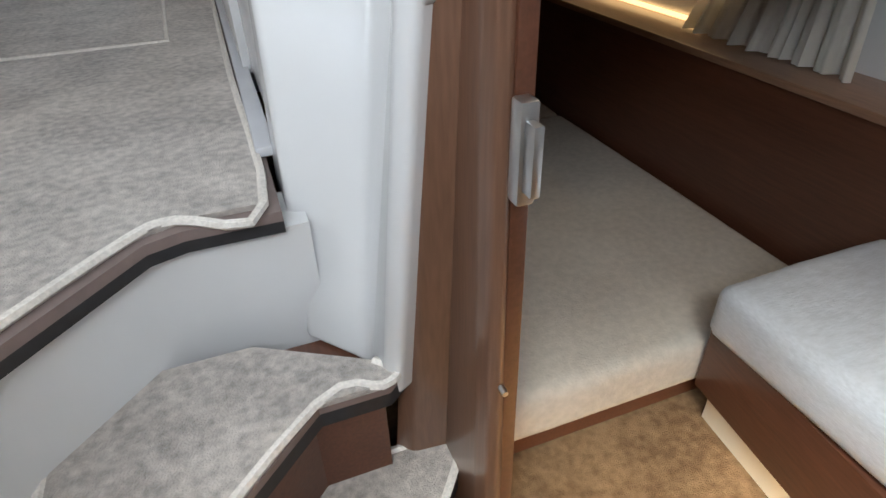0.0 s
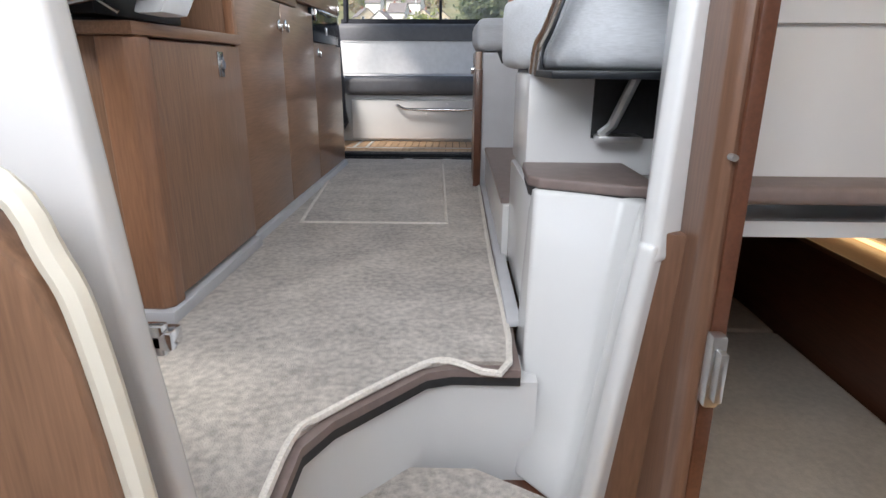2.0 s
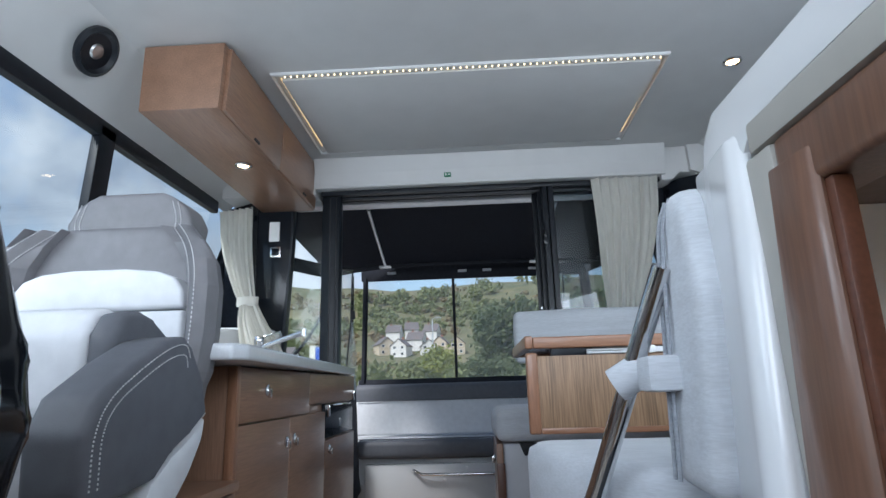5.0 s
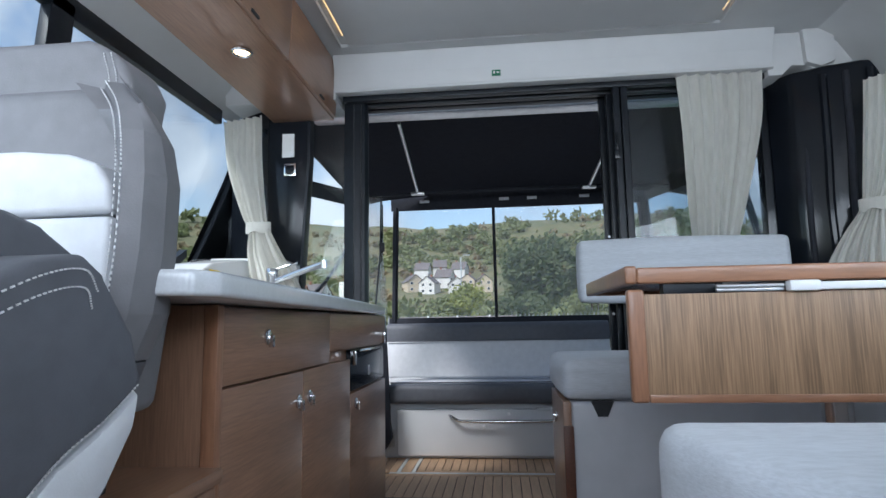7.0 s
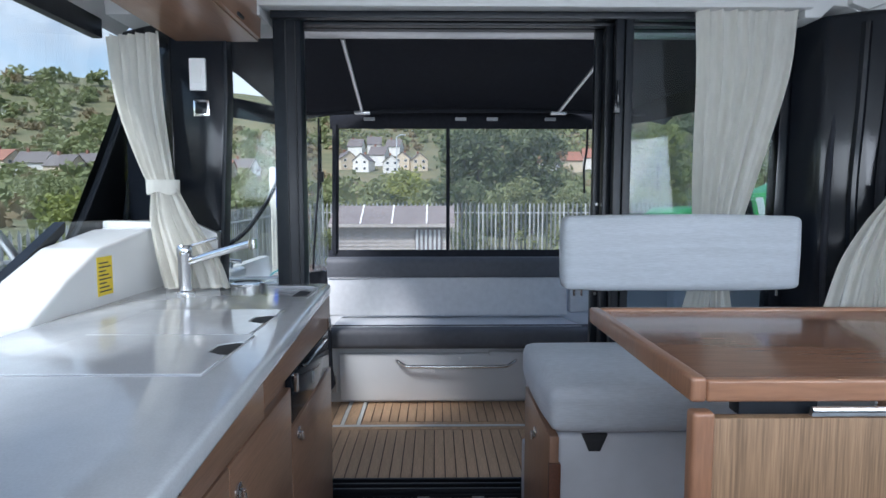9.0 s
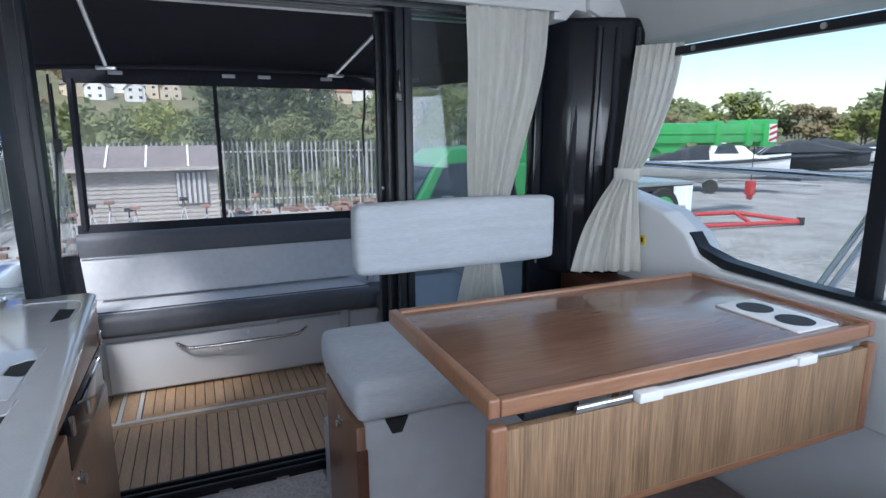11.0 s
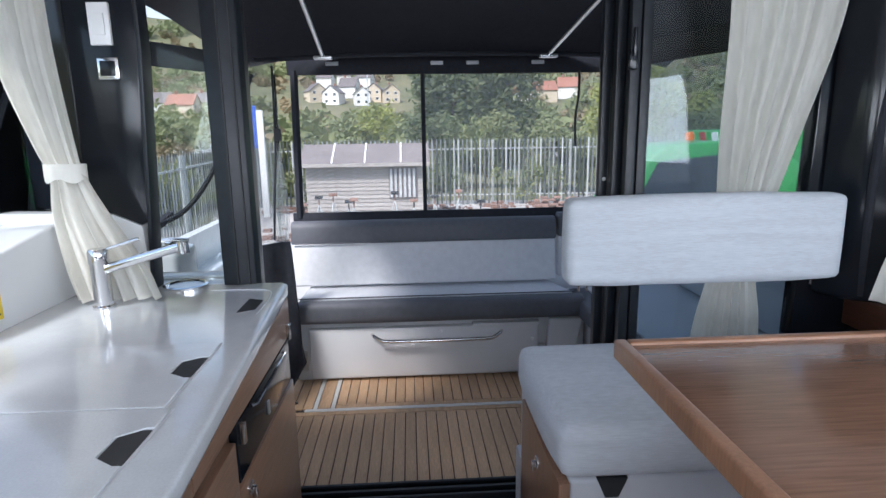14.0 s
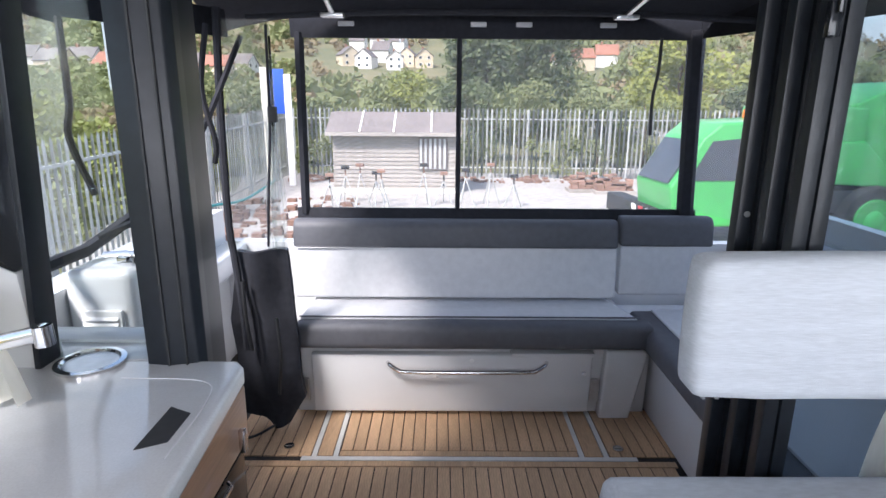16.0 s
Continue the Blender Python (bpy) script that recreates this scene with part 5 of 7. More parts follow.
part("side_block", prism([(1.22, Z_DECK), (1.235, 0.29), (1.43, 0.29), (1.36, Z_DECK)], "y", 4.90, 4.97, 0.012, 3), GELCOAT, bench)
seat = thing("bench_cushion", "two-tone grey vinyl cockpit seat cushion", "cushion", (0.6, 5.05, 0.30))
part("front_roll", cushion(-0.175, 1.43, 4.865, 4.955, 0.305, 0.425, 0.035, 0.006), VINYL_DARK, seat, "slate grey front roll")
part("seat_pad", prism([(-0.165, 4.945), (1.38, 4.945), (1.30, 5.25), (-0.15, 5.25)], "z", 0.31, 0.430, 0.015, 3), VINYL_LIGHT, seat, "pale grey seat pad")
backrest = thing("cockpit_back_cushion", "two-tone grey vinyl cockpit backrest", "cushion", (0.55, 5.2, 0.43))
part("lower_pad", prism([(5.17, 0.445), (5.195, 0.70), (5.26, 0.70), (5.26, 0.445)], "x", -0.235, 1.335, 0.014, 3), VINYL_LIGHT, backrest, "pale grey lower pad")
part("upper_band", prism([(5.19, 0.695), (5.205, 0.80), (5.23, 0.825), (5.28, 0.825), (5.28, 0.695)], "x", -0.24, 1.34, 0.016, 3), VINYL_DARK, backrest, "slate grey upper band")
side_back = thing("corner_cushion", "two-tone grey vinyl corner backrest", "cushion", (1.55, 5.2, 0.43))
part("lower_pad", prism([(5.18, 0.46), (5.20, 0.71), (5.28, 0.71), (5.28, 0.46)], "x", 1.352, 1.70, 0.014, 3), VINYL_LIGHT, side_back)
part("upper_band", prism([(5.19, 0.705), (5.205, 0.82), (5.23, 0.845), (5.29, 0.845), (5.29, 0.705)], "x", 1.350, 1.80, 0.016, 3), VINYL_DARK, side_back)
side_seat = thing("side_bench", "starboard cockpit side bench with grey cushions", "bench", (1.8, 4.5, Z_DECK))
part("base", box(1.46, 2.14, 3.74, 5.55, Z_DECK, 0.28, 0.012), GELCOAT, side_seat)
part("cushion", cushion(1.40, 2.10, 3.78, 5.15, 0.285, 0.40, 0.035, 0.008), VINYL_DARK, side_seat)
part("top_pad", box(1.50, 2.08, 3.80, 5.12, 0.40, 0.412, 0.005), VINYL_LIGHT, side_seat)
part("side_back", box(2.04, 2.13, 3.80, 5.2, 0.42, 0.80, 0.02, 3), VINYL_LIGHT, side_seat)
fixed("cockpit_side_port", joined(box(-0.72, -0.42, 3.70, 3.95, -0.06, 0.74, 0.02, 3), box(-0.78, -0.60, 3.9, 5.6, 0.5, 0.62, 0.02, 3)), GELCOAT, "white moulded cockpit side", "wall")
vent = thing("vent", "white louvred air vent on the cockpit moulding", "vent", (-0.60, 3.69, 0.64))
part("frame", box(-0.665, -0.535, 4.205, 4.222, 0.60, 0.735, 0.006), WHITE_PLASTIC, vent)
for k in range(6):
    part("slat", prism([(4.195, 0.612 + 0.019 * k), (4.207, 0.622 + 0.019 * k), (4.207, 0.612 + 0.019 * k)], "x", -0.655, -0.545), WHITE_PLASTIC, vent)
fixed("vent_block", box(-0.72, -0.50, 4.222, 4.45, 0.30, 0.86, 0.03, 3), GELCOAT, "white moulded cockpit locker", "locker")
cleat = thing("cleat", "chrome mooring cleat on the white moulding", "cleat", (-0.55, 4.3, 0.86))
part("horns", tube([(-0.62, 4.30, 0.895), (-0.55, 4.30, 0.90), (-0.48, 4.30, 0.895)], 0.010, 8), CHROME, cleat)
part("foot", box(-0.575, -0.525, 4.285, 4.315, 0.858, 0.892, 0.006), CHROME, cleat)

# ---- canopy ----
canopy = thing("canopy", "black fabric cockpit canopy with clear windows", "canopy", (0.7, 4.6, 0.8))
roof_line = [(3.74, 1.90), (4.3, 1.885), (4.8, 1.85), (5.10, 1.80), (5.24, 1.76)]
bm = bmesh.new()
cols = []
for k in range(25):
    u = k / 24 * 2 - 1
    x = 0.72 + 1.18 * u
    cols.append([bm.verts.new((x, y - (0.16 * u * u if y > 5 else 0), z - 0.10 * u ** 4 + 0.006 * noise.noise(Vector((x * 3, y * 3, 0))))) for y, z in roof_line])
for a, b in zip(cols, cols[1:]):
    for i in range(len(roof_line) - 1):
        bm.faces.new((a[i], a[i + 1], b[i + 1], b[i]))
bmesh.ops.solidify(bm, geom=bm.faces[:], thickness=-0.006)
part("roof", bm, CANVAS, canopy, "black canvas roof")


def sheet(points, parent, name, mat, thick=0.006, label=""):
    bm = bmesh.new()
    bm.faces.new([bm.verts.new(p) for p in points])
    bmesh.ops.solidify(bm, geom=bm.faces[:], thickness=thick)
    return part(name, bm, mat, parent, label, 0)


YB, YT = 5.33, 5.22
part("top_band", prism([(YT - 0.01, 1.655), (YT - 0.03, 1.775), (YT, 1.775), (YT + 0.01, 1.655)], "x", -0.20, 1.63, 0.003), CANVAS, canopy)
part("bottom_band", prism([(YB - 0.02, 0.775), (YB - 0.01, 0.865), (YB + 0.01, 0.865), (YB + 0.02, 0.775)], "x", -0.24, 1.75, 0.003), CANVAS, canopy)
part("mullion", tube([(0.555, YT, 1.67), (0.557, YB, 0.85)], 0.012, 6), CANVAS, canopy)
part("edge_strip", tube([(-0.165, YT, 1.68), (-0.20, YB, 0.84)], 0.024, 6), CANVAS, canopy)
part("edge_strip", tube([(1.615, YT, 1.70), (1.70, YB, 0.84)], 0.040, 6), CANVAS, canopy)
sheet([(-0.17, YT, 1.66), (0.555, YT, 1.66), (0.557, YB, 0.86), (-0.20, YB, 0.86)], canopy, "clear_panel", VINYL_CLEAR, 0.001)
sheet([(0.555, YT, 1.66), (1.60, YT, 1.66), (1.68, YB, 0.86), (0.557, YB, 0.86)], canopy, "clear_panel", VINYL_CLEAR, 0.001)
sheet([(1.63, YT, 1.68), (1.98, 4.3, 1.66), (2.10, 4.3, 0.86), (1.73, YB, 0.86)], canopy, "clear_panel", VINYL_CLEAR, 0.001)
sheet([(1.62, YT, 1.78), (1.98, 4.1, 1.78), (1.98, 4.1, 1.66), (1.62, YT, 1.66)], canopy, "side_band", CANVAS)
part("side_pole", tube([(1.90, 4.35, 1.76), (2.05, 4.2, 0.80)], 0.02, 8), CANVAS, canopy)
# rolled port door flap with its clear sheet
flap_bm = prism([(-0.385, 0.77), (-0.30, 0.775), (-0.163, 0.785), (-0.150, 0.50), (-0.140, 0.20), (-0.125, 0.10), (-0.19, -0.01), (-0.262, -0.045), (-0.35, 0.0), (-0.43, 0.07), (-0.405, 0.30), (-0.42, 0.48)], "y", 4.80, 4.83)
bmesh.ops.triangulate(flap_bm, faces=flap_bm.faces[:])
bmesh.ops.subdivide_edges(flap_bm, edges=flap_bm.edges[:], cuts=4, use_grid_fill=True)
for v in flap_bm.verts:
    v.co.y += 0.030 * math.sin(v.co.x * 34 + v.co.z * 3) + 0.02 * noise.noise(v.co * 7)
flap = part("door_flap", flap_bm, CANVAS, canopy, "hanging canvas door flap", 70)
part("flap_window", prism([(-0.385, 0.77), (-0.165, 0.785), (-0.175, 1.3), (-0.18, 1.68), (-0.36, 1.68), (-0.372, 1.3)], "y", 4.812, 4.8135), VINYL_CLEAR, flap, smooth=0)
crumple = []
for k in range(5):
    x = -0.225 + 0.014 * k
    crumple.append(tube(smooth_line([(x, 4.80 + 0.01 * (k % 2), 0.79), (x + 0.012 * math.sin(k * 2), 4.79, 1.0), (-0.185, 4.80, 1.3), (-0.182, 4.81, 1.62)], 4), [0.012 - 0.0006 * j for j in range(13)], 6))
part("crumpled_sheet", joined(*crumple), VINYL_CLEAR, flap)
part("flap_seam", tube(smooth_line([(-0.19, 4.80, 1.66), (-0.195, 4.79, 1.3), (-0.215, 4.785, 1.05), (-0.235, 4.79, 0.80)], 5), 0.006, 6), CANVAS, flap)
part("flap_buckle", box(-0.20, -0.165, 4.78, 4.80, 1.30, 1.36, 0.004), RUBBER, flap)
part("flap_edge", tube(smooth_line([(-0.372, 4.80, 1.72), (-0.385, 4.79, 1.3), (-0.39, 4.79, 0.9), (-0.38, 4.79, 0.77), (-0.355, 4.77, 0.55), (-0.35, 4.77, 0.35)], 5), 0.016, 8), CANVAS, canopy)
part("strap", tube(smooth_line([(-0.28, 4.45, 1.62), (-0.30, 4.42, 1.42), (-0.27, 4.42, 1.25), (-0.29, 4.45, 1.18)], 5), 0.010, 6), CANVAS, canopy)
part("strap", tube(smooth_line([(1.44, 5.16, 1.66), (1.435, 5.15, 1.52), (1.42, 5.15, 1.40), (1.425, 5.15, 1.24)], 5), 0.007, 6), RUBBER, canopy)
part("strap", tube(smooth_line([(-0.56, 4.15, 1.60), (-0.545, 4.12, 1.38), (-0.56, 4.12, 1.28), (-0.51, 4.12, 1.12)], 5), 0.010, 6), RUBBER, canopy)
part("flap_strap", tube(smooth_line([(-0.21, 4.75, 0.50), (-0.20, 4.74, 0.34), (-0.22, 4.75, 0.15)], 4), 0.009, 6), RUBBER, flap)
part("flap_strap", tube(smooth_line([(-0.34, 4.75, 0.66), (-0.335, 4.74, 0.52), (-0.32, 4.74, 0.36)], 4), 0.009, 6), RUBBER, flap)
part("flap_cord", tube(smooth_line([(-0.26, 4.80, -0.03), (-0.33, 4.74, -0.046), (-0.40, 4.70, -0.046)], 5), 0.006, 6), RUBBER, flap)
# port side canopy window
sheet([(-0.66, 4.30, 1.72), (-0.36, 4.86, 1.72), (-0.36, 4.88, 1.62), (-0.66, 4.30, 1.62)], canopy, "side_band", CANVAS)
sheet([(-0.70, 3.76, 1.80), (-0.66, 4.30, 1.76), (-0.66, 4.30, 1.60), (-0.70, 3.76, 1.64)], canopy, "side_band", CANVAS)
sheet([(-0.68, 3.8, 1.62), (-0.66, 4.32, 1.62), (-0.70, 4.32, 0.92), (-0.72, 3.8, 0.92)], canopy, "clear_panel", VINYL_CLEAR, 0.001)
part("side_hem", tube([(-0.72, 3.80, 0.90), (-0.70, 4.34, 0.90), (-0.62, 4.50, 0.98)], 0.022, 6), CANVAS, canopy)
part("side_cord", tube(smooth_line([(-0.30, 4.84, 1.62), (-0.40, 4.60, 1.25), (-0.52, 4.45, 1.02), (-0.66, 4.35, 0.94)], 5), 0.012, 6), CANVAS, canopy)
for x0, x1 in ((0.085, 0.045), (1.24, 1.20)):
    strut = thing("canopy_strut", "thin aluminium canopy strut", "strut", (x1, 4.9, 1.7), "canopy struts")
    part("tube", tube([(x0, 3.95, 1.872), (x1, 4.90, 1.715)], 0.010, 10), BRUSHED, strut)
    part("foot", box(x1 - 0.045, x1 + 0.045, 4.88, 4.93, 1.70, 1.716, 0.004), BRUSHED, strut)
part("rear_seam", tube(smooth_line([(-0.30, 4.92, 1.70), (0.2, 4.95, 1.725), (0.72, 4.96, 1.73), (1.25, 4.95, 1.725), (1.75, 4.92, 1.70)], 6), 0.012, 8), CANVAS, canopy)
for x in (0.02, 0.60, 0.80, 1.17):
    part("tab", box(x, x + 0.07, 5.165, 5.185, 1.70, 1.72, 0.003), GREY_PLASTIC, canopy, "small grey velcro tab")
# side rails on deck
for name, pts, r in (("guard_rail", [(2.62, -0.5, 1.18), (2.62, 1.8, 1.20), (2.60, 3.2, 1.22), (2.55, 4.6, 1.22)], 0.016), ("guard_rail", [(-1.15, 0.5, 0.98), (-1.15, 1.8, 0.98), (-1.12, 2.4, 0.97), (-1.05, 2.9, 0.90)], 0.014)):
    ob = thing(name, "polished stainless guard rail on the side deck", "rail", pts[1])
    part("tube", tube(smooth_line(pts, 6), r, 10), CHROME, ob)
    part("stanchion", tube([Vector(pts[1]) , (pts[1][0] * 0.93, pts[1][1] - 0.45, 0.62)], r * 0.85, 10), CHROME, ob)
stanchion_lines = []
stanchion_lines.append(((2.45, 2.627, 1.19), (2.45, 2.913, 0.615)))
stanchion_lines.append(((2.45, 2.588, 1.19), (2.45, 2.871, 0.615)))
brace = thing("rail_brace", "pair of slanted stainless legs on the side deck", "rail", (*stanchion_lines[0][1][:2], 0.62))
for top, foot in stanchion_lines:
    part("leg", tube([top, foot], 0.012, 10), CHROME, brace)
fixed("side_deck", joined(box(2.16, 2.72, -0.66, 5.6, 0.56, 0.62, 0.02), box(-1.25, -0.72, -0.66, 5.6, 0.56, 0.62, 0.02)), GELCOAT, "white side decks", "deck")
# side awning flap seen through the port window
sail = thing("canopy_drop", "dark canvas drop outside the port window", "canopy", (-0.80, 3.6, 0.62))
sheet([(-0.72, 3.12, 0.78), (-0.72, 3.15, 0.86), (-0.72, 3.30, 1.01), (-0.72, 3.436, 1.207), (-0.72, 3.633, 1.486), (-0.72, 3.77, 1.70), (-0.72, 3.92, 1.70), (-0.72, 3.92, 1.13), (-0.72, 3.88, 0.78)], sail, "drop", CANVAS, 0.006)
for pts in ([(-0.714, 3.18, 0.86), (-0.714, 3.48, 1.20), (-0.714, 3.80, 1.66)], [(-0.714, 3.62, 0.9), (-0.714, 3.72, 1.2), (-0.714, 3.85, 1.66)]):
    part("fold", tube(smooth_line(pts, 5), 0.010, 6), CANVAS, sail)
bow_rail = thing("canopy_bow", "dark curved canopy bow outside the port window", "canopy frame", (-0.85, 3.3, 0.62))
part("tube", tube(smooth_line([(-0.85, 2.70, 1.17), (-0.85, 2.99, 1.186), (-0.85, 3.112, 1.166), (-0.85, 3.235, 1.086), (-0.85, 3.36, 0.906), (-0.85, 3.44, 0.62)], 6), 0.014, 10), BRUSHED, bow_rail)
part("foot", box(-0.88, -0.82, 3.41, 3.47, 0.62, 0.64, 0.004), RUBBER, bow_rail)
part("piping", tube([(-0.165, 4.948, 0.433), (1.385, 4.948, 0.433)], 0.004, 6), VINYL_DARK, seat)
part("seam", tube([(-0.225, 5.184, 0.70), (1.325, 5.184, 0.70)], 0.004, 6), VINYL_DARK, backrest)
part("stitching", joined(*[tube([(-0.16 + 0.02 * k, 4.868, 0.402), (-0.148 + 0.02 * k, 4.868, 0.402)], 0.0012, 4) for k in range(78)]), THREAD, seat, smooth=0)


# ---- outside ----
GROUND = -1.24


def rise(x, y):
    r, az = math.hypot(x, y), math.degrees(math.atan2(x, y))
    side = 1.0 if az < 18 else max(0.22, 1 - (az - 18) / 30)
    if az < -100 or az > 120:
        side = 0.25
    k = max(0.0, min(1.0, (r - 45) / 460))
    bumps = noise.noise(Vector((x * 0.006, y * 0.006, 0))) * 14 + noise.noise(Vector((x * 0.02, y * 0.02, 3))) * 4
    return GROUND + (92 * side + bumps) * k ** 2.2


bm = bmesh.new()
rings = []
radii = [0.5, 4, 8, 12, 16, 20, 24, 28, 33, 40, 50, 62, 78, 98, 122, 150, 185, 225, 275, 335, 400, 470, 520, 700, 1500]
for r in radii:
    rings.append([bm.verts.new((r * math.sin(a), r * math.cos(a), rise(r * math.sin(a), r * math.cos(a)) if r < 600 else rise(519 * math.sin(a), 519 * math.cos(a)) - (r - 520) * 0.08)) for a in [2 * math.pi * k / 180 for k in range(180)]])
bm.faces.new(rings[0][::-1])
for A, B in zip(rings, rings[1:]):
    for k in range(180):
        f = bm.faces.new((A[k], A[(k + 1) % 180], B[(k + 1) % 180], B[k]))
        c = f.calc_center_median()
        r = math.hypot(c.x, c.y)
        f.material_index = (2 if (c.x < 7.5 and 9 < c.y < 24) else 0) if (c.y < 25 and c.x > -6 and r < 75) or (c.x > 18 and r < 75) else 1
bmesh.ops.recalc_face_normals(bm, faces=bm.faces[:])
if sum(f.normal.z for f in bm.faces) < 0:
    bmesh.ops.reverse_faces(bm, faces=bm.faces[:])
fixed("ground", bm, [GRAVEL, HILL, GRAVEL_PALE], "gravel yard that runs out into scrubby hillside", "ground", smooth=60)


def leaves(bm, rnd, centre, size, count, leaf, fill=0.55):
    for _ in range(count):
        d = Vector((rnd.gauss(0, 1), rnd.gauss(0, 1), rnd.gauss(0, 1))).normalized()
        r = fill + (1 - fill) * rnd.random()
        n = 0.75 + 0.5 * noise.noise(d * 2.2 + Vector(centre) * 0.37)
        p = Vector(centre) + Vector((d.x * size[0], d.y * size[1], d.z * size[2])) * r * n
        a = Vector((rnd.gauss(0, 1), rnd.gauss(0, 1), rnd.gauss(0, 1))).normalized()
        b = a.orthogonal().normalized()
        s = leaf * rnd.uniform(0.6, 1.5)
        bm.faces.new([bm.verts.new(p + v) for v in (a * s, b * s * 0.55, -a * s, -b * s * 0.55)])


def tree(name, label, x, y, height, spread, mat, count, seed, leaf=0.16, trunk=0.3, base=None):
    rnd = random.Random(seed)
    z = (rise(x, y) if base is None else base) - 0.05
    ob = thing(name, label, "tree" if name == "tree" else "bush", (x, y, z), "trees and bushes behind the fence")
    limbs = [tube(smooth_line([(x, y, z), (x + 0.1, y, z + height * 0.3), (x, y + 0.1, z + height * 0.75)], 4), [0.11 * height / 6 * (1 - 0.08 * k) for k in range(9)], 7)]
    bm = bmesh.new()
    blobs = 9 if name == "tree" else 6
    for k in range(blobs):
        a, h = rnd.uniform(0, 6.28), rnd.uniform(trunk, 0.88)
        w = spread * (0.62 - 0.38 * abs(h - 0.5)) * rnd.uniform(0.5, 1.1)
        c = (x + w * math.cos(a), y + w * math.sin(a), z + height * h)
        limbs.append(tube([(x, y, z + height * h * 0.55), c], [0.05 * height / 6, 0.015 * height / 6], 5))
        s = spread * rnd.uniform(0.36, 0.55)
        leaves(bm, rnd, c, (s, s, s * 0.8 * height / (2 * spread) if name == "tree" else s * 0.8), count // blobs, leaf)
    part("trunk", joined(*limbs), BARK, ob)
    part("crown", bm, mat, ob, smooth=0)
    return ob


tree("tree", "tall dark green tree behind the fence", 3.4, 40, 9.8, 3.6, LEAF_DARK, 7000, 21, 0.15)
tree("tree", "dark green tree behind the fence", 7.2, 42, 8.6, 3.4, LEAF_DARK, 5000, 22, 0.15)
tree("tree", "green tree behind the fence", -2.2, 33, 4.2, 2.4, LEAF, 3500, 23, 0.14)
tree("tree", "young bright green tree beside the crane", 13.0, 34, 7.0, 3.4, LEAF_LIGHT, 4500, 24, 0.14)
rnd = random.Random(5)
for k in range(15):
    x = -17 + 2.35 * k + rnd.uniform(-0.5, 0.5)
    kind = (LEAF, LEAF, LEAF_LIGHT, LEAF_DARK, LEAF)[k % 5]
    tree("bush", "dense green bush growing behind the palisade fence", x, 25.5 + rnd.uniform(0, 3.0), rnd.uniform(3.0, 4.3), rnd.uniform(1.9, 2.5), kind, 4400, 40 + k, 0.078, 0.12)
for k in range(9):
    x, y = -8.2 + rnd.uniform(-1.0, 0.6), 6 + 2.3 * k
    tree("bush", "green scrub beyond the side fence", x, y, rnd.uniform(2.0, 3.0), rnd.uniform(1.6, 2.2), (LEAF, LEAF_LIGHT, LEAF_BROWN)[k % 3], 3000, 70 + k, 0.075, 0.12)
for k in range(26):
    x = 26 + 2.6 * k
    y = 76 - 2.3 * k + rnd.uniform(-3, 3)
    tree("tree", "broad tree at the far edge of the yard", x, y, rnd.uniform(4.5, 7.2), rnd.uniform(3.4, 5.0), (LEAF, LEAF_DARK, LEAF_BROWN, LEAF_LIGHT)[k % 4], 1400, 90 + k, 0.3, base=GROUND)
bm = bmesh.new()
for k in range(3000):
    a, r = radians(rnd.uniform(-75, 48)), 45 + 440 * rnd.random() ** 0.8
    x, y = r * math.sin(a), r * math.cos(a)
    if 185 < r < 310 and (-9 < math.degrees(a) < 1):
        continue
    s = rnd.uniform(1.6, 3.4) * (0.7 + r / 300)
    if noise.noise(Vector((x * 0.012, y * 0.012, 9))) < -0.12 and r > 120:
        continue
    leaves(bm, rnd, (x, y, rise(x, y) + s * 0.6), (s, s, s * 0.9), 46, s * 0.27, 0.5)
tagged(link("far_woods", bm, LEAF, 0), "far woods and scrub on the hillside", "woods", kind="stuff")
bm = bmesh.new()
for k in range(1100):
    a, r = radians(rnd.uniform(-75, 40)), 60 + 420 * rnd.random()
    x, y = r * math.sin(a), r * math.cos(a)
    s = rnd.uniform(1.4, 3.0) * (0.7 + r / 400)
    if 185 < r < 310 and (-9 < math.degrees(a) < 1):
        continue
    leaves(bm, rnd, (x, y, rise(x, y) + s * 0.5), (s, s, s * 0.8), 40, s * 0.27, 0.5)
tagged(link("far_scrub", bm, LEAF_BROWN, 0), "brown bare scrub on the hillside", "woods", kind="stuff")


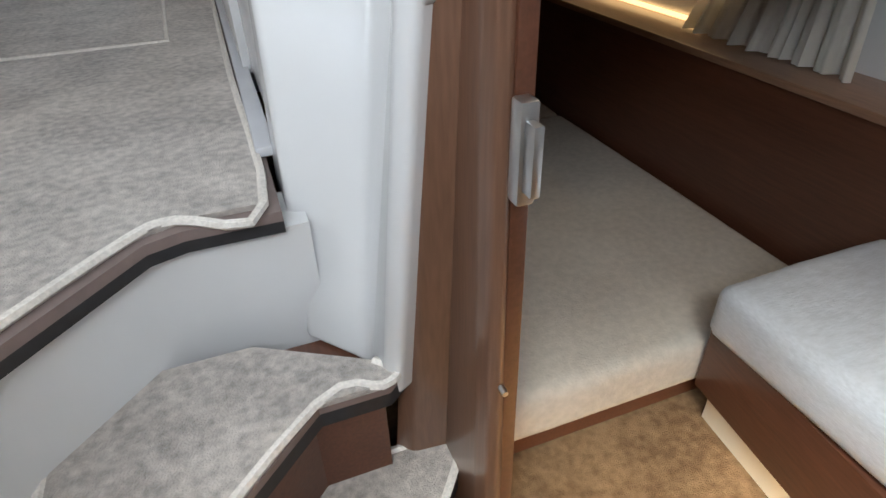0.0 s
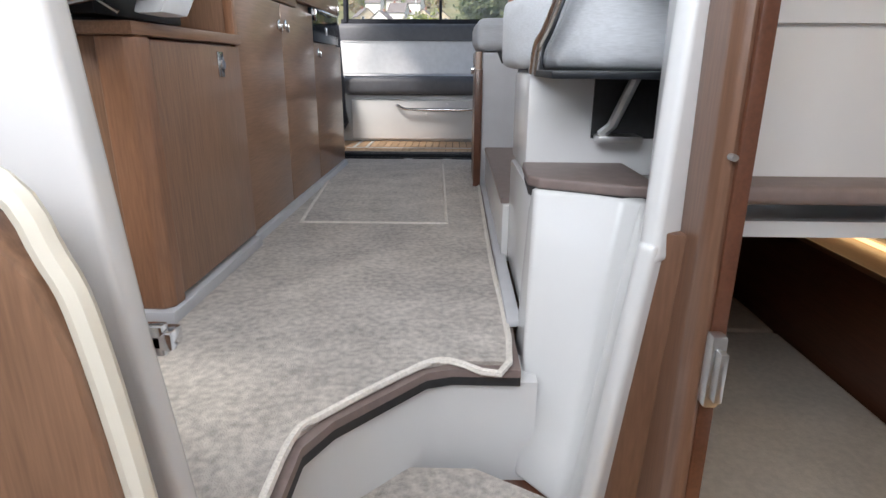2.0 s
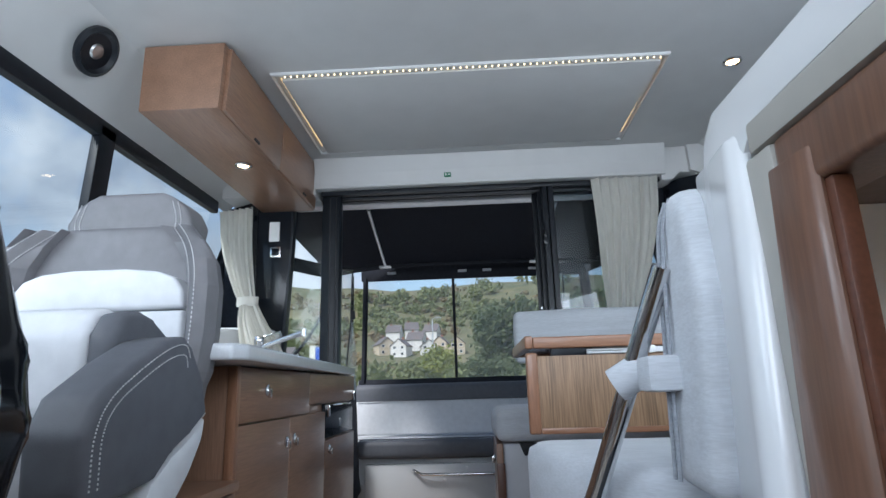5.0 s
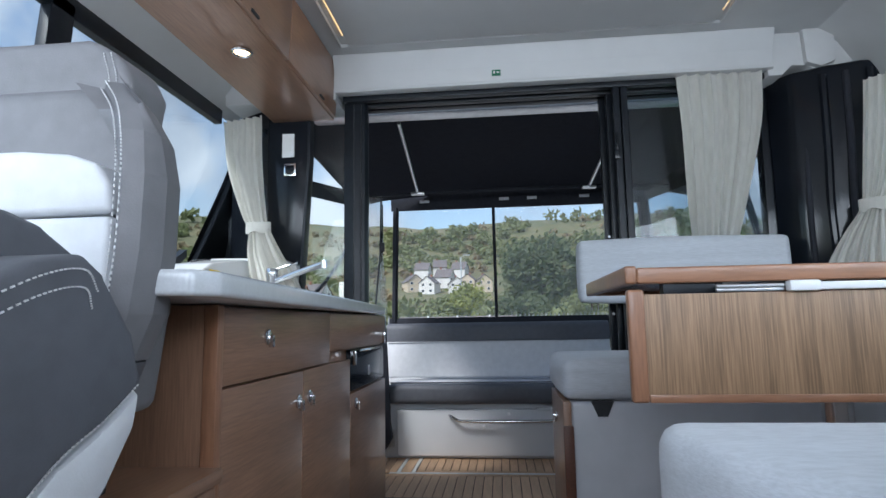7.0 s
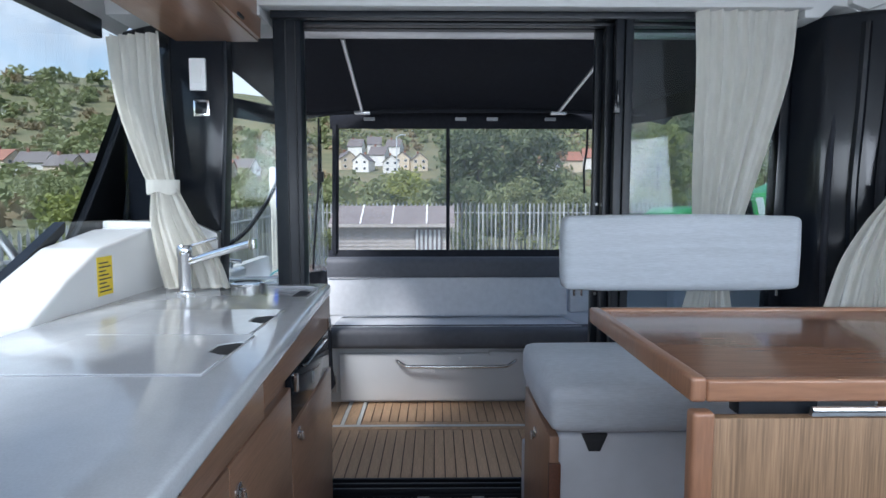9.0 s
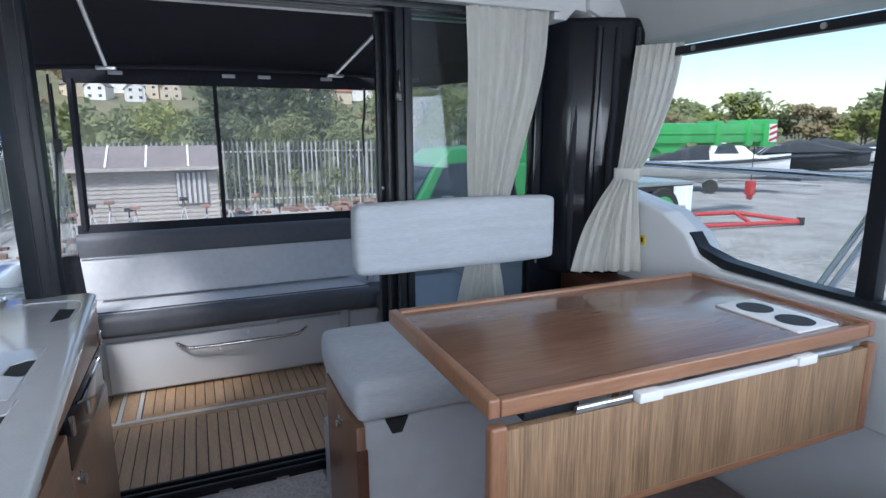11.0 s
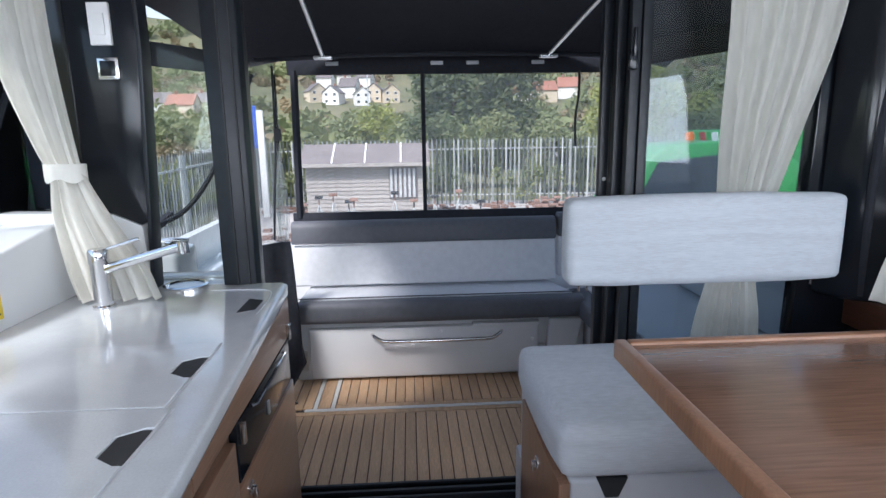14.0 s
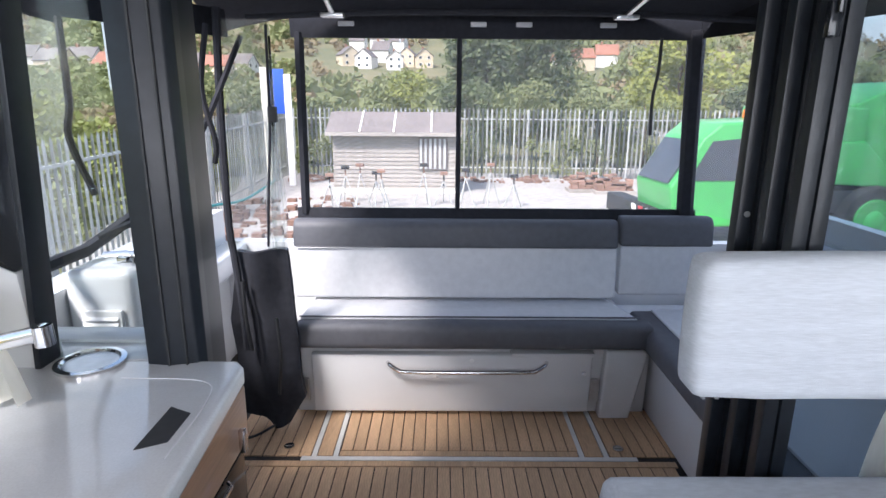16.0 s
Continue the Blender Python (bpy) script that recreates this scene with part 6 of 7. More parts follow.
# houses on the slope
def house(x, y, w, d, h, turn, wall, roof, label, chimney=True):
    z = rise(x, y) - 0.6
    ob = thing("house", label, "house", (x, y, z), "houses on the hillside")
    part("wall", prism([(-w / 2, 0), (w / 2, 0), (w / 2, h), (0, h + w * 0.42), (-w / 2, h)], "y", -d / 2, d / 2), wall, ob, smooth=0)
    part("roof", joined(prism([(-w / 2 - 0.3, h - 0.25), (0, h + w * 0.42 + 0.02), (0, h + w * 0.42 + 0.22), (-w / 2 - 0.35, h - 0.05)], "y", -d / 2 - 0.3, d / 2 + 0.3), prism([(w / 2 + 0.3, h - 0.25), (0, h + w * 0.42 + 0.02), (0, h + w * 0.42 + 0.22), (w / 2 + 0.35, h - 0.05)], "y", -d / 2 - 0.3, d / 2 + 0.3)), roof, ob, smooth=0)
    for sx in (-0.25, 0.25):
        for zz in (0.9, 3.4):
            if zz + 1.2 < h + 0.6:
                win = part("window", box(sx * w - 0.6, sx * w + 0.6, -d / 2 - 0.06, -d / 2 + 0.02, zz, zz + 1.15), WHITE_PAINT, ob, smooth=0)
                part("pane", box(sx * w - 0.5, sx * w + 0.5, -d / 2 - 0.09, -d / 2 - 0.05, zz + 0.1, zz + 1.05), PANE_DARK, win, smooth=0)
    if chimney:
        part("chimney", box(-0.35, 0.35, d * 0.2, d * 0.2 + 0.7, h + w * 0.2, h + w * 0.42 + 1.1), TILE_RED, ob, smooth=0)
    for o in ob.children:
        o.matrix_parent_inverse = Matrix.Identity(4)
    ob.matrix_basis = pose(x, y, z, 0, 0, turn)
    return ob


for k, (az, r, w, d, h, turn, wall, roof) in enumerate(((-8.6, 132, 7, 9, 4.6, 25, RENDER_TAN, SLATE), (-6.9, 128, 6.5, 8, 4.6, -12, RENDER_WHITE, SLATE), (-5.4, 138, 9, 7, 4.8, 80, RENDER_WHITE, SLATE), (-4.3, 126, 6, 8, 4.6, 8, RENDER_WHITE, SLATE), (-3.0, 131, 6, 8, 4.8, -8, RENDER_TAN, SLATE), (-1.6, 129, 6.5, 8, 4.6, 10, RENDER_TAN, SLATE), (-7.6, 158, 9, 7, 5, 85, RENDER_WHITE, SLATE), (-5.9, 165, 10, 7, 5, 95, RENDER_WHITE, SLATE), (-3.9, 160, 9, 7, 5, 80, RENDER_WHITE, SLATE), (11.0, 120, 8, 8, 4.6, 70, RENDER_WHITE, TILE_RED), (13.0, 124, 8, 8, 4.6, 95, RENDER_TAN, TILE_RED), (15.2, 130, 9, 8, 4.6, 80, RENDER_WHITE, TILE_RED), (9.0, 136, 8, 7, 4.6, 85, RENDER_TAN, SLATE))):
    r *= 1.85
    house(r * math.sin(radians(az)), r * math.cos(radians(az)), w, d, h, turn, wall, roof, "pale rendered house with a pitched roof on the slope")
for k in range(14):
    az, r = -44 + 2.0 * k, 200 + rnd.uniform(-10, 18)
    if -16 < az < -10 or az > -11:
        continue
    house(r * math.sin(radians(az)), r * math.cos(radians(az)), 7.5, 8, 4.4, 85 + rnd.uniform(-12, 12), (RENDER_TAN, RENDER_WHITE)[k % 2], TILE_RED if k % 4 == 0 else SLATE, "terraced house with a low pitched roof on the slope")
for x, y, h in ((-12.5, 26, 7.0), (-3.6, 62, 9.0)):
    post = thing("street_lamp", "pale grey street lamp on a tall column", "street lamp", (x, y, rise(x, y)))
    part("column", tube([(x, y, rise(x, y) - 0.1), (x, y, rise(x, y) + h), (x + 0.5, y, rise(x, y) + h + 0.2)], 0.06, 8), BRUSHED, post)
    part("head", box(x + 0.35, x + 0.95, y - 0.1, y + 0.1, rise(x, y) + h + 0.12, rise(x, y) + h + 0.24, 0.03), BRUSHED, post)

# shed
shed = thing("shed", "weathered grey timber shed with a felt roof", "shed", (-0.9, 19.8, GROUND))
part("core", box(-2.60, 0.92, 19.05, 20.6, GROUND, 0.50), SHED_WOOD, shed)
board = link("board", prism([(-0.012, 0.0), (-0.026, 0.0), (-0.006, 0.118), (0.0, 0.118)], "x", -1.765, 1.765), SHED_WOOD)
board_mesh = board.data
bpy.data.objects.remove(board)
for k in range(14):
    shared("board", board_mesh, pose(-0.84, 19.05, GROUND + 0.10 + 0.118 * k), shed)
part("roof", joined(prism([(18.80, 0.44), (19.85, 0.98), (19.85, 1.04), (18.78, 0.50)], "x", -2.75, 1.05), prism([(20.85, 0.44), (19.85, 0.98), (19.85, 1.04), (20.87, 0.50)], "x", -2.75, 1.05)), SHED_ROOF, shed, "brown felt roof", 0)
part("gable", prism([(19.05, 0.48), (20.6, 0.48), (19.85, 0.96)], "x", -2.6, 0.92), SHED_WOOD, shed, smooth=0)
for x in (-1.80, -0.85, 0.20):
    part("batten", prism([(18.79, 0.51), (19.85, 1.05), (19.85, 1.07), (18.78, 0.53)], "x", x - 0.025, x + 0.025), WHITE_LINE, shed, smooth=0)
part("fascia", box(-2.75, 1.05, 18.77, 18.80, 0.40, 0.50), SHED_WOOD, shed, smooth=0)
win = part("window", box(-0.16, 0.66, 18.99, 19.03, -0.55, 0.34), SHED_ROOF, shed, smooth=0)
for k in range(6):
    part("slat", box(-0.13 + 0.135 * k, -0.06 + 0.135 * k, 18.96, 18.99, -0.53, 0.32), PALE, win, smooth=0)
part("skirting", box(-2.62, 0.94, 18.98, 19.04, GROUND, GROUND + 0.14), CREAM, shed, smooth=0)
# workbench and boat stands before the shed
for k, (x, y) in enumerate(((-2.30, 16.8), (-2.0, 17.4), (-1.55, 16.9), (-1.2, 17.3), (-1.0, 16.7), (0.05, 17.0), (0.55, 17.3), (1.1, 17.0), (1.75, 17.2), (2.3, 16.8))):
    st = thing("boat_stand", "rusty steel tripod boat stand with a pad", "boat stand", (x, y, GROUND), "boat stands before the shed")
    top = GROUND + 0.72 + 0.12 * (k % 3)
    for a in (90, 210, 330):
        part("leg", tube([(x, y, top - 0.12), (x + 0.26 * math.cos(radians(a + 20 * k)), y + 0.26 * math.sin(radians(a + 20 * k)), GROUND)], 0.018, 6), PALE, st)
    part("screw", tube([(x, y, top - 0.25), (x, y, top + 0.05)], 0.02, 6), BRICK if k % 3 else RUBBER, st)
    part("pad", box(x - 0.10, x + 0.10, y - 0.07, y + 0.07, top + 0.04, top + 0.12, 0.01), RUBBER if k % 2 else BRICK, st)
brick = link("brick", box(-0.1, 0.1, -0.05, 0.05, -0.032, 0.032, 0.004, 1), BRICK)
brick_mesh = brick.data
bpy.data.objects.remove(brick)


def brick_pile(x, y, label, seed, cols, rows):
    rn = random.Random(seed)
    ob = thing("brick_pile", label, "bricks", (x, y, GROUND))
    part("pallet", joined(*[box(x - 0.12 * cols, x + 0.12 * cols, y - 0.3 + 0.2 * k, y - 0.2 + 0.2 * k, GROUND, GROUND + 0.09) for k in range(4)]), SHED_WOOD, ob)
    for r in range(rows):
        for c in range(cols):
            for dpt in range(3):
                if rn.random() < 0.14 * r:
                    continue
                shared("brick", brick_mesh, pose(x + (c - cols / 2 + 0.5) * 0.215 + rn.uniform(-0.02, 0.02), y - 0.15 + 0.12 * dpt, GROUND + 0.125 + 0.068 * r, 0, 0, rn.uniform(-9, 9)), ob)


brick_pile(4.75, 19.6, "stack of old red bricks on a pallet", 1, 4, 8)
brick_pile(5.55, 19.3, "stack of old red bricks on a pallet", 2, 5, 9)
brick_pile(-3.3, 12.0, "tumbled heap of reddish bricks by the fence", 3, 4, 6)
brick_pile(-2.6, 10.6, "tumbled heap of reddish bricks by the fence", 4, 5, 4)


# fences
def pale_mesh(height):
    bm = bmesh.new()
    sec = [(-0.034, 0.0), (-0.012, 0.022), (0.012, 0.022), (0.034, 0.0)]
    lo = [bm.verts.new((x, -y, 0)) for x, y in sec]
    hi = [bm.verts.new((x, -y, height - 0.12)) for x, y in sec]
    tips = [bm.verts.new((x, -0.015, height - (0.03 if abs(x) < 0.001 else 0))) for x in (-0.02, 0, 0.02)]
    for i in range(3):
        bm.faces.new((lo[i], lo[i + 1], hi[i + 1], hi[i]))
        bm.faces.new((hi[i], hi[i + 1], tips[i]))
    bmesh.ops.solidify(bm, geom=bm.faces[:], thickness=0.004)
    me = bpy.data.meshes.new("pale")
    bm.to_mesh(me)
    bm.free()
    me.materials.append(PALE)
    return me


pale = pale_mesh(2.40)


def fence(name, a, b, za, zb, label, every=0.155):
    a, b = Vector((*a, za)), Vector((*b, zb))
    d = b - a
    length = math.hypot(d.x, d.y)
    turn = math.degrees(math.atan2(d.y, d.x))
    ob = thing(name, label, "fence", a)
    for h in (0.35, 2.0):
        part("rail", tube([a + Vector((0, 0.03, h)), b + Vector((0, 0.03, h))], 0.03, 4), PALE, ob, smooth=0)
    n = int(length / every)
    for k in range(n + 1):
        p = a + d * (k / n)
        if k % 18 == 0:
            part("post", box(p.x - 0.05, p.x + 0.05, p.y + 0.05, p.y + 0.15, p.z, p.z + 2.3), PALE, ob, smooth=0)
        shared("pale", pale, pose(*p, 0, 0, turn), ob)
    return ob


fence("palisade_fence", (-4.95, 22.9), (12.5, 22.2), GROUND, GROUND, "grey galvanised palisade fence across the end of the yard")
fence("side_fence", (-4.75, 7.0), (-4.95, 22.85), GROUND - 0.35, GROUND, "pale galvanised palisade fence along the side of the yard", 0.16)
fence("far_fence", (30, 62), (75, 38), GROUND, GROUND, "grey metal fence at the far edge of the yard", 0.5)
board_sign = thing("blue_sign", "blue and white sign boards on posts by the fence", "sign", (-4.3, 20.5, GROUND))
part("board", box(-4.75, -4.25, 20.4, 20.45, 0.95, 2.25, 0.01), BLUE_PAINT, board_sign)
part("post", box(-4.95, -4.75, 20.38, 20.46, GROUND, 2.3, 0.01), CREAM, board_sign)
part("post", box(-4.25, -4.05, 20.38, 20.46, GROUND, 2.1, 0.01), WHITE_PAINT, board_sign)
red = thing("red_float", "long red plastic float lying by the fence", "float", (-1.5, 7.5, GROUND))
part("body", tube([(-1.45, 6.6, 0.05), (-1.75, 7.6, 0.12)], 0.13, 14), SIGNAL_RED, red)
part("prop", box(-1.7, -1.5, 6.8, 7.4, GROUND, -0.05, 0.02), BARK, red)
hose = thing("garden_hose", "turquoise hose trailing along the fence", "hose", (-4.2, 12, GROUND))
part("hose", tube(smooth_line([(-4.4, 10, GROUND + 0.3), (-4.3, 12, GROUND + 0.25), (-4.4, 14, GROUND + 0.45), (-4.2, 16, GROUND + 0.3), (-4.3, 19, GROUND + 0.35)], 5), 0.03, 6), material("turquoise_hose", (0.05, 0.35, 0.35), 0.5), hose)


# crane lorry
def wheel_at(x, y, z, r, w, parent, turn):
    tyre = part("wheel", lathe([(r * 0.62, -w / 2), (r * 0.93, -w / 2), (r, -w * 0.35), (r, w * 0.35), (r * 0.93, w / 2), (r * 0.62, w / 2)], (0, 0, 0), 30, "y"), TYRE, parent)
    rim = part("rim", joined(lathe([(r * 0.64, -w * 0.49), (r * 0.62, -w * 0.57), (r * 0.54, -w * 0.57), (r * 0.48, -w * 0.53), (r * 0.30, -w * 0.53), (r * 0.22, -w * 0.64), (r * 0.10, -w * 0.66)], (0, 0, 0), 24, "y"), lathe([(r * 0.64, w * 0.49), (r * 0.62, w * 0.57), (r * 0.54, w * 0.57), (r * 0.48, w * 0.53), (r * 0.30, w * 0.53), (r * 0.10, w * 0.62)], (0, 0, 0), 24, "y"), *[lathe([(0.02, -w * 0.58), (0.02, -w * 0.50)], (r * 0.38 * math.cos(q), 0, r * 0.38 * math.sin(q)), 6, "y") for q in [k * 0.628 for k in range(10)]]), CRANE_GREEN, tyre, "bright green rim")
    for o in (tyre,):
        o.matrix_parent_inverse = Matrix.Identity(4)
        o.matrix_basis = pose(x, y, z)
    rim.matrix_parent_inverse = Matrix.Identity(4)


crane = thing("mobile_crane", "bright green mobile crane with a lowered boom", "crane", (8.6, 14.6, GROUND))
G = 0.0
part("chassis", joined(box(-3.4, 3.0, -1.10, 1.10, 0.75, 1.15, 0.04), box(1.0, 3.2, -1.2, 1.2, 1.15, 1.28, 0.02)), RUBBER, crane)
part("deck_plate", box(0.8, 3.25, -1.22, 1.22, 1.28, 1.36, 0.02), BRUSHED, crane, "pale tread-plate deck")
part("cab", prism([(-4.75, 0.55), (-4.85, 1.25), (-4.35, 2.05), (-4.05, 2.30), (-2.9, 2.35), (-2.75, 2.2), (-2.75, 0.55)], "y", -1.2, 0.15, 0.06, 3), CRANE_GREEN, crane, "green driver's cab")
part("windscreen", prism([(-4.86, 1.30), (-4.42, 2.0), (-4.36, 2.0), (-4.80, 1.30)], "y", -1.08, 0.03), PANE_DARK, crane)
part("side_window", prism([(-4.55, 1.35), (-4.2, 2.0), (-3.0, 2.1), (-3.0, 1.35)], "y", -1.215, -1.19), PANE_DARK, crane)
part("bumper", box(-4.95, -4.6, -1.25, 1.25, 0.45, 0.80, 0.04), RUBBER, crane)
for k in range(4):
    part("hazard_panel", prism([(-1.2 + 0.3 * k, 0.48), (-1.05 + 0.3 * k, 0.48), (-0.90 + 0.3 * k, 0.78), (-1.05 + 0.3 * k, 0.78)], "x", -4.97, -4.94), SIGNAL_RED if k % 2 == 0 else WHITE_PAINT, crane, smooth=0)
part("beacon", lathe([(0.09, 0.0), (0.09, 0.12), (0.05, 0.17)], (-3.0, -0.2, 2.35), 14), material("orange_beacon", (0.8, 0.18, 0.02), 0.3), crane, "orange beacon")
part("engine_cover", prism([(-2.6, 1.05), (-2.6, 1.95), (-1.4, 2.0), (-0.9, 1.55), (0.8, 1.5), (0.8, 1.15), (-0.3, 1.15), (-1.8, 1.25)], "y", -1.15, 1.15, 0.05, 3), CRANE_GREEN, crane)
part("turret", prism([(-1.2, 1.5), (-1.5, 2.6), (-0.6, 3.0), (1.0, 2.5), (1.4, 1.5)], "y", -0.9, 0.9, 0.06, 3), CRANE_GREEN, crane)
part("counterweight", box(-2.3, -1.4, -1.1, 1.1, 1.75, 2.55, 0.05, 3), CRANE_GREEN, crane)
for k in range(5):
    part("hazard_stripe", prism([(-1.1 + 0.42 * k, 1.95), (-0.9 + 0.42 * k, 1.95), (-0.7 + 0.42 * k, 2.5), (-0.9 + 0.42 * k, 2.5)], "x", -2.315, -2.295), SIGNAL_RED if k % 2 else WHITE_PAINT, crane, smooth=0)
boom = part("boom", joined(box(-0.4, 7.4, -0.30, 0.30, 2.30, 2.85, 0.05, 2), box(7.4, 8.0, -0.36, 0.36, 2.15, 2.98, 0.05, 2), prism([(2.6, 2.32), (3.1, 2.05), (3.6, 2.05), (4.1, 2.32)], "y", -0.22, 0.22, 0.02)), CRANE_GREEN, crane, "lowered green boom")
part("boom_rib", joined(box(0.0, 7.4, -0.325, -0.29, 2.55, 2.60, 0.01), box(5.2, 5.45, -0.34, 0.34, 2.22, 2.92, 0.03), box(6.6, 6.85, -0.36, 0.36, 2.20, 2.95, 0.03), box(1.5, 1.7, -0.34, 0.34, 2.26, 2.90, 0.03)), CRANE_GREEN, boom)
part("hazard_plate", box(7.6, 7.98, -0.372, -0.36, 2.30, 2.85), WHITE_PAINT, boom)
for k in range(3):
    part("hazard_stripe", prism([(7.6, 2.30 + 0.18 * k), (7.98, 2.40 + 0.18 * k), (7.98, 2.48 + 0.18 * k), (7.6, 2.38 + 0.18 * k)], "y", -0.378, -0.372), SIGNAL_RED, boom, smooth=0)
part("ram", tube([(1.0, 0, 1.7), (4.2, 0, 2.3)], 0.13, 12), CRANE_GREEN, crane)
part("hook_cable", tube([(7.5, 0, 2.3), (7.5, 0, 1.1)], 0.015, 6), RUBBER, crane)
part("hook_block", joined(box(7.38, 7.62, -0.12, 0.12, 0.65, 1.1, 0.04), lathe([(0.10, -0.05), (0.10, 0.05)], (7.5, 0, 0.6), 14, "y")), SIGNAL_RED, crane, "red and white hook block")
for x in (-1.1, 2.1):
    for y in (-1.05, 1.05):
        wheel_at(x, y, 0.62, 0.62, 0.42, crane, 0)
part("mudguard", box(1.3, 2.9, -1.2, -0.9, 1.24, 1.30, 0.02), RUBBER, crane)
part("rear_board", joined(box(2.5, 3.1, -1.24, -1.20, 0.75, 1.25), box(2.95, 3.15, -1.26, -1.24, 0.55, 1.25)), WHITE_PAINT, crane)
for o in crane.children:
    if not o.name.startswith("wheel"):
        o.matrix_parent_inverse = Matrix.Identity(4)
crane.matrix_basis = pose(9.0, 13.67, GROUND, 0, 0, 5.8)
bar = thing("tow_frame", "red steel A-frame tow bar lying on the gravel", "tow bar", (13.5, 12.3, GROUND))
part("frame", joined(tube([(12.6, 12.9, GROUND + 0.12), (16.0, 12.4, GROUND + 0.10)], 0.06, 8), tube([(12.8, 13.6, GROUND + 0.32), (14.6, 13.4, GROUND + 0.32), (16.0, 12.4, GROUND + 0.12)], 0.06, 8), tube([(14.4, 12.6, GROUND + 0.12), (14.6, 13.4, GROUND + 0.34)], 0.05, 8)), SIGNAL_RED, bar)
part("coupling", joined(lathe([(0.14, 0), (0.14, 0.12), (0.06, 0.2)], (12.4, 12.9, GROUND + 0.04), 14), lathe([(0.1, 0), (0.1, 0.2)], (16.1, 12.4, GROUND + 0.02), 12)), RUBBER, bar)


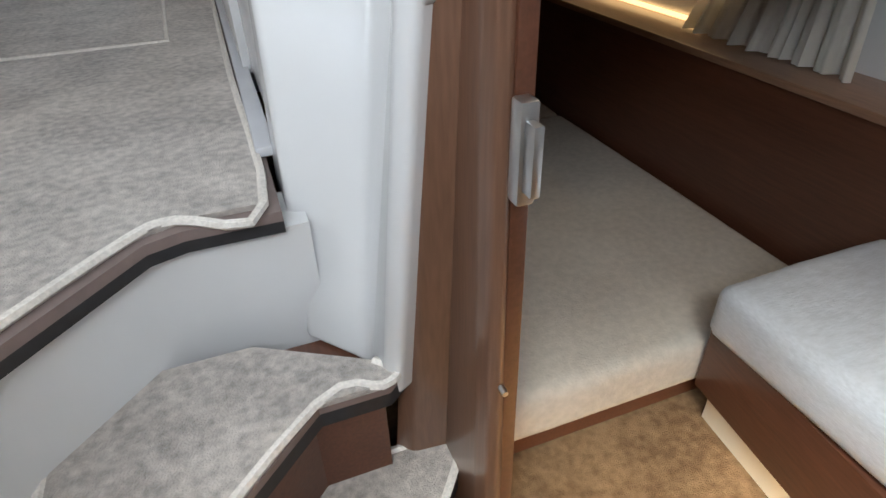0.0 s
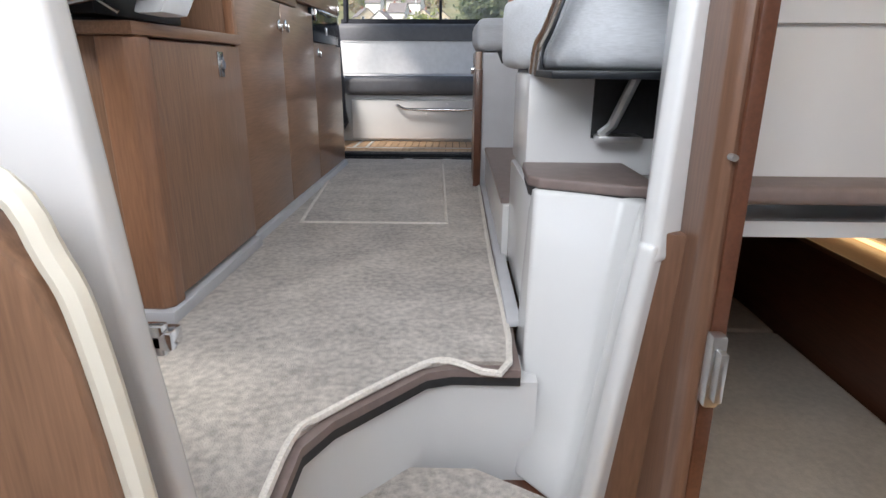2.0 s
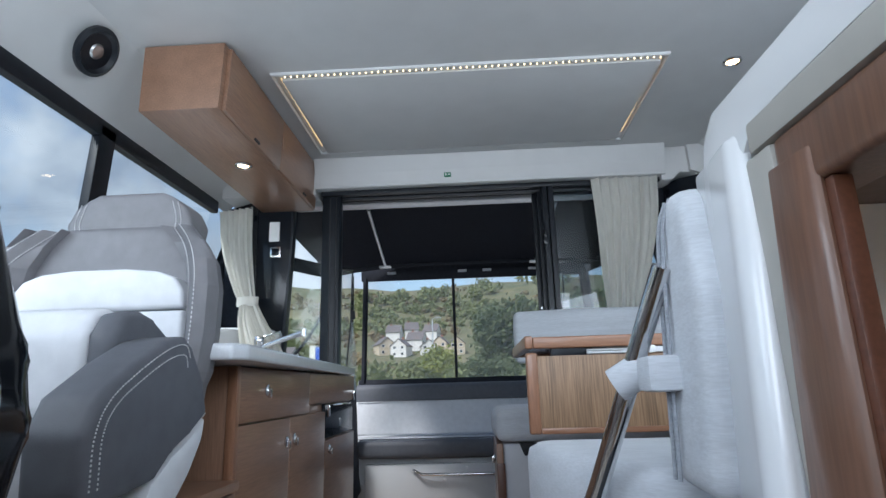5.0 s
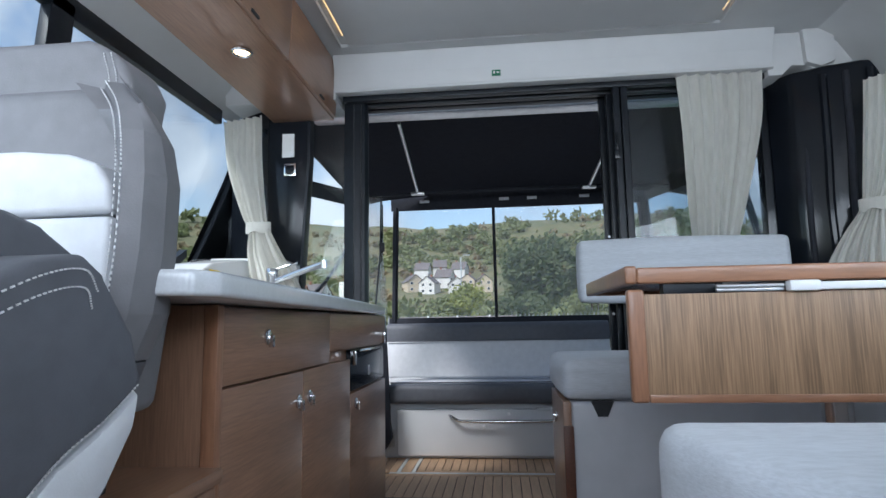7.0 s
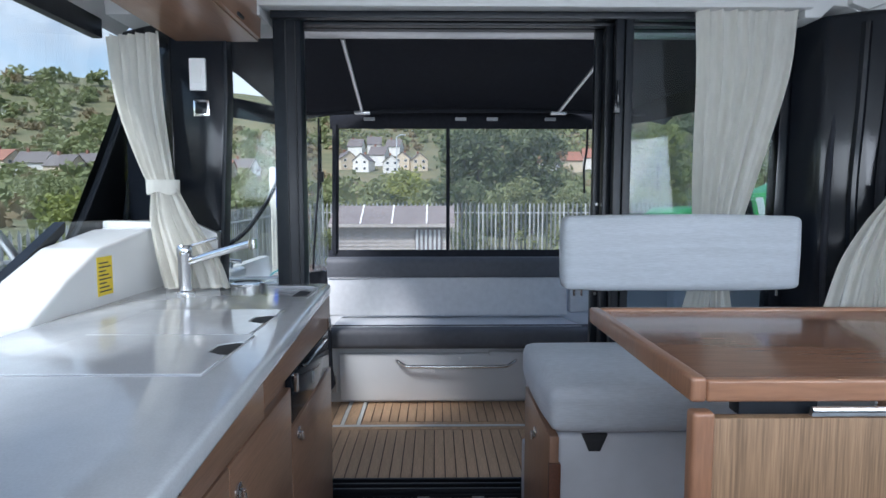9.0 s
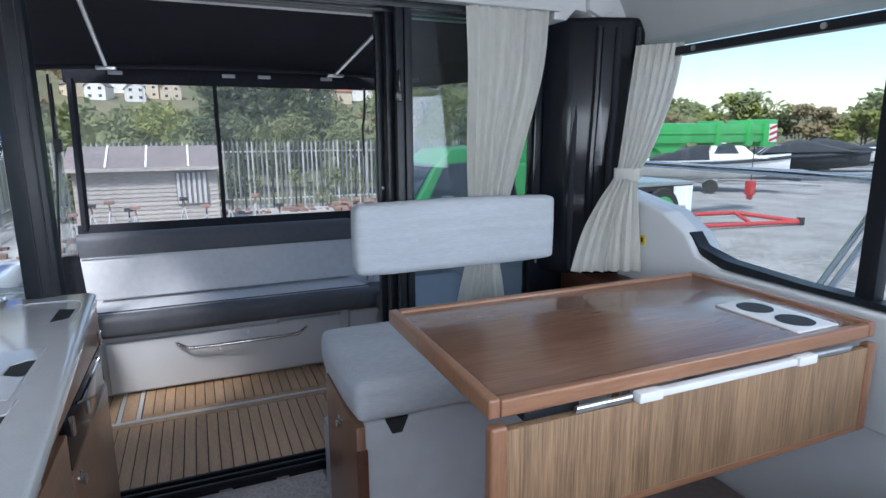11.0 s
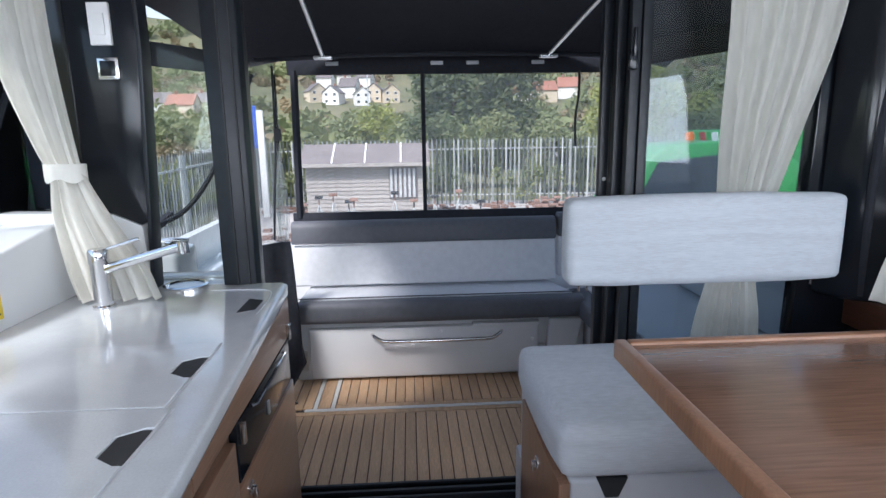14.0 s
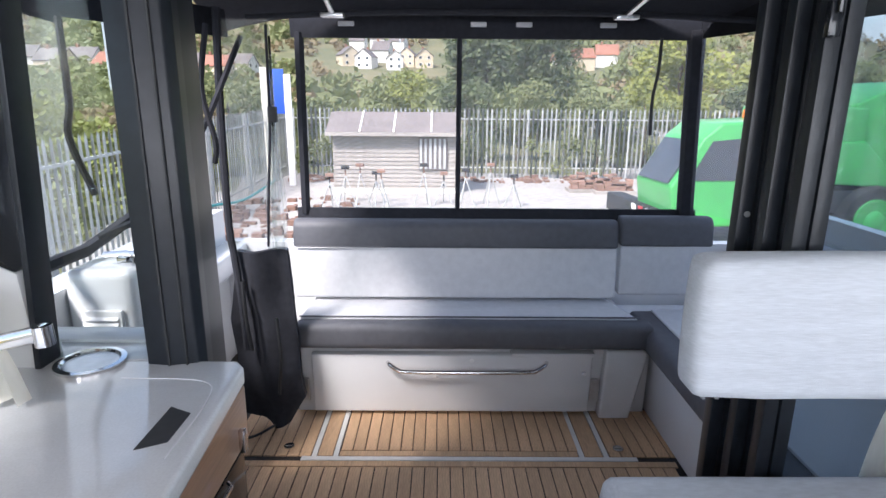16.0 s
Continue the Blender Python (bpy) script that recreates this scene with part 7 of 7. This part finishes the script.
# small boats in the yard
def small_boat(name, x, y, turn, length, hull, top, label, cabin):
    ob = thing(name, label, "boat", (x, y, GROUND))
    bm, secs = bmesh.new(), []
    for k in range(13):
        u = k / 12
        w = 1.05 * min(1, (1 - u) * 2.2 + 0.02) ** 0.6
        keel = 0.55 + 0.55 * max(0, u - 0.55) ** 1.5 * 2
        sheer = 1.35 + 0.35 * u * u
        secs.append([bm.verts.new(((u - 0.5) * length, s * w * f, z)) for s, f, z in ((-1, 1, sheer), (-1, 0.92, (sheer + keel) / 2 + 0.1), (-1, 0.5, keel + 0.15), (1, 0.0, keel), (1, 0.5, keel + 0.15), (1, 0.92, (sheer + keel) / 2 + 0.1), (1, 1, sheer))])
    for A, B in zip(secs, secs[1:]):
        for i in range(6):
            bm.faces.new((A[i], A[i + 1], B[i + 1], B[i]))
        bm.faces.new((A[6], A[0], B[0], B[6]))
    bm.faces.new(secs[0])
    bmesh.ops.recalc_face_normals(bm, faces=bm.faces[:])
    part("hull", bm, hull, ob)
    part("stripe", joined(*[tube([((k / 12 - 0.5) * length, s * 1.07 * min(1, (1 - k / 12) * 2.2 + 0.02) ** 0.6, 1.22 + 0.35 * (k / 12) ** 2) for k in range(13)], 0.07, 6) for s in (-1, 1)]), TARP, ob, "dark rubbing stripe")
    if cabin:
        part("cabin", prism([(-0.3, 1.4), (0.0, 2.25), (0.9, 2.25), (1.6, 1.65), (2.2, 1.5)], "y", -0.75, 0.75, 0.06, 3), WHITE_PAINT, ob)
        part("cabin_window", prism([(0.05, 1.70), (0.2, 2.12), (0.75, 2.12), (1.0, 1.72)], "y", -0.78, 0.78), PANE_DARK, ob)
        part("cabin_screen", prism([(1.0, 2.16), (1.48, 1.75), (1.53, 1.78), (1.05, 2.20)], "y", -0.6, 0.6), PANE_DARK, ob)
        part("cover", prism([(-2.6, 1.38), (-2.4, 1.5), (-0.2, 2.15), (-0.1, 1.4)], "y", -0.95, 0.95, 0.08, 3), TARP, ob, "dark cockpit cover")
        part("rail", tube(smooth_line([(1.7, -0.7, 1.6), (2.2, -0.5, 2.0), (2.6, 0, 2.05), (2.2, 0.5, 2.0), (1.7, 0.7, 1.6)], 5), 0.02, 6), CHROME, ob)
    else:
        part("cover", prism([(-length * 0.48, 1.36), (-length * 0.3, 1.7), (0.0, 2.2), (length * 0.3, 1.75), (length * 0.42, 1.55)], "y", -0.9, 0.9, 0.1, 3), TARP, ob, "dark boat cover")
    part("trailer", joined(tube([(-length * 0.4, -0.6, 0.45), (length * 0.5, -0.2, 0.45), (length * 0.7, 0, 0.4)], 0.05, 6), tube([(-length * 0.4, 0.6, 0.45), (length * 0.5, 0.2, 0.45), (length * 0.7, 0, 0.4)], 0.05, 6), box(-0.1, 0.1, -0.9, 0.9, 0.35, 0.45), box(-0.3, 0.3, -0.2, 0.2, 0.4, 0.75)), BRUSHED, ob)
    for s in (-0.95, 0.95):
        part("trailer_wheel", lathe([(0.15, -0.09), (0.3, -0.09), (0.3, 0.09), (0.15, 0.09)], (0, s, 0.30), 20, "y"), TYRE, ob)
    for o in ob.children:
        o.matrix_parent_inverse = Matrix.Identity(4)
    ob.matrix_basis = pose(x, y, GROUND, 0, 0, turn)
    return ob


small_boat("motor_boat", 21.3, 20.4, -46, 6.0, WHITE_PAINT, TARP, "white cabin boat with a dark stripe on a trailer", True)
small_boat("covered_boat", 30.5, 23.0, -50, 6.4, TARP, TARP, "boat under a dark cover on a trailer", False)
small_boat("covered_boat", 36.0, 25.5, -40, 6.4, WHITE_PAINT, TARP, "white boat under a dark cover on a trailer", False)
small_boat("covered_boat", 41.0, 24.0, -55, 6.4, TARP, TARP, "boat under a dark cover on a trailer", False)

# loose rubble and weeds along the fence
rn = random.Random(12)
bm = bmesh.new()
for k in range(420):
    x, y = rn.uniform(-4.7, -1.6), rn.uniform(7.5, 18)
    if rn.random() < 0.35:
        x, y = rn.uniform(-4.5, 7), rn.uniform(21.2, 22.5)
    r = rn.uniform(0.03, 0.11)
    g = quad_box(bm, x - r, x + r, y - r * rn.uniform(0.6, 1.2), y + r, GROUND - 0.02, GROUND + r * rn.uniform(0.6, 1.3))
tagged(link("rubble", bm, BRICK, 0), "loose broken stones and brick rubble by the fence", "rubble", kind="stuff")
bm = bmesh.new()
for k in range(60):
    x, y = rn.uniform(-4.6, 9.0), rn.uniform(22.35, 22.7)
    leaves(bm, rn, (x, y, GROUND + rn.uniform(0.2, 1.3)), (0.25, 0.1, 0.45), 26, 0.07)
tagged(link("fence_ivy", bm, LEAF, 0), "ivy and weeds climbing through the fence", "weeds", kind="stuff")
